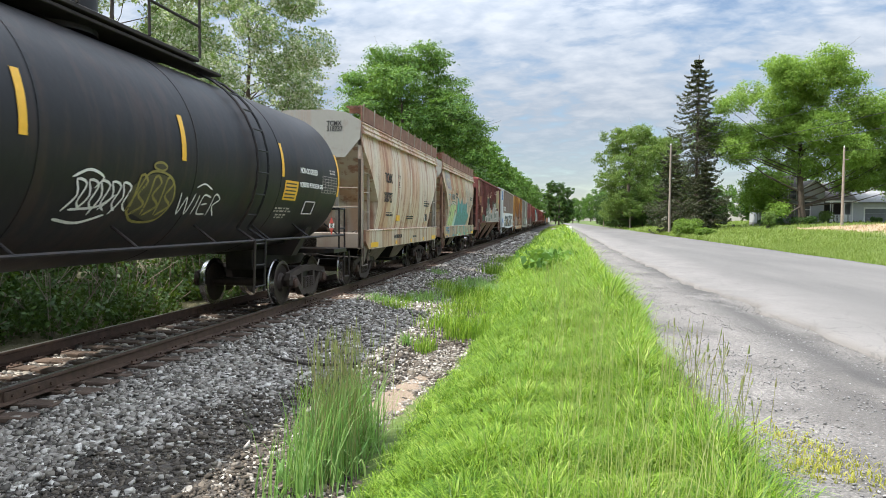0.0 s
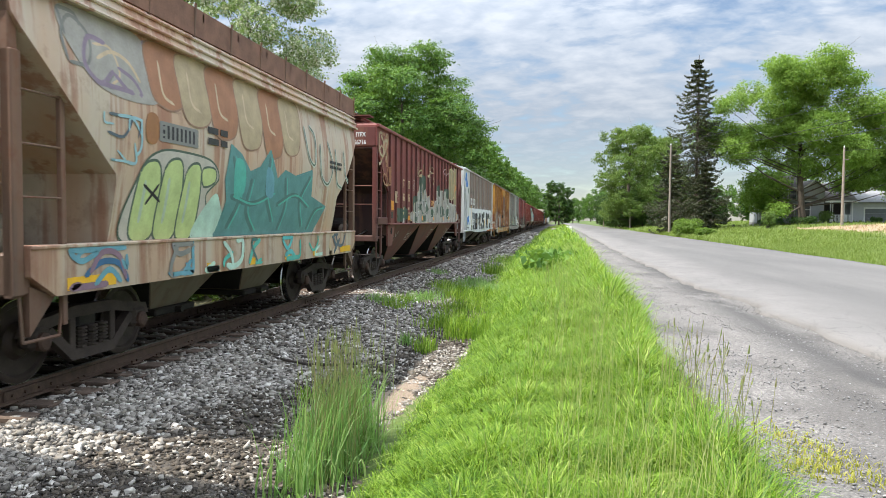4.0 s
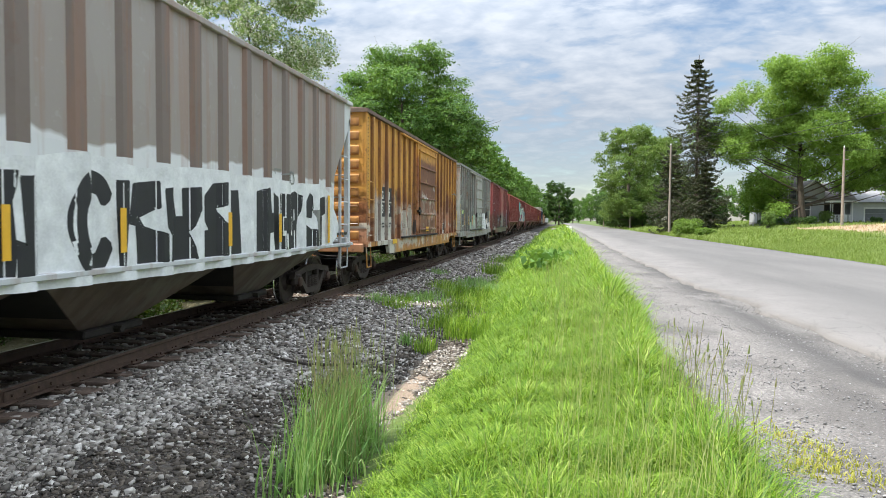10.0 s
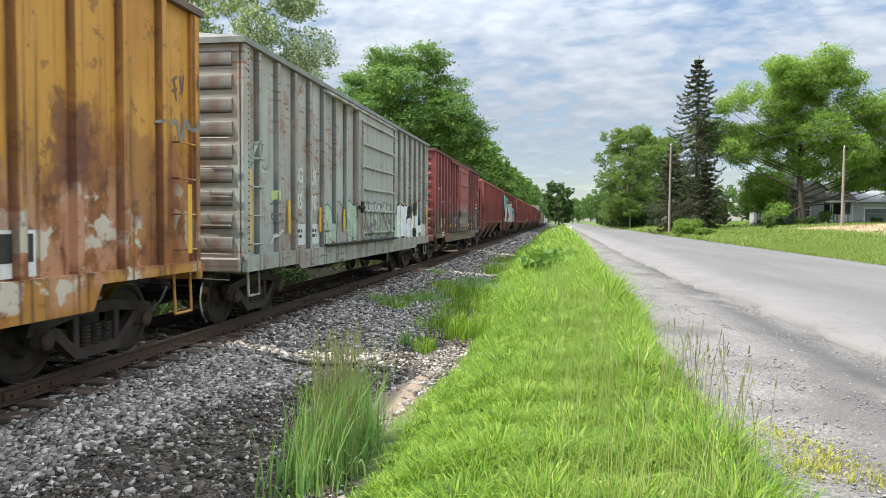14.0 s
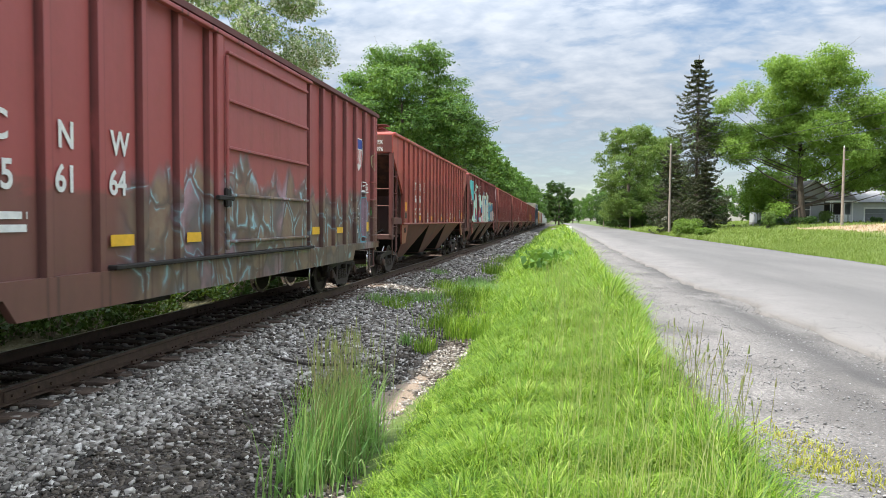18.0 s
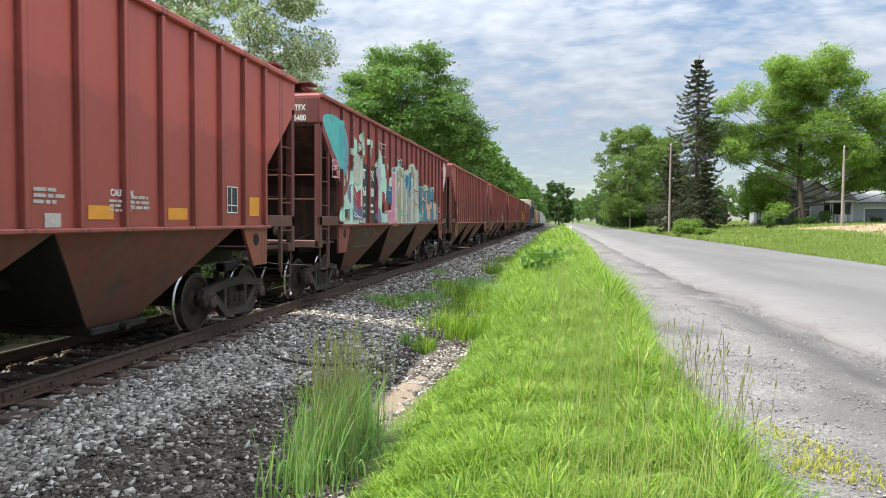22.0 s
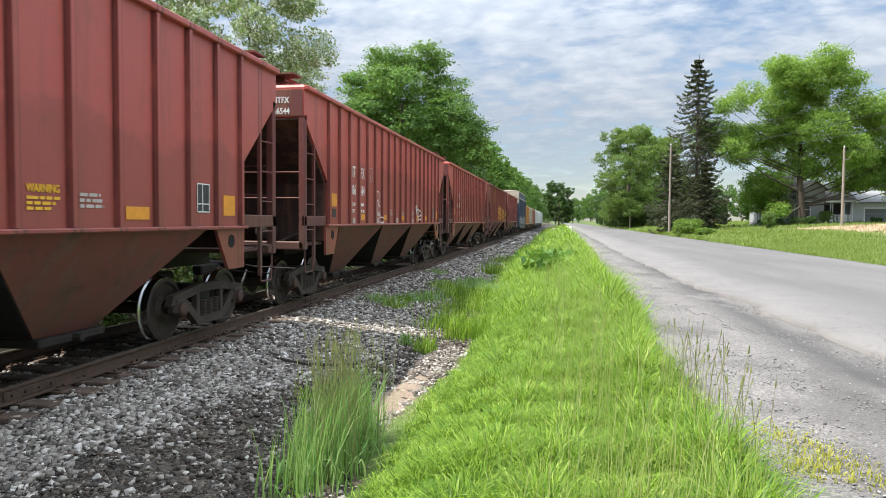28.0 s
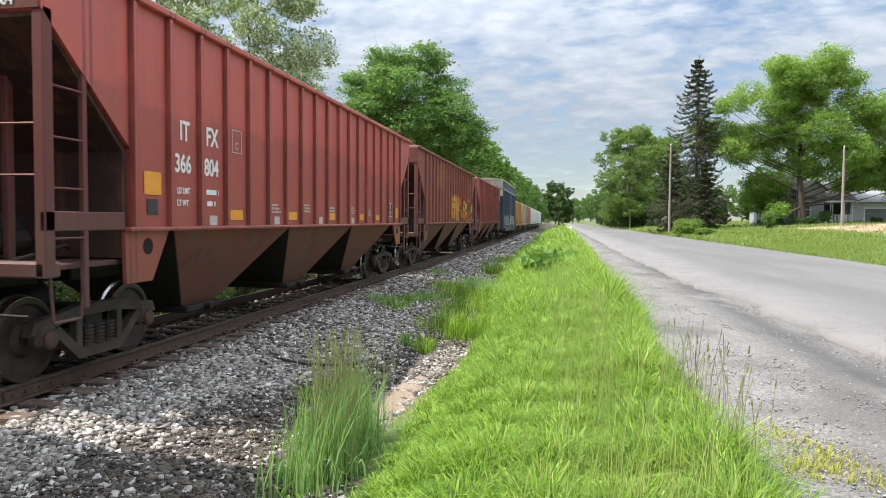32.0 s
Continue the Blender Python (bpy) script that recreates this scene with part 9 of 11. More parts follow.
def tree(name, at, height, spread, trunk, mat, seed, label, leaf=0.2, count=22000, bare=0.25, lobes=26, density=1.0, flat=1.0, category="tree", group="", shape="round", tight=0.13, lobe=(0.22, 0.34), masses=None, droop=0.3, loose=0.9, layer=0.55):
    """Trunk with limbs; the crown is many lobes of leaves hung on the limbs' ends, with gaps between them."""
    rng = np.random.RandomState(seed)
    t = thing(name, at, label, category, group)
    g = Geo()
    top = height * 0.9
    px, py = 0.0, 0.0
    pts = []
    for k in range(8):
        f = k / 7
        pts.append(((px, py, -0.3 + f * (top + 0.3) * 0.85), trunk * (1 - f) ** 0.8 + trunk * 0.06))
        px += rng.uniform(-1, 1) * height * 0.012
        py += rng.uniform(-1, 1) * height * 0.012
    for (p, r), (q, s) in zip(pts, pts[1:]):
        g.rod(p, q, r, s, 9, False)
    part("trunk", g, BARK, t, "", True)
    crown_lo, crown_hi = height * bare, height
    cent, rad = [], []
    limbs = Geo()
    for k in range(lobes):
        f = (k + 0.5) / lobes
        z = crown_lo + (crown_hi - crown_lo) * (0.06 + 0.88 * f)
        h = (z - crown_lo) / (crown_hi - crown_lo)
        if shape == "round":
            prof = math.sqrt(max(0.03, 1 - (2 * h - 0.85) ** 2 / 1.45))
        else:
            prof = max(0.12, 1 - h) ** 0.8
        ang = k * 2.399 + rng.uniform(-0.4, 0.4)
        r = spread * prof * rng.uniform(0.45, 0.88)
        c = np.array([r * math.cos(ang), r * math.sin(ang), z + rng.uniform(-0.03, 0.03) * height])
        radius = spread * rng.uniform(*lobe) * (0.75 + 0.4 * prof)
        if masses:
            dx, zz, radius = masses[k]
            c = np.array([dx, rng.uniform(-0.42, 0.42) * spread * math.sqrt(max(0.1, 1 - (dx / spread / 1.25) ** 2)), zz])
        cent.append(c)
        rad.append(radius)
        zb = min(top * 0.78, max(crown_lo * 0.6 + 0.8, c[2] - 0.5 * math.hypot(c[0], c[1]) - 0.5))
        fb = (zb + 0.3) / ((top + 0.3) * 0.85) * 7
        lo = pts[min(6, int(fb))]
        base = (Vector(lo[0]).lerp(Vector(pts[min(7, int(fb) + 1)][0]), fb - int(fb)), lo[1] * 0.8)
        mid = (np.array(base[0]) * 0.45 + c * 0.55) + np.array([0, 0, -0.03 * height])
        limbs.rod(base[0], mid, base[1] * 0.30, base[1] * 0.17, 6, False)
        limbs.rod(mid, c, base[1] * 0.17, 0.02, 5, False)
        for m in range(4):
            d = rng.randn(3) * rad[-1] * 0.6
            limbs.rod(c * 0.8 + mid * 0.2, c + d, base[1] * 0.08, 0.008, 4, False)
    part("branch_work", limbs, BARK, t)
    cent, rad = np.array(cent), np.array(rad)
    wgt = rad ** 2 / (rad ** 2).sum()
    # sprays inside each lobe, leaves round each spray
    ns = max(60, count // 34)
    which = rng.choice(lobes, ns, p=wgt)
    d = rng.randn(ns, 3)
    d /= np.linalg.norm(d, axis=1, keepdims=True)
    rr = rad[which] * rng.uniform(0.35, 1.0, ns) ** 0.5 * rng.uniform(0.8, 1.12, ns)
    sc = cent[which] + d * rr[:, None] * np.array([1, 1, 0.72 * flat])
    per = count // ns
    off = rng.randn(ns, per, 3) * (rad.mean() * tight)
    off[:, :, 2] *= layer
    c = (sc[:, None, :] + off).reshape(-1, 3)
    nrm = np.repeat(d, per, 0) * 0.8
    v, f = leaves(c, nrm, leaf, rng, droop, loose)
    crown = new("crown", big_mesh("crown", v, f, mat))
    crown.parent = t
    return t


def gz(x, y):
    return float(ground_z(np.array(x, float), np.array(y, float)))


def on_ground(x, y, dz=0.0):
    return (x, y, gz(x, y) + dz)


maple = tree("tree", on_ground(-13.4, 60), 17.6, 6.6, 0.42, LEAF_MAPLE, 2, "dense green maple beside the railway", 0.20, 110000, 0.16, 44, lobe=(0.22, 0.33), tight=0.17, droop=0.8, loose=0.6, layer=0.36)
locust = tree("tree", on_ground(-13.75, 29.5), 15.0, 3.9, 0.22, LEAF_LOCUST, 7, "slender locust tree with pale blossom beside the railway", 0.12, 62000, 0.28, 40, lobe=(0.22, 0.33))
locust2 = tree("tree", on_ground(-14.2, 21.5), 14.0, 3.4, 0.2, LEAF_LOCUST, 9, "slender locust tree with pale blossom beside the railway", 0.12, 44000, 0.28, 32)
second = tree("tree", on_ground(-12.0, 76), 15.0, 5.2, 0.35, LEAF_MAPLE, 12, "dense green maple beside the railway", 0.22, 60000, 0.12, 34, tight=0.17, droop=0.8, loose=0.6, layer=0.36)
woods = tree("tree", on_ground(-13.0, 96), 14.5, 5.5, 0.32, LEAF_MAPLE, 21, "green broadleaf tree in the row beside the railway", 0.32, 22000, 0.08, 30, group="row of trees beside the railway")
rnd = random.Random(11)
# the last three are added out of view to shade undergrowth and train
for k, (x, y, s) in enumerate([(-12.5, 112, 1.0), (-14, 128, 1.05), (-12, 146, 0.95), (-13.5, 166, 1.05), (-12.5, 188, 1.1), (-14, 212, 1.05), (-12, 240, 1.1), (-13, 275, 1.15), (-11, 315, 1.2), (-9, 360, 1.2),
                               (-20, 90, 1.15), (-21, 120, 1.2), (-22, 150, 1.2), (-21, 12, 0.8), (-20, 2, 0.8), (-15.0, 9.5, 0.85), (-15.4, 1, 0.9), (-15, -8, 0.9)]):
    copy_thing(woods, pose(*on_ground(x, y), 0, 0, rnd.uniform(0, 360)) @ Matrix.Scale(1, 4)).scale = (s, s, s)
understory = tree("tree", on_ground(-14.5, 8), 7.2, 3.0, 0.12, LEAF_DARK, 71, "dense young trees at the wood's edge", 0.16, 20000, 0.03, 26, group="young trees behind the track", lobe=(0.28, 0.42))
for k in range(34):
    y = -14 + 3.1 * k
    s = rnd.uniform(0.8, 1.1)
    copy_thing(understory, pose(*on_ground(-14.2 - rnd.uniform(0, 4.5), y + rnd.uniform(-1, 1)), 0, 0, rnd.uniform(0, 360))).scale = (s, s, s * rnd.uniform(0.85, 1.1))
for k in range(26):
    x, y = (rnd.uniform(12.6, 17), 138 + 7 * k) if k < 15 else (rnd.uniform(17, 60), rnd.uniform(150, 185))
    s = rnd.uniform(0.9, 1.5)
    copy_thing(understory, pose(*on_ground(x, y), 0, 0, rnd.uniform(0, 360))).scale = (s, s, s * rnd.uniform(0.7, 1.0))
roadside = tree("tree", on_ground(0.0, 205), 13.2, 5.2, 0.28, LEAF_DARK, 31, "dark round tree between the road and the railway", 0.38, 16000, 0.10, 26)
# leaf masses of the big maple: offset along the road's normal, height, radius
MASSES = [(-1.2, 18.0, 1.6), (1.4, 18.3, 1.6), (3.3, 17.9, 1.1), (-3.8, 17.6, 1.2), (-2.6, 16.6, 1.5), (0.2, 16.0, 2.0), (2.8, 16.2, 1.2), (4.7, 16.2, 0.85), (-5.5, 15.7, 1.2), (-3.0, 14.0, 2.1), (0.0, 13.4, 2.1),
          (-7.5, 14.2, 1.2), (-9.5, 13.5, 0.95), (-10.8, 11.4, 1.05), (-10.3, 9.6, 1.2), (-8.8, 10.6, 1.7), (-8.4, 8.6, 1.4), (-6.6, 10.0, 1.7), (-6.9, 7.8, 1.1), (-4.6, 10.6, 1.6)]
MASSES += [(-2.0, 11.2, 2.0), (0.7, 10.6, 2.2), (-1.3, 8.6, 2.1), (1.4, 7.6, 2.2), (4.0, 13.2, 1.6), (6.4, 13.0, 1.5), (8.0, 11.4, 1.4), (5.4, 10.6, 2.0), (3.8, 8.2, 1.8), (6.4, 8.0, 1.9), (8.8, 8.4, 1.6), (10.6, 8.6, 1.5),
           (9.4, 6.0, 1.5), (6.8, 5.4, 1.4), (4.8, 4.9, 1.2), (11.2, 6.0, 1.6), (10.6, 4.2, 1.1), (-4.9, 4.6, 1.4), (-2.9, 4.8, 1.4), (-4.6, 2.8, 1.3), (-2.6, 2.9, 1.3), (-1.4, 1.9, 0.9), (-3.6, 1.7, 0.8)]
big = tree("tree", on_ground(27.75, 86), 19.2, 10.2, 0.42, LEAF_BIG, 43, "large spreading maple in front of the house", 0.22, 150000, 0.12, len(MASSES), flat=1.2, masses=[(a, b, r * 1.32) for a, b, r in MASSES], tight=0.19, droop=0.5, loose=0.7, layer=0.5)
grove = tree("tree", on_ground(13.4, 138), 19.8, 7.4, 0.5, LEAF_LIGHT, 52, "tall leafy tree beside the road", 0.26, 60000, 0.08, 34)
copy_thing(grove, pose(*on_ground(20.5, 150), 0, 0, 130)).scale = (0.9, 0.9, 0.95)
for x, y, s in ((16, 300, 1.0), (24, 330, 1.1), (36, 230, 0.9), (45, 160, 0.85), (52, 170, 0.9), (62, 150, 0.9), (-2, 420, 1.2), (9, 460, 1.1), (28, 400, 1.2), (4, 520, 1.2), (15, 540, 1.3), (22, 500, 1.2), (36, 480, 1.2), (46, 440, 1.2), (30, 300, 0.9), (24, 250, 0.8), (58, 260, 0.9), (74, 250, 1.0), (90, 240, 1.0), (66, 200, 0.8)):
    copy_thing(woods, pose(*on_ground(x, y), 0, 0, rnd.uniform(0, 360))).scale = (s, s, s)


def spruce(at, height, spread, seed, label, count=16000, shoulder=0.30, bare=0.05):
    """Whorls of drooping boughs with raised tips; the crown is a column below a tapering top."""
    rng = np.random.RandomState(seed)
    t = thing("spruce_tree", at, label, "conifer")
    part("trunk", Geo().rod((0, 0, -0.3), (0, 0, height * 0.99), 0.27, 0.03, 9), BARK, t)
    limbs, cs = Geo(), []
    whorls = int(height * 1.7)
    n = max(30, count // (whorls * 6))
    for k in range(whorls):
        f = k / whorls
        z0 = height * (bare + (0.985 - bare) * f)
        reach = spread * min(1.0, (1 - f) / shoulder) ** 0.8
        for j in range(6):
            ang = j * 1.047 + k * 0.6 + rng.uniform(-0.3, 0.3)
            r = reach * rng.uniform(0.4, 1.25) + 0.18
            z = z0 + rng.uniform(-0.12, 0.12)
            dip = r * (0.42 - 0.30 * f)
            u = rng.uniform(0.12, 1.0, n)[:, None]
            way = np.array([math.cos(ang), math.sin(ang), 0])
            side = np.array([-math.sin(ang), math.cos(ang), 0])
            drop = -dip * np.sin(u * 2.2) + 0.10 * r * np.maximum(0, u - 0.75) * 4
            mid, tip = way * r * 0.55 + np.array([0, 0, z - dip * 0.93]), way * r + np.array([0, 0, z - dip * 0.80 + 0.10 * r])
            limbs.rod((0, 0, z), mid, 0.035, 0.02, 4, False).rod(mid, tip, 0.02, 0.008, 4, False)
            p = way * r * u + side * rng.randn(n, 1) * (0.10 * r * (1.15 - u) + 0.06)
            p[:, 2:] += z + drop - np.abs(rng.randn(n, 1)) * 0.11
            cs.append(p)
    part("branch_work", limbs, BARK, t)
    c = np.concatenate(cs)
    v, f = leaves(c, np.tile([0, 0, 0.5], (len(c), 1)), 0.17, rng, 0.1)
    crown = new("crown", big_mesh("crown", v, f, LEAF_SPRUCE))
    crown.parent = t


spruce(on_ground(15.75, 85), 20.6, 3.35, 3, "tall dark spruce with thin upper branches", 34000, 0.42)
spruce(on_ground(15.8, 80), 8.3, 2.5, 5, "shorter dark spruce below the tall one", 26000, 0.75)
spruce(on_ground(13.4, 88), 10.6, 2.9, 6, "dark spruce beside the taller one", 24000, 0.6)


# ---------------------------------------------------------------- grass
GRASS = leaf_material("grass blade", [(0.026, 0.072, 0.010), (0.088, 0.190, 0.016), (0.165, 0.305, 0.024), (0.275, 0.42, 0.045), (0.50, 0.56, 0.17)], 0.40)
FAR_GRASS = leaf_material("bank grass blade", [(0.115, 0.17, 0.035), (0.165, 0.235, 0.048), (0.22, 0.295, 0.068), (0.32, 0.355, 0.125)], 0.42)
GRASS_TALL = leaf_material("tall grass blade", [(0.11, 0.24, 0.07), (0.18, 0.35, 0.10), (0.26, 0.44, 0.14), (0.44, 0.53, 0.25)], 0.5)


def blades(px, py, pz, h, w, lean, rng):
    """Bent blades of three segments."""
    n = len(px)
    ang = rng.uniform(0, 6.283, n)
    bend = lean * rng.uniform(0.2, 1.3, n) * h
    dx, dy = np.cos(ang) * bend + 0.05 * h, np.sin(ang) * bend
    sx, sy = -np.sin(ang + rng.randn(n) * 0.5), np.cos(ang + rng.randn(n) * 0.5)
    vs = []
    for f, wf in ((0, 1.0), (0.4, 0.9), (0.75, 0.6)):
        bx, by, bz = px + dx * f * f, py + dy * f * f, pz + h * f * (1 - 0.12 * f)
        for s in (-1, 1):
            vs.append(np.stack([bx + s * sx * w * wf, by + s * sy * w * wf, bz], -1))
    vs.append(np.stack([px + dx, py + dy, pz + h * 0.9 - 0.3 * bend], -1))
    v = np.stack(vs, 1).reshape(-1, 3)
    i = np.arange(n) * 7
    q = np.concatenate([np.stack([i, i + 1, i + 3, i + 2], -1), np.stack([i + 2, i + 3, i + 5, i + 4], -1), np.stack([i + 4, i + 5, i + 6, i + 6], -1)])
    return v, q


def blade_mesh(name, v, q, mat):
    tri = q[q[:, 2] == q[:, 3]][:, :3]
    quad = q[q[:, 2] != q[:, 3]]
    f = np.concatenate([quad[:, [0, 1, 2]], quad[:, [0, 2, 3]], tri])
    return big_mesh(name, v, f, mat)


def grass_left(y):
    return np.interp(y, (2, 5.4, 6.2, 7.6, 9.2, 11.5, 14, 17, 24, 31, 45, 75, 130), (-1.25, -1.38, -1.42, -1.48, -1.38, -1.3, -1.5, -1.9, -2.3, -2.55, -2.75, -3.0, -3.2))


def grass_right(y):
    return np.interp(y, (2, 4, 5.5, 7.5, 9.5, 12, 16, 22, 30, 60, 130), (1.2, 1.22, 1.15, 1.1, 1.15, 1.35, 1.3, 1.35, 1.5, 1.6, 1.7))


def soil_z(x, y):
    return np.where(x < -1.0, np.maximum(ground_z(x, y), ballast_z(x, y)), ground_z(x, y))


def verge_grass():
    rng = np.random.RandomState(17)
    v, q, off = [], [], 0
    for y0, y1, n, h, w in ((-9, 2.4, 26000, 0.34, 0.006), (2.4, 6.5, 80000, 0.25, 0.0042), (6.5, 12, 84000, 0.26, 0.0050), (12, 22, 56000, 0.38, 0.0070), (22, 45, 32000, 0.46, 0.012), (45, 140, 22000, 0.55, 0.035)):
        y = rng.uniform(y0, y1, n)
        l, r = grass_left(y), grass_right(y)
        u = rng.uniform(0, 1, n)
        x = l + (r - l) * u + rng.randn(n) * 0.09
        edge = np.clip(np.minimum(u * 6, (1 - u) * 9), 0.4, 1) * (1 + 0.45 * np.exp(-((u - 0.86) / 0.10) ** 2))
        clump = 0.62 + 0.35 * (np.sin(x * 7.1 + y * 3) * np.sin(y * 4.3 - x * 5)) + 0.5 * (np.sin(x * 2.3 + y * 1.1) * np.sin(y * 0.9 - x * 1.7) * 0.5 + 0.5)
        hh = h * edge * np.clip(clump, 0.3, 2) * rng.uniform(0.45, 1.35, n)
        a, b = blades(x, y, soil_z(x, y) - 0.02, hh, w * rng.uniform(0.5, 1.7, n), 1.05, rng)
        v.append(a)
        q.append(b + off)
        off += len(a)
    tagged(new("verge_grass", blade_mesh("verge_grass", np.concatenate(v), np.concatenate(q), GRASS)), "lush bright green grass between the railway and the road", "grass", "", "stuff")
    # tall clump in front of the ballast
    n = 1500
    x = rng.randn(n) * 0.125 - 1.97
    y = rng.randn(n) * 0.42 + 5.95
    tall = rng.rand(n) < 0.55
    a, b = blades(x, y, soil_z(x, y) - 0.02, np.where(tall, rng.uniform(0.55, 1.08, n), rng.uniform(0.2, 0.6, n)), np.where(tall, rng.uniform(0.003, 0.006, n), rng.uniform(0.004, 0.009, n)), 0.26, rng)
    n = 260
    lx, ly = rng.randn(n) * 0.15 - 1.95, rng.randn(n) * 0.45 + 5.9
    la, lb = blades(lx, ly, soil_z(lx, ly) - 0.02, rng.uniform(0.22, 0.5, n), rng.uniform(0.006, 0.013, n), 0.8, rng)
    a, b = np.concatenate([a, la]), np.concatenate([b, lb + len(a)])
    tagged(new("grass_clump", blade_mesh("grass_clump", a, b, GRASS_TALL)), "clump of tall seeding grass on the ballast edge", "grass", "", "stuff")


verge_grass()



# ---------------------------------------------------------------- ballast stones
def stones(px, py, pz, size, rng):
    """Broken stones: jittered boxes of twelve triangles."""
    n = len(px)
    base = np.array([(x, y, z) for x in (-1, 1) for y in (-1, 1) for z in (-1, 1)], float)
    v = base[None] * (1 + 0.38 * rng.randn(n, 8, 3).clip(-1.2, 1.2))
    v *= size[:, None, None] * rng.uniform(0.45, 1.35, (n, 1, 3)) * np.array([1.15, 1, 0.6])
    a, b, c = rng.uniform(0, 6.283, (3, n))
    ca, sa, cb, sb = np.cos(a), np.sin(a), np.cos(b * 0.2 - 0.6), np.sin(b * 0.2 - 0.6)
    x = v[:, :, 0] * ca[:, None] - v[:, :, 1] * sa[:, None]
    y = v[:, :, 0] * sa[:, None] + v[:, :, 1] * ca[:, None]
    z = v[:, :, 2]
    y, z = y * cb[:, None] - z * sb[:, None], y * sb[:, None] + z * cb[:, None]
    v = np.stack([x + px[:, None], y + py[:, None], z + pz[:, None]], -1).reshape(-1, 3)
    f = np.array([(0, 1, 3, 2), (4, 6, 7, 5), (0, 4, 5, 1), (2, 3, 7, 6), (0, 2, 6, 4), (1, 5, 7, 3)])
    return v, (np.arange(n)[:, None, None] * 8 + f[None]).reshape(-1, 4)


def scatter_stones():
    rng = np.random.RandomState(23)
    grey, dark = [], []
    for y0, y1, x0, x1, n, s in ((-9, 3.4, -5.15, -1.2, 16000, 0.03), (3.4, 9, -5.15, -1.2, 30000, 0.021), (9, 15, -5.15, -1.2, 21000, 0.025), (15, 28, -5.1, -1.7, 16000, 0.029), (28, 60, -5.1, -2.2, 13000, 0.040),
                                 (2.5, 9, -7.7, -5.0, 6500, 0.027), (9, 26, -7.7, -5.0, 9000, 0.033), (60, 120, -5.1, -2.6, 5000, 0.09)):
        x, y = rng.uniform(x0, x1, n), rng.uniform(y0, y1, n)
        size = s * rng.uniform(0.5, 1.25, n)
        w = np.sin(x * 1.9 + 1.3) * np.sin(y * 1.3) * 0.5 + 0.25 * rng.randn(n)
        cinder = (x > np.interp(y, (3, 6, 7.6, 9, 12, 20), (-4.2, -4.05, -3.75, -3.1, -2.8, -2.1)) + 0.5 * w) & (y < 22)
        size = np.where(cinder & (rng.rand(n) < 0.8), size * 0.52, size)
        z = ballast_z(x, y) + size * rng.uniform(-0.25, 0.75, n)
        keep = (np.abs(np.abs(x - TRACK_X) - 0.753) > 0.10) & (z > ground_z(x, y) - 0.02)
        z = np.where((np.abs(x - TRACK_X) < 1.36), z - 0.01, z)
        cinder |= (rng.rand(n) < np.interp(y, (8, 11, 40), (0.0, 0.38, 0.38))) & (x > TRACK_X + 1.4)
        for store, m in ((grey, keep & ~cinder), (dark, keep & cinder)):
            store.append(np.stack([x[m], y[m], z[m], size[m]], -1))
    for y0, y1, n, s in ((3.2, 9, 1800, 0.027), (9, 18, 2200, 0.032)):
        x, y = rng.uniform(-5.1, -2.2, n), rng.uniform(y0, y1, n)
        size = s * rng.uniform(0.5, 1.1, n)
        keep = x < np.interp(y, (3, 6, 9, 18), (-4.2, -4.0, -3.2, -2.6)) + 0.35 * rng.randn(n)
        grey.append(np.stack([x, y, ballast_z(x, y) + size * 0.4 + 0.008, size], -1)[keep])
    # crumbs and pebbles over the sandy strip
    n = 2600
    x, y = -1.8 + 0.30 * rng.randn(n), rng.uniform(6.9, 11.6, n)
    size = 0.008 * rng.uniform(0.5, 2.2, n)
    grey.append(np.stack([x, y, ballast_z(x, y) + 0.014 + 0 * x, size], -1)[(x < -1.3) & (x > -2.5)])
    for store, mat, nm, lab in ((grey, STONES, "ballast_stones", "loose grey crushed ballast stones"), (dark, CINDER, "cinder_stones", "dark oily cinders with scattered pale stones")):
        d = np.concatenate(store)
        v, f = stones(d[:, 0], d[:, 1], d[:, 2], d[:, 3], rng)
        tagged(new(nm, big_mesh(nm, v, f, mat)), lab, "stones", "", "stuff")
    n = 13000
    y = 3.2 + 24 * rng.rand(n) ** 1.5
    x = rng.uniform(1.2, 3.6, n)
    sz = 0.0042 * rng.uniform(0.5, 1.8, n)
    v, f = stones(x, y, 0.2 + 0 * x + sz * 0.3, sz, rng)
    tagged(new("shoulder_stones", big_mesh("shoulder_stones", v, f, GRIT)), "small loose stones on the road shoulder", "stones", "", "stuff")


scatter_stones()


def low_patch(name, x, y, rx, ry, z, mat, label, category, seed, turn=0.0):
    """A thin mound with an uneven outline."""
    rng = np.random.RandomState(seed)
    n, rings = 40, 6
    out = 1 + 0.25 * np.convolve(rng.randn(n + 6), np.ones(7) / 7, "valid")
    g = Geo()
    v = [(x, y, z + 0.02)]
    for k in range(1, rings + 1):
        f = k / rings
        for i in range(n):
            a = 2 * math.pi * i / n
            dx, dy = rx * f * out[i] * math.cos(a), ry * f * out[i] * math.sin(a)
            v.append((x + dx * math.cos(turn) - dy * math.sin(turn), y + dx * math.sin(turn) + dy * math.cos(turn), z + 0.02 - 0.05 * f ** 3 + 0.004 * rng.randn()))
    f = [(0, 1 + i, 1 + (i + 1) % n) for i in range(n)]
    for k in range(rings - 1):
        f += [(1 + k * n + i, 1 + (k + 1) * n + i, 1 + (k + 1) * n + (i + 1) % n, 1 + k * n + (i + 1) % n) for i in range(n)]
    ob = new(name, g.add(v, f).mesh(name, mat, True))
    return tagged(ob, label, category, "", "structure")


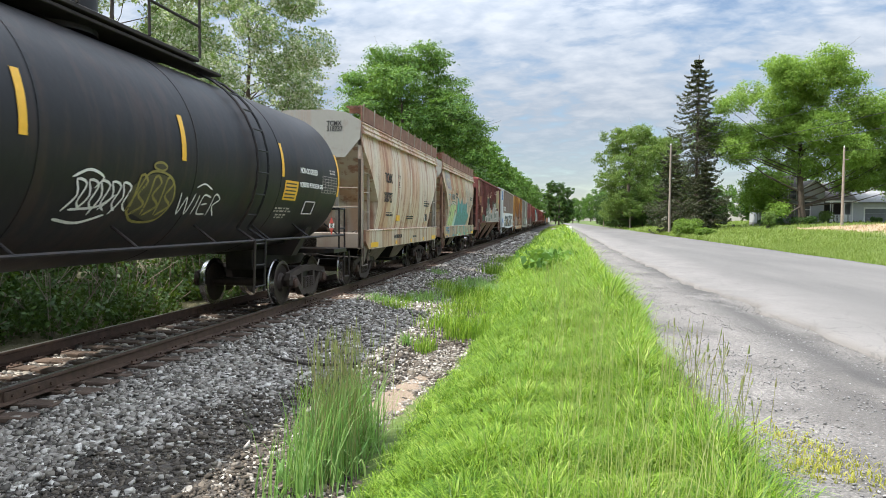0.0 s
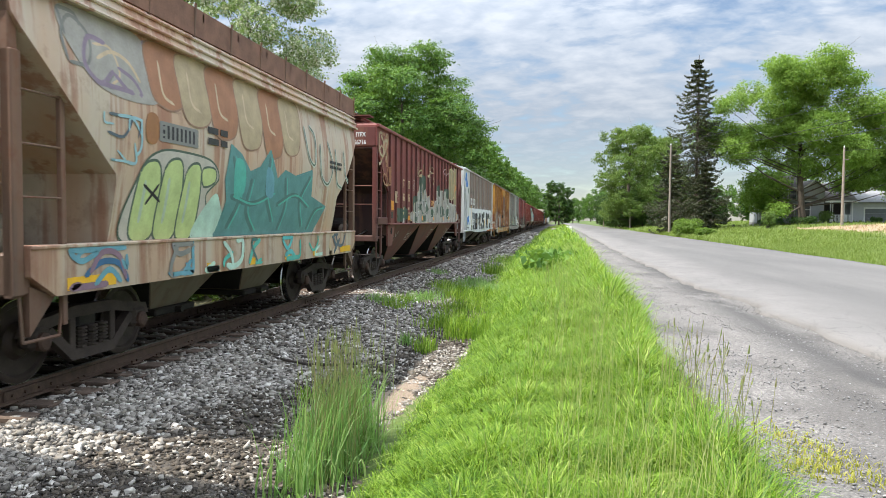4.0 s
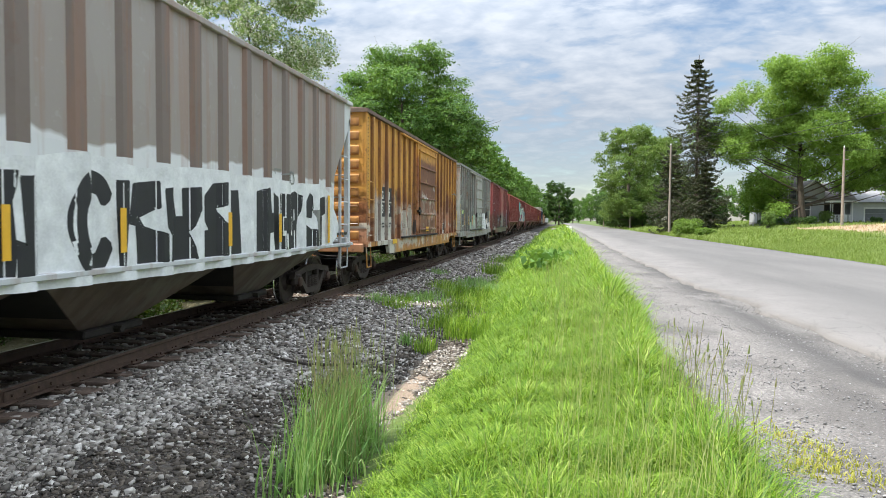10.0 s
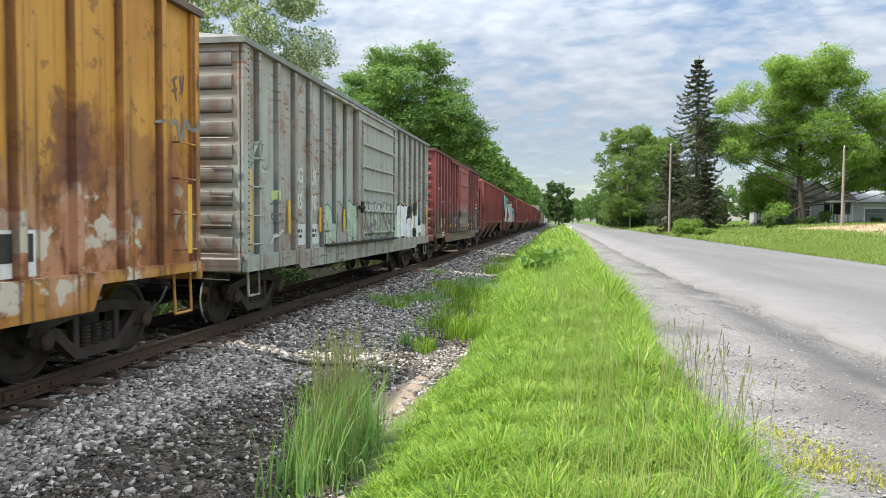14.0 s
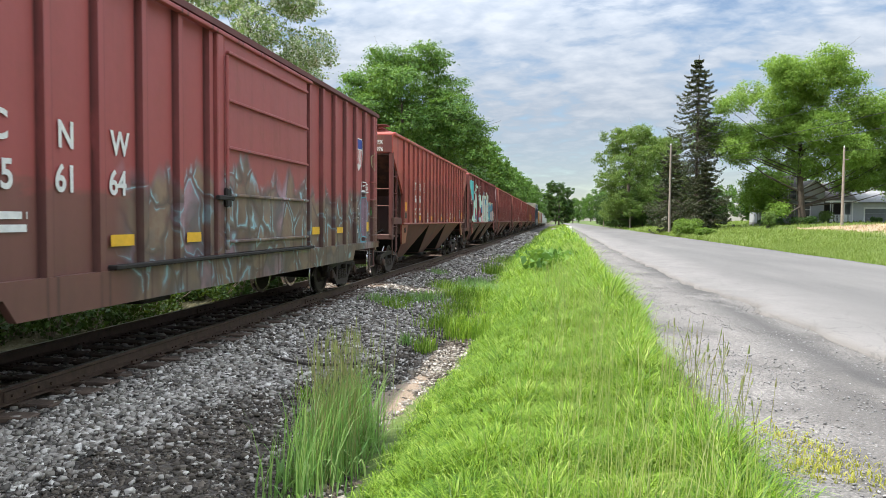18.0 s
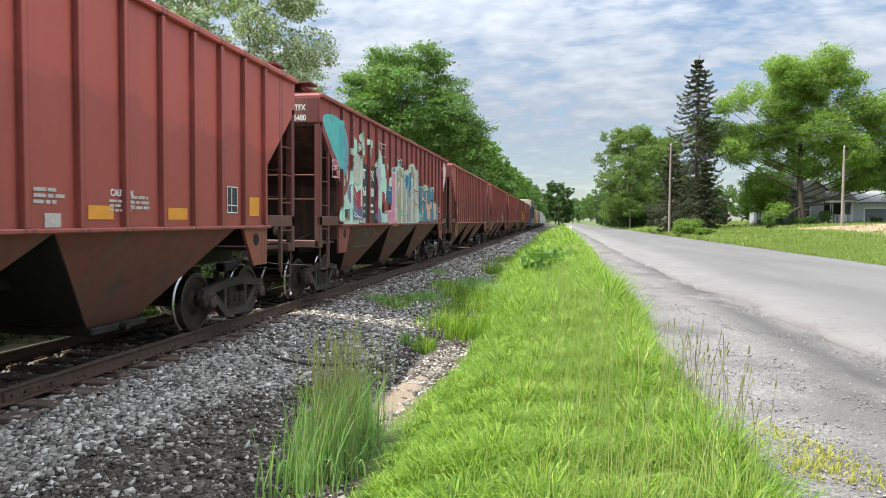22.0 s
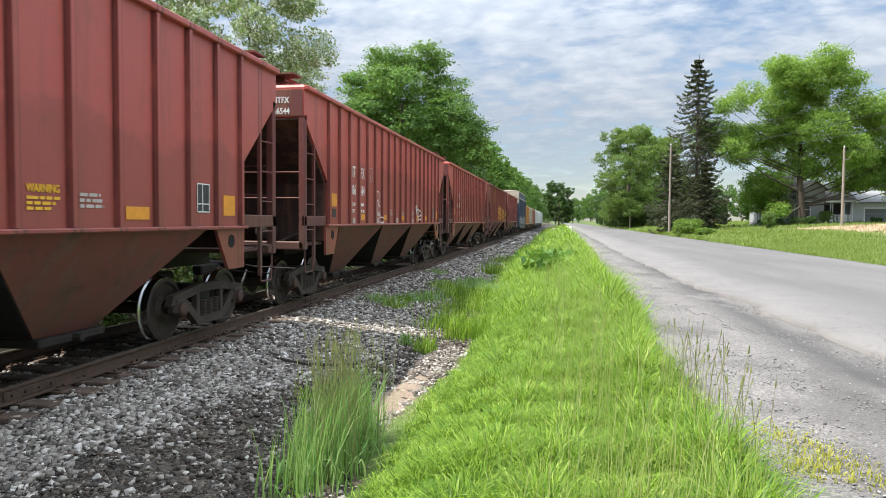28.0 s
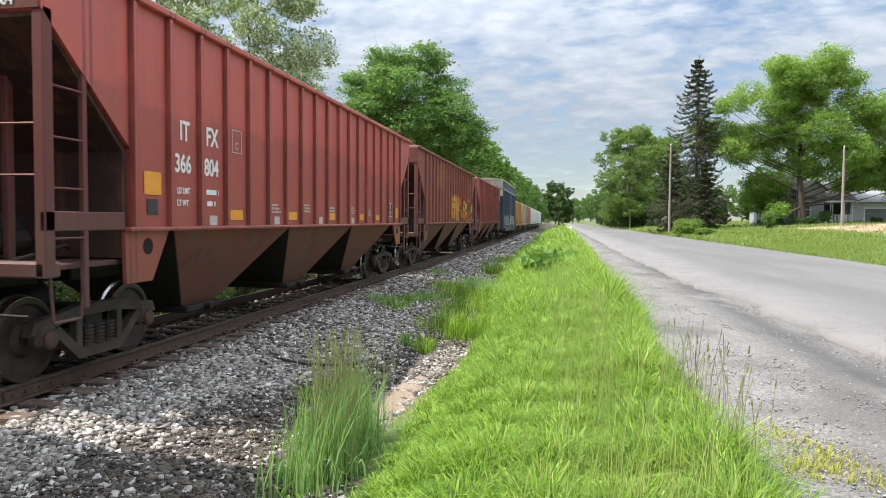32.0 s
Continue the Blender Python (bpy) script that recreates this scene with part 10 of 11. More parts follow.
low_patch("sand_patch", -1.80, 9.2, 0.36, 2.3, -0.482, gravel_material("dry straw and sand", [(0.20, 0.145, 0.10), (0.33, 0.25, 0.18), (0.26, 0.19, 0.13), (0.42, 0.34, 0.26)], 60, 0.9), "dry sandy patch with straw beside the grass", "sand", 4, -0.12)
part_stick = Geo().path([(-4.05, 9.75, -0.36), (-3.6, 9.6, -0.385), (-3.25, 9.75, -0.41), (-2.95, 10.0, -0.425)], 0.022, 7)
tagged(part("cable_end", part_stick, plain("dark rotten wood", (0.05, 0.04, 0.032), 0.9), None), "dark weathered stick lying on the ballast", "stick")


# ---------------------------------------------------------------- weeds and tall grass
def tuft(x, y, r, h, n, seed, mat, width=0.007, lean=0.4, foot=None, label="green grass tuft growing in the ballast"):
    rng = np.random.RandomState(seed)
    px, py = x + rng.randn(n) * r, y + rng.randn(n) * r * 1.2
    v, q = blades(px, py, soil_z(px, py) - 0.02 if foot is None else foot + 0 * px, h * rng.uniform(0.4, 1.15, n), width * rng.uniform(0.7, 1.3, n), lean, rng)
    tagged(new("grass_tuft", blade_mesh("grass_tuft", v, q, mat)), label, "grass", "tufts on the ballast", "stuff")


for k, (x, y, r, h, n) in enumerate([(-4.35, 16.8, 0.20, 0.30, 260), (-3.9, 16.5, 0.18, 0.28, 240), (-3.95, 17.6, 0.22, 0.26, 260), (-3.45, 18.0, 0.24, 0.36, 320), (-3.3, 21.3, 0.32, 0.42, 420), (-2.7, 19.2, 0.36, 0.45, 600),
                                     (-2.2, 20.6, 0.40, 0.5, 700), (-2.15, 14.2, 0.30, 0.46, 600), (-1.65, 12.9, 0.26, 0.5, 520), (-2.62, 11.8, 0.07, 0.30, 90), (-2.15, 11.2, 0.09, 0.36, 150), (-2.55, 28.4, 0.28, 0.7, 420),
                                     (-4.45, 25.8, 0.18, 0.3, 160), (-2.3, 16.6, 0.36, 0.42, 600), (-1.9, 18.5, 0.4, 0.5, 700), (-2.9, 23.5, 0.3, 0.4, 380), (-3.0, 8.1, 0.10, 0.24, 90), (-2.75, 36, 0.4, 0.6, 360)]):
    tuft(x, y, r, h, n, 100 + k, GRASS_TALL if k % 3 == 0 else GRASS)


def seed_stems():
    """Thin upright stalks with seed heads over the tall clump and along the shoulder."""
    rng = np.random.RandomState(77)
    g = Geo()
    for k in range(250):
        if k < 190:
            x, y, h = rng.randn() * 0.12 - 1.93, rng.randn() * 0.38 + 6.0, rng.uniform(0.7, 1.15)
        else:
            y = rng.uniform(4.2, 7.0)
            x, h = float(grass_right(np.array(y))) - 0.05 + rng.randn() * 0.08, rng.uniform(0.35, 0.7)
        z = float(soil_z(np.array(x), np.array(y)))
        dx, dy = rng.randn() * 0.06, rng.randn() * 0.06
        p, m, q = (x, y, z), (x + dx * 0.4, y + dy * 0.4, z + h * 0.6), (x + dx, y + dy, z + h)
        g.rod(p, m, 0.0032, 0.0026, 3, False).rod(m, q, 0.0026, 0.0018, 3, False)
        e = (x + dx * 1.12, y + dy * 1.12, z + h * 1.10)
        g.rod(q, e, 0.005 + 0.004 * rng.rand(), 0.001, 4, False)
    tagged(part("seed_stalks", g, leaf_material("seed stalk", [(0.22, 0.29, 0.09), (0.34, 0.36, 0.15), (0.27, 0.21, 0.12)], 0.35), None), "thin grass stalks with ripe seed heads", "grass", "", "stuff")


def haze_stems():
    """Fine pale flowering stems standing above the verge grass."""
    rng = np.random.RandomState(91)
    n = 2600
    y = 3 + 32 * rng.rand(n) ** 1.6
    l, r = grass_left(y), grass_right(y)
    u = np.clip(0.5 + 0.5 * rng.rand(n) ** 0.6 - 0.25 * rng.rand(n), 0.05, 1.0)
    x = l + (r - l) * u
    h = rng.uniform(0.45, 0.85, n)
    a, b = blades(x, y, soil_z(x, y), h, 0.0016 + 0.00009 * y, 0.18, rng)
    tagged(new("flowering_stems", blade_mesh("flowering_stems", a, b, leaf_material("pale stem", [(0.22, 0.30, 0.06), (0.36, 0.40, 0.14), (0.48, 0.48, 0.24)], 0.4))), "fine pale flowering grass stems", "grass", "", "stuff")


seed_stems()
haze_stems()
DRY_GRASS = leaf_material("yellowed grass", [(0.22, 0.24, 0.03), (0.34, 0.33, 0.05), (0.42, 0.38, 0.10)], 0.35)
for k, (x, y, n) in enumerate([(1.55, 4.6, 130), (1.75, 4.9, 90), (1.6, 5.3, 60), (1.9, 4.5, 60)]):
    tuft(x, y, 0.13, 0.05, n * 3, 300 + k, DRY_GRASS, 0.004, 0.9, 0.19, "low yellowed grass on the road shoulder")


STRAW = leaf_material("bleached straw", [(0.34, 0.25, 0.15), (0.48, 0.37, 0.24), (0.60, 0.48, 0.33)], 0.2)
for k, (x, y, n) in enumerate([(-1.75, 8.2, 160), (-1.8, 9.0, 220), (-1.85, 9.8, 200), (-1.7, 7.6, 120), (-1.6, 10.4, 140)]):
    tuft(x, y, 0.17, 0.06, n, 330 + k, STRAW, 0.004, 1.6, None, "dry bleached straw lying beside the grass")


def broad_weed():
    """Broad-leaved plants in the ditch grass."""
    rng = np.random.RandomState(5)
    n = 420
    c = np.stack([rng.randn(n) * 0.42 - 0.35, rng.randn(n) * 1.3 + 25.2, rng.uniform(0.1, 0.65, n)], -1)
    v, f = leaves(c, np.tile([0, 0, 1.0], (n, 1)), 0.26, rng)
    tagged(new("broadleaf_weed", big_mesh("broadleaf_weed", v, f, LEAF_MAPLE)), "dark broad-leaved weeds standing in the verge grass", "weed", "", "stuff")


broad_weed()


def far_verge():
    rng = np.random.RandomState(29)
    v, q, off = [], [], 0
    for x0, x1, y0, y1, n, h, w in ((11.5, 17, 16, 45, 46000, 0.27, 0.008), (11.5, 19, 45, 110, 36000, 0.42, 0.020), (17, 40, 30, 84, 20000, 0.20, 0.03), (12, 40, 84, 160, 9000, 0.4, 0.06), (-3.2, 2.0, 120, 230, 7000, 0.6, 0.08)):
        x, y = rng.uniform(x0, x1, n), rng.uniform(y0, y1, n)
        field = (x > 20 + 0.02 * y) & (y < 69)
        x, y = x[~field], y[~field]
        m = len(x)
        a, b = blades(x, y, ground_z(x, y) - 0.02, h * rng.uniform(0.5, 1.25, m) * (0.7 + 0.5 * (np.sin(x) * np.sin(y * 0.7) * 0.5 + 0.5)), w * rng.uniform(0.7, 1.3, m), 0.5, rng)
        v.append(a)
        q.append(b + off)
        off += len(a)
    tagged(new("roadside_grass", blade_mesh("roadside_grass", np.concatenate(v), np.concatenate(q), FAR_GRASS)), "tall green grass on the bank beyond the road", "grass", "", "stuff")
    n = 9000
    x, y = rng.uniform(20.5, 60, n), rng.uniform(26, 69, n)
    x = np.round(x / 0.76) * 0.76 + rng.randn(n) * 0.10
    a, b = blades(x, y, ground_z(x, y) - 0.02, rng.uniform(0.08, 0.34, n), rng.uniform(0.015, 0.04, n), 0.7, rng)
    tagged(new("corn_stubble", blade_mesh("corn_stubble", a, b, leaf_material("dry stubble", [(0.34, 0.23, 0.12), (0.50, 0.38, 0.22), (0.62, 0.50, 0.32)], 0.15))), "pale dry corn stubble in the ploughed field", "stubble", "", "stuff")


far_verge()


def undergrowth():
    """Bushes, creepers and bare stems along the wood's edge behind the track."""
    rng = np.random.RandomState(41)
    cs, ns = [], []
    stems = Geo()
    for k in range(300):
        x, y = rng.uniform(-12.6, -9.9), rng.uniform(-3, 70) if k > 140 else rng.uniform(0, 26)
        h = rng.uniform(0.5, 1.9) * (1.0 if x < -10.6 else 0.6)
        r = rng.uniform(0.4, 0.95)
        z = gz(x, y)
        n = 240
        d = rng.randn(n, 3)
        d /= np.linalg.norm(d, axis=1, keepdims=True)
        c = np.array([x, y, z + h * 0.5]) + d * np.array([r, r, h * 0.55]) * rng.uniform(0.5, 1.05, (n, 1))
        cs.append(c)
        ns.append(d)
        for j in range(3):
            dx, dy = rng.randn(2) * 0.5
            stems.path([(x, y, z - 0.1), (x + dx * 0.5, y + dy * 0.5, z + h * 0.7), (x + dx, y + dy, z + h * 1.25)], 0.009, 4)
    v, f = leaves(np.concatenate(cs), np.concatenate(ns), 0.11, rng)
    tagged(new("undergrowth", big_mesh("undergrowth", v, f, leaf_material("undergrowth leaf", [(0.020, 0.048, 0.010), (0.036, 0.078, 0.015), (0.060, 0.110, 0.022)], 0.25))), "leafy undergrowth along the wood's edge", "undergrowth", "", "stuff")
    tagged(part("undergrowth_stems", stems, plain("dry stem", (0.20, 0.16, 0.12), 0.9), None), "dry bare stems in the undergrowth", "stems", "", "stuff")


undergrowth()


def bush(name, x, y, r, h, seed, mat, label, n=5200, leaf=0.13):
    rng = np.random.RandomState(seed)
    t = thing(name, on_ground(x, y), label, "bush")
    g = Geo()
    lob = [np.array([rng.uniform(-.6, .6) * r, rng.uniform(-.6, .6) * r, h * rng.uniform(0.35, 0.72)]) for _ in range(11)]
    for c in lob:
        g.rod((0, 0, -0.1), c, 0.035, 0.01, 5, False)
    part("stem_work", g, BARK, t)
    lob = np.array(lob)
    w = rng.randint(0, 11, n)
    d = rng.randn(n, 3)
    d /= np.linalg.norm(d, axis=1, keepdims=True)
    c = lob[w] + d * np.array([r * 0.42, r * 0.42, h * 0.33]) * rng.uniform(0.6, 1.05, (n, 1))
    c[:, 2] = np.maximum(c[:, 2], 0.03)
    v, f = leaves(c, d, leaf, rng)
    o = new("crown", big_mesh("crown", v, f, mat))
    o.parent = t


bush("bush", 12.3, 71, 1.75, 1.8, 3, LEAF_BUSH, "round bright green bush on the road bank")
bush("bush", 10.9 + 2.2, 66, 1.0, 0.9, 5, LEAF_BUSH, "low bright green bush on the road bank", 2600)
bush("bush", 20.6, 74, 0.8, 1.9, 6, LEAF_LIGHT, "pale straggling shrub on the lawn", 2200)
bush("bush", 27.6, 86.0, 1.6, 1.2, 7, LEAF_DARK, "dark foundation shrub by the house", 2600)
bush("bush", 24.6, 87.6, 1.5, 1.0, 8, LEAF_DARK, "dark foundation shrub by the house", 2600)
bush("bush", 30.5, 87.0, 0.9, 1.5, 9, LEAF_LIGHT, "pale grassy shrub by the house", 1800)
bush("bush", 35.4, 85.5, 0.7, 0.8, 10, LEAF_DARK, "small dark shrub by the porch", 1400)
bush("bush", 42.5, 96.0, 2.6, 5.4, 12, LEAF_BUSH, "tall yellow-green shrub behind the garage", 5200, 0.25)

# ---------------------------------------------------------------- house
SIDING = plain("pale grey siding", (0.35, 0.36, 0.37), 0.7, 0, 0.10, 3)
SHINGLE = plain("grey brown shingle", (0.17, 0.15, 0.14), 0.9, 0, 0.35, 4)
TRIM = plain("white trim paint", (0.78, 0.78, 0.76), 0.6, 0, 0.06, 5)
SCREEN = plain("dark porch screen", (0.035, 0.030, 0.028), 0.8, 0, 0.3, 4)
DOOR_GREY = plain("grey garage door", (0.17, 0.18, 0.19), 0.6, 0, 0.15, 3)
GLASS = plain("window glass", (0.03, 0.035, 0.04), 0.06, 0, 0.2, 2, 0.02)


def clapboards(parent, x0, x1, y, z0, z1, name="clapboard", step=0.30):
    """Overlapping boards on a wall that looks to -y."""
    z = z0
    while z < z1 - 0.02:
        h = min(step, z1 - z)
        g = Geo().add([(x0, y, z), (x1, y, z), (x1, y - 0.03, z), (x0, y - 0.03, z), (x0, y, z + h), (x1, y, z + h), (x1, y - 0.008, z + h), (x0, y - 0.008, z + h)],
                      [(0, 1, 2, 3), (3, 2, 6, 7), (4, 5, 6, 7), (0, 3, 7, 4), (1, 2, 6, 5)])
        part(name, g, SIDING, parent)
        z += step


def sash(parent, x, y, z, w, h):
    win = part("window", Geo().box(x - w / 2, x + w / 2, y - 0.05, y - 0.03, z, z + h), GLASS, parent, "dark window in a white frame")
    g = Geo()
    t = 0.09
    g.box(x - w / 2 - t, x + w / 2 + t, y - 0.09, y - 0.02, z + h, z + h + t).box(x - w / 2 - t, x + w / 2 + t, y - 0.10, y - 0.02, z - t, z)
    g.box(x - w / 2 - t, x - w / 2, y - 0.09, y - 0.02, z, z + h).box(x + w / 2, x + w / 2 + t, y - 0.09, y - 0.02, z, z + h).box(x - w / 2, x + w / 2, y - 0.08, y - 0.02, z + h * 0.48, z + h * 0.48 + 0.05)
    part("frame", g, TRIM, win)


def gable_block(house, x0, x1, y0, y1, z0, z1, ridge, along="y"):
    part("wall", Geo().box(x0, x1, y0, y1, z0, z1), SIDING, house, "pale grey clapboard wall")
    o = 0.35
    if along == "y":
        m = (x0 + x1) / 2
        part("gable", Geo().prism([(x0, z1), (x1, z1), (m, z1 + ridge)], "y", y0, y1), SIDING, house)
        for s, e in ((x0 - o, m), (x1 + o, m)):
            f = o * ridge / ((x1 - x0) / 2)
            a, b = (s, z1 - f), (e, z1 + ridge)
            part("roof_slope", Geo().prism([a, b, (b[0], b[1] + 0.16), (a[0], a[1] + 0.16)], "y", y0 - o, y1 + o), SHINGLE, house, "grey-brown shingle roof")
        part("barge_board", Geo().prism([(x0 - o, z1 - o * 2 * ridge / (x1 - x0) - 0.05), (m, z1 + ridge - 0.05), (m, z1 + ridge + 0.15), (x0 - o, z1 - o * 2 * ridge / (x1 - x0) + 0.15)], "y", y0 - o - 0.05, y0 - o - 0.005), TRIM, house)
    else:
        m = (y0 + y1) / 2
        for s in (y0 - o, y1 + o):
            f = o * ridge / ((y1 - y0) / 2)
            part("roof_slope", Geo().prism([(s, z1 - f), (m, z1 + ridge), (m, z1 + ridge + 0.16), (s, z1 - f + 0.16)], "x", x0 - o, x1 + o), SHINGLE, house, "grey-brown shingle roof")
        part("gable", Geo().prism([(y0, z1), (y1, z1), (m, z1 + ridge)], "x", x0, x1), SIDING, house)
        part("fascia", Geo().box(x0 - o, x1 + o, y0 - o - 0.04, y0 - o - 0.005, z1 - 0.28, z1 - 0.08), TRIM, house)


def build_house():
    bx, by, bz = 23.98, 90.0, 1.45
    house = thing("house", (0, 0, 0), "two-storey pale grey clapboard house with a screened porch", "house")
    gable_block(house, bx, bx + 4.6, by, by + 4, bz, bz + 4.6, 1.3, "x")
    part("foundation", Geo().box(bx - 0.03, bx + 6.9, by - 0.04, by + 4, bz - 0.7, bz + 0.25), plain("foundation block", (0.20, 0.19, 0.18), 0.9), house)
    clapboards(house, bx, bx + 4.6, by, bz + 0.25, bz + 4.6)
    part("corner_board", Geo().box(bx - 0.02, bx + 0.14, by - 0.06, by + 0.1, bz + 0.25, bz + 4.6), TRIM, house)
    for x in (0.55, 1.25):
        sash(house, bx + x, by, bz + 0.9, 0.42, 1.9)
    for x in (2.3, 3.6):
        sash(house, bx + x, by, bz + 0.9, 0.8, 1.6)
    for x in (0.9, 2.4, 3.8):
        sash(house, bx + x, by, bz + 3.1, 0.8, 1.2)
    # taller wing with a small bay
    gable_block(house, bx + 4.62, bx + 7.0, by - 1.2, by + 5, bz, bz + 4.3, 0.9, "y")
    clapboards(house, bx + 4.62, bx + 7.0, by - 1.2, bz + 0.25, bz + 4.3)
    sash(house, bx + 5.1, by - 1.2, bz + 1.0, 0.6, 1.7)
    part("bay_roof", loft([(bz + 3.05, by - 2.0, by - 1.2, 1.0), (bz + 3.4, by - 1.5, by - 1.2, 0.7)]), SHINGLE, house).location.x = bx + 5.1
    # porch
    px0, px1 = bx + 7.0, bx + 10.2
    part("porch_floor", Geo().box(px0, px1, by - 1.3, by + 3, bz - 0.5, bz + 0.35), plain("porch skirt", (0.12, 0.11, 0.11), 0.8), house)
    part("porch_back", Geo().box(px0, px1, by + 1.2, by + 1.4, bz + 0.3, bz + 3.0), SCREEN, house, "dark screened opening")
    part("porch_roof", Geo().prism([(by - 1.7, bz + 2.75), (by + 3.2, bz + 5.0), (by + 3.2, bz + 5.15), (by - 1.7, bz + 2.92)], "x", px0 - 0.1, px1 + 0.3), SHINGLE, house, "grey-brown shingle roof")
    part("porch_fascia", Geo().box(px0 - 0.1, px1 + 0.3, by - 1.76, by - 1.7, bz + 2.65, bz + 2.88), TRIM, house)
    for x in (px0 + 0.7, px0 + 2.2, px1 - 0.1):
        part("porch_post", Geo().box(x - 0.06, x + 0.06, by - 1.3, by - 1.18, bz + 0.3, bz + 2.75, 0.01), TRIM, house, "white porch post")
    part("handrail", Geo().box(px0 + 0.7, px1 - 0.1, by - 1.28, by - 1.2, bz + 1.15, bz + 1.23), TRIM, house)
    k = px0 + 0.8
    while k < px1 - 0.2:
        part("baluster", Geo().box(k, k + 0.07, by - 1.26, by - 1.22, bz + 0.4, bz + 1.15), TRIM, house)
        k += 0.15
    part("downpipe", Geo().path([(px0 + 0.75, by - 1.75, bz + 2.7), (px0 + 0.75, by - 1.75, bz - 0.2), (px0 + 0.4, by - 2.1, bz - 0.4)], 0.05), TRIM, house, "white downpipe")
    # upper roof behind the porch
    part("rear_roof", Geo().prism([(by + 3, bz + 3.9), (by + 6, bz + 5.1), (by + 6, bz + 5.25), (by + 3, bz + 4.08)], "x", px0 - 0.2, px1 - 0.6), SHINGLE, house, "grey-brown shingle roof")
    # garage
    gar = thing("garage", (0, 0, 0), "low white garage with a grey roller door beside the house", "garage")
    gx0, gx1 = px1 + 0.15, px1 + 7.4
    part("wall", Geo().box(gx0, gx1, by, by + 7, bz - 0.4, bz + 2.75), plain("white garage siding", (0.50, 0.51, 0.52), 0.7, 0, 0.08, 3), gar)
    part("roof_slope", Geo().prism([(by - 0.4, bz + 2.6), (by + 3.5, bz + 4.1), (by + 3.5, bz + 4.25), (by - 0.4, bz + 2.76)], "x", gx0 - 0.3, gx1 + 0.3), plain("pale grey shingle", (0.26, 0.26, 0.26), 0.9, 0, 0.2, 4), gar)
    part("roof_slope", Geo().prism([(by + 7.4, bz + 2.6), (by + 3.5, bz + 4.1), (by + 3.5, bz + 4.25), (by + 7.4, bz + 2.76)], "x", gx0 - 0.3, gx1 + 0.3), SHINGLE, gar)
    for k in range(4):
        part("door_panel", Geo().box(gx0 + 1.6, gx0 + 4.4, by - 0.05, by - 0.01, bz - 0.25 + k * 0.55, bz + 0.28 + k * 0.55, 0.01), DOOR_GREY, gar, "grey garage door panel")
    part("door_frame", Geo().box(gx0 + 1.45, gx0 + 1.6, by - 0.07, by, bz - 0.3, bz + 2.1).box(gx0 + 4.4, gx0 + 4.55, by - 0.07, by, bz - 0.3, bz + 2.1).box(gx0 + 1.45, gx0 + 4.55, by - 0.07, by, bz + 1.97, bz + 2.12), TRIM, gar)


build_house()

# ---------------------------------------------------------------- poles and wires
POLE = plain("weathered pole timber", (0.26, 0.22, 0.18), 0.9, 0, 0.25, 4)


def pole(x, y, top, label, arm=True):
    t = thing("utility_pole", on_ground(x, y, -0.2), label, "utility pole", "utility poles along the road")
    h = top - gz(x, y) + 0.2
    part("shaft", Geo().rod((0, 0, 0), (0, 0, h), 0.15, 0.09, 10), POLE, t, "", True)
    if arm:
        part("insulator", Geo().lathe([(0, 0.03), (0.05, 0.07), (0.12, 0.05), (0.18, 0.02)], "z", 8, (0, 0, h)), TRIM, t)
        part("bracket", Geo().box(-0.02, 0.45, -0.04, 0.04, h - 1.2, h - 1.1, 0.01), POLE, t)


pole(12.35, 82, 10.35, "weathered wooden utility pole on the road bank")
pole(26.75, 72, 8.9, "pale wooden utility pole at the field edge")
pole(11.8, 190, 8.6, "distant wooden utility pole beside the road", False)
pole(13.2, 135, 5.0, "short wooden post beside the road", False)


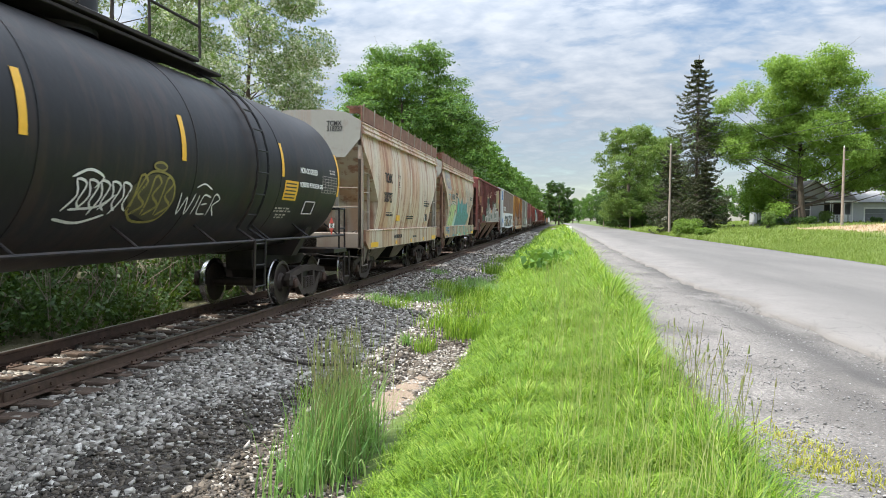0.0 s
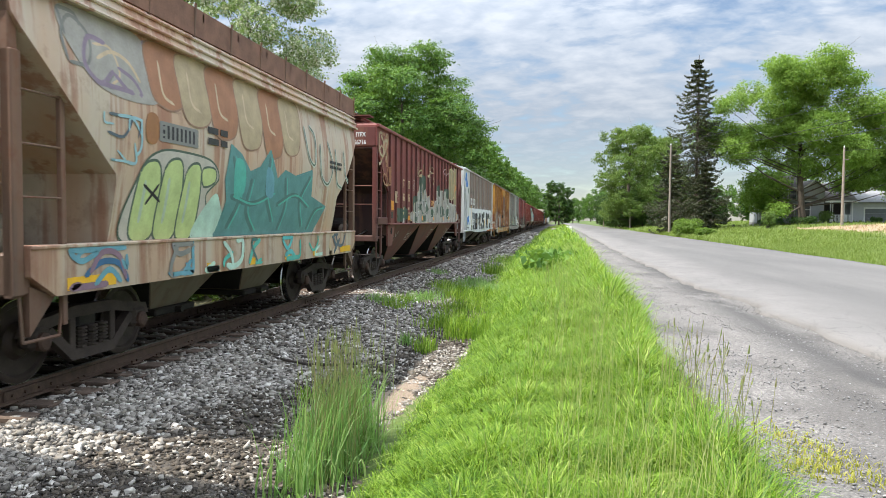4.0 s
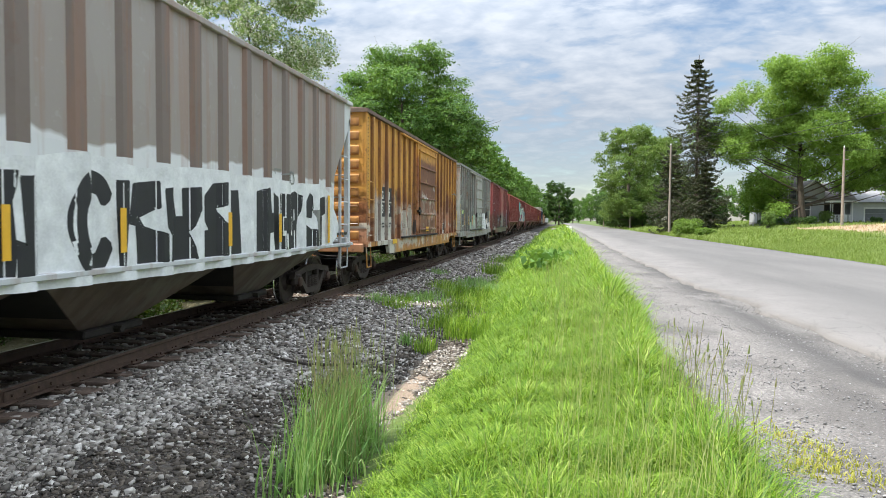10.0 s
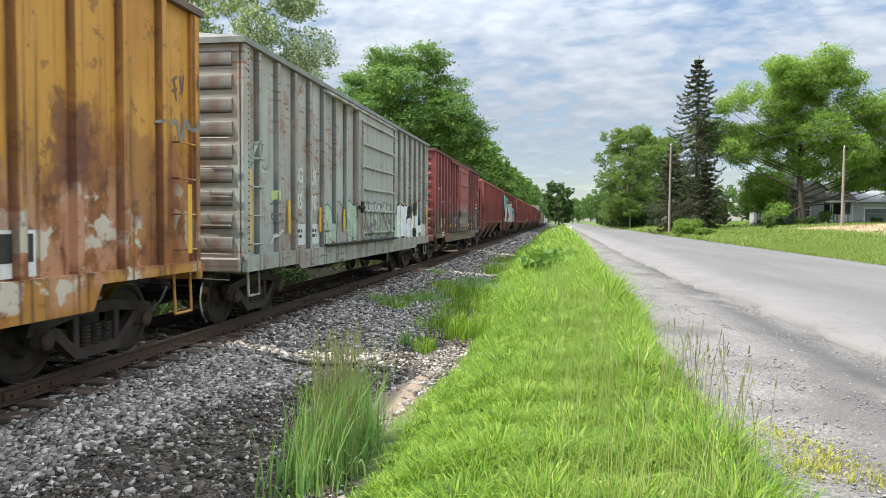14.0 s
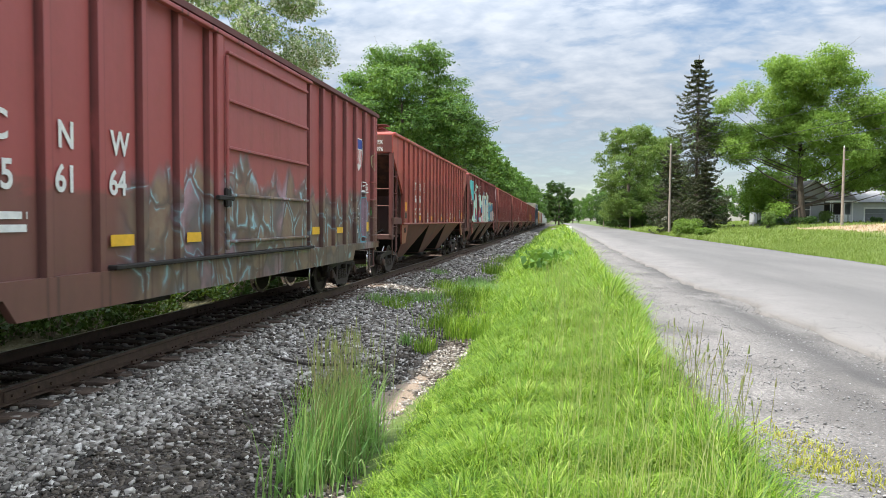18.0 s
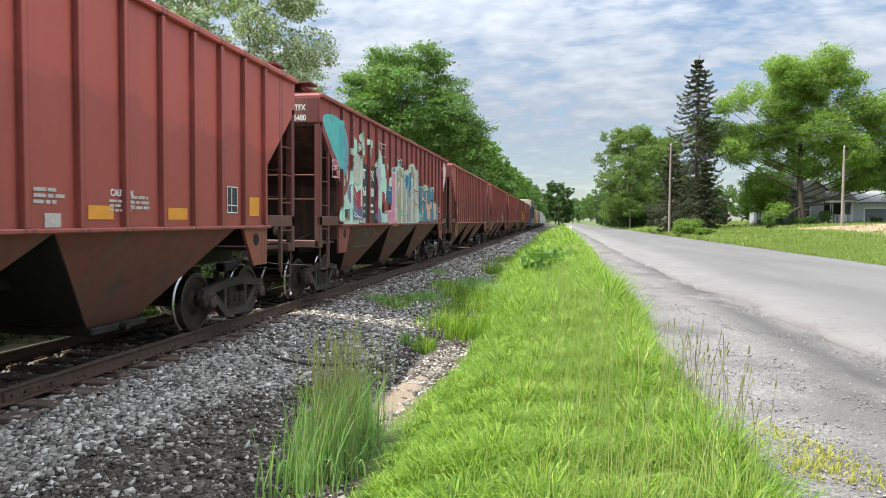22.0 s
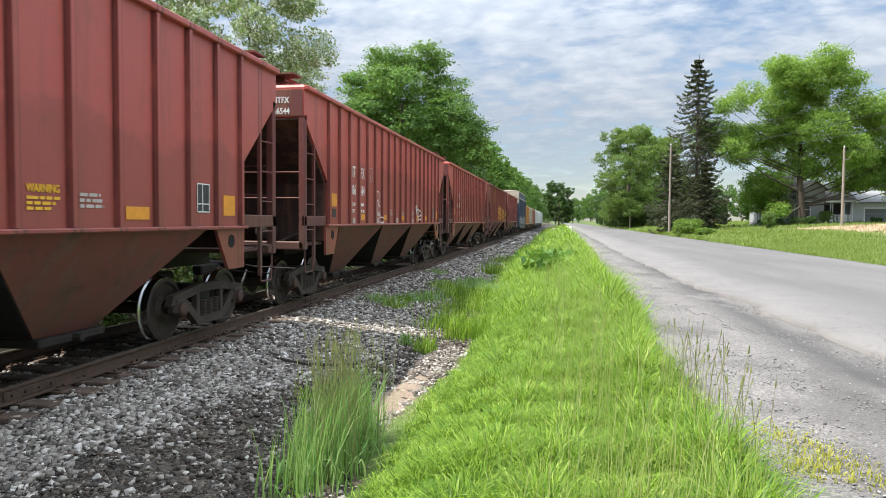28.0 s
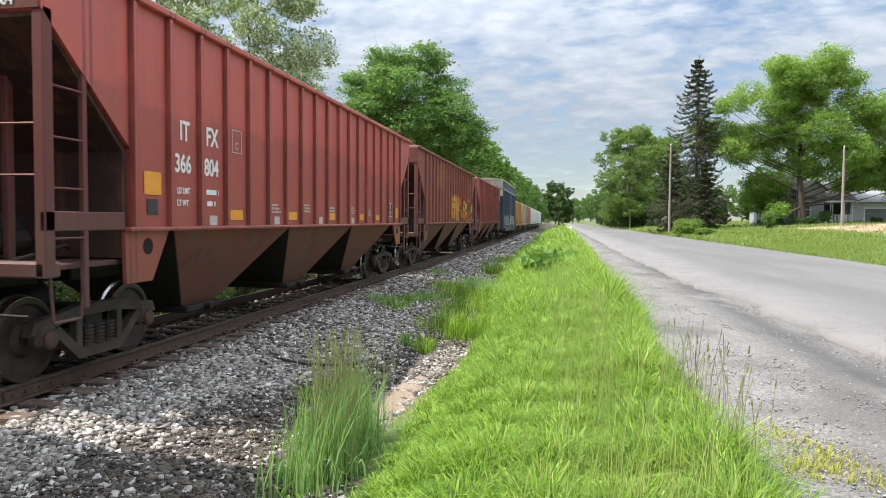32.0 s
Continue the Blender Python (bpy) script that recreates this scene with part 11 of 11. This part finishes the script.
def wire(a, b, sag, label):
    pts = []
    for k in range(13):
        f = k / 12
        p = Vector(a).lerp(Vector(b), f)
        p.z -= sag * 4 * f * (1 - f)
        pts.append(p)
    tagged(part("overhead_wire", Geo().path(pts, 0.014, 4), plain("wire", (0.03, 0.03, 0.03), 0.6), None), label, "wire", "overhead wires")


for dz, sag in ((0.1, 0.5), (-1.15, 0.6), (-2.0, 0.6)):
    wire((12.35, 82, 10.35 + dz), (20.5, 12, 8.6 + dz * 0.9), sag, "thin dark overhead wire between utility poles")
wire((12.35, 82, 9.2), (26.75, 72, 8.3), 0.5, "thin dark overhead wire between utility poles")
wire((26.75, 72, 8.6), (44, 52, 9.5), 0.4, "thin dark overhead wire between utility poles")

# things by the roadside far off
t = thing("culvert_headwall", on_ground(1.35, 118), "pale concrete culvert end with rubble beside the road", "culvert")
part("headwall", Geo().box(-0.1, 0.75, -0.3, 0.3, -0.1, 0.62, 0.05), TRIM, t, "white painted concrete")
rr = random.Random(6)
for k in range(7):
    g = Geo().box(-0.22, 0.22, -0.2, 0.2, -0.05, rr.uniform(0.2, 0.42), 0.06)
    part("rubble_stone", g, STONES, t).location = (-0.35 - 0.33 * k, rr.uniform(-.3, .3), 0)

# ---------------------------------------------------------------- motion of the train
def gone(t):
    """Metres that the train has rolled after t seconds; it gathers speed slowly."""
    ts = np.linspace(0, t, 200)
    v = np.interp(ts, SPEED_TIMES, SPEEDS)
    return float(((v[1:] + v[:-1]) / 2 * np.diff(ts)).sum())


def motions():
    for car, y in CARS:
        walk(car, [(t, pose(TRACK_X, y - gone(t), RAIL_Z)) for t in range(0, 33, 2)])
    step = radians(80) * 0.457 / max(SPEEDS)
    times = [k * step for k in range(int(32 / step) + 1)] + [32.0]
    turns = [(t, math.degrees(gone(t) / 0.457)) for t in times]
    for w, x, y, rz in WHEELSETS:
        spin = 1 if rz == 0 else -1
        walk(w, [(t, pose(x, y, 0.457, spin * (a % 360), 0, rz)) for t, a in turns])


motions()
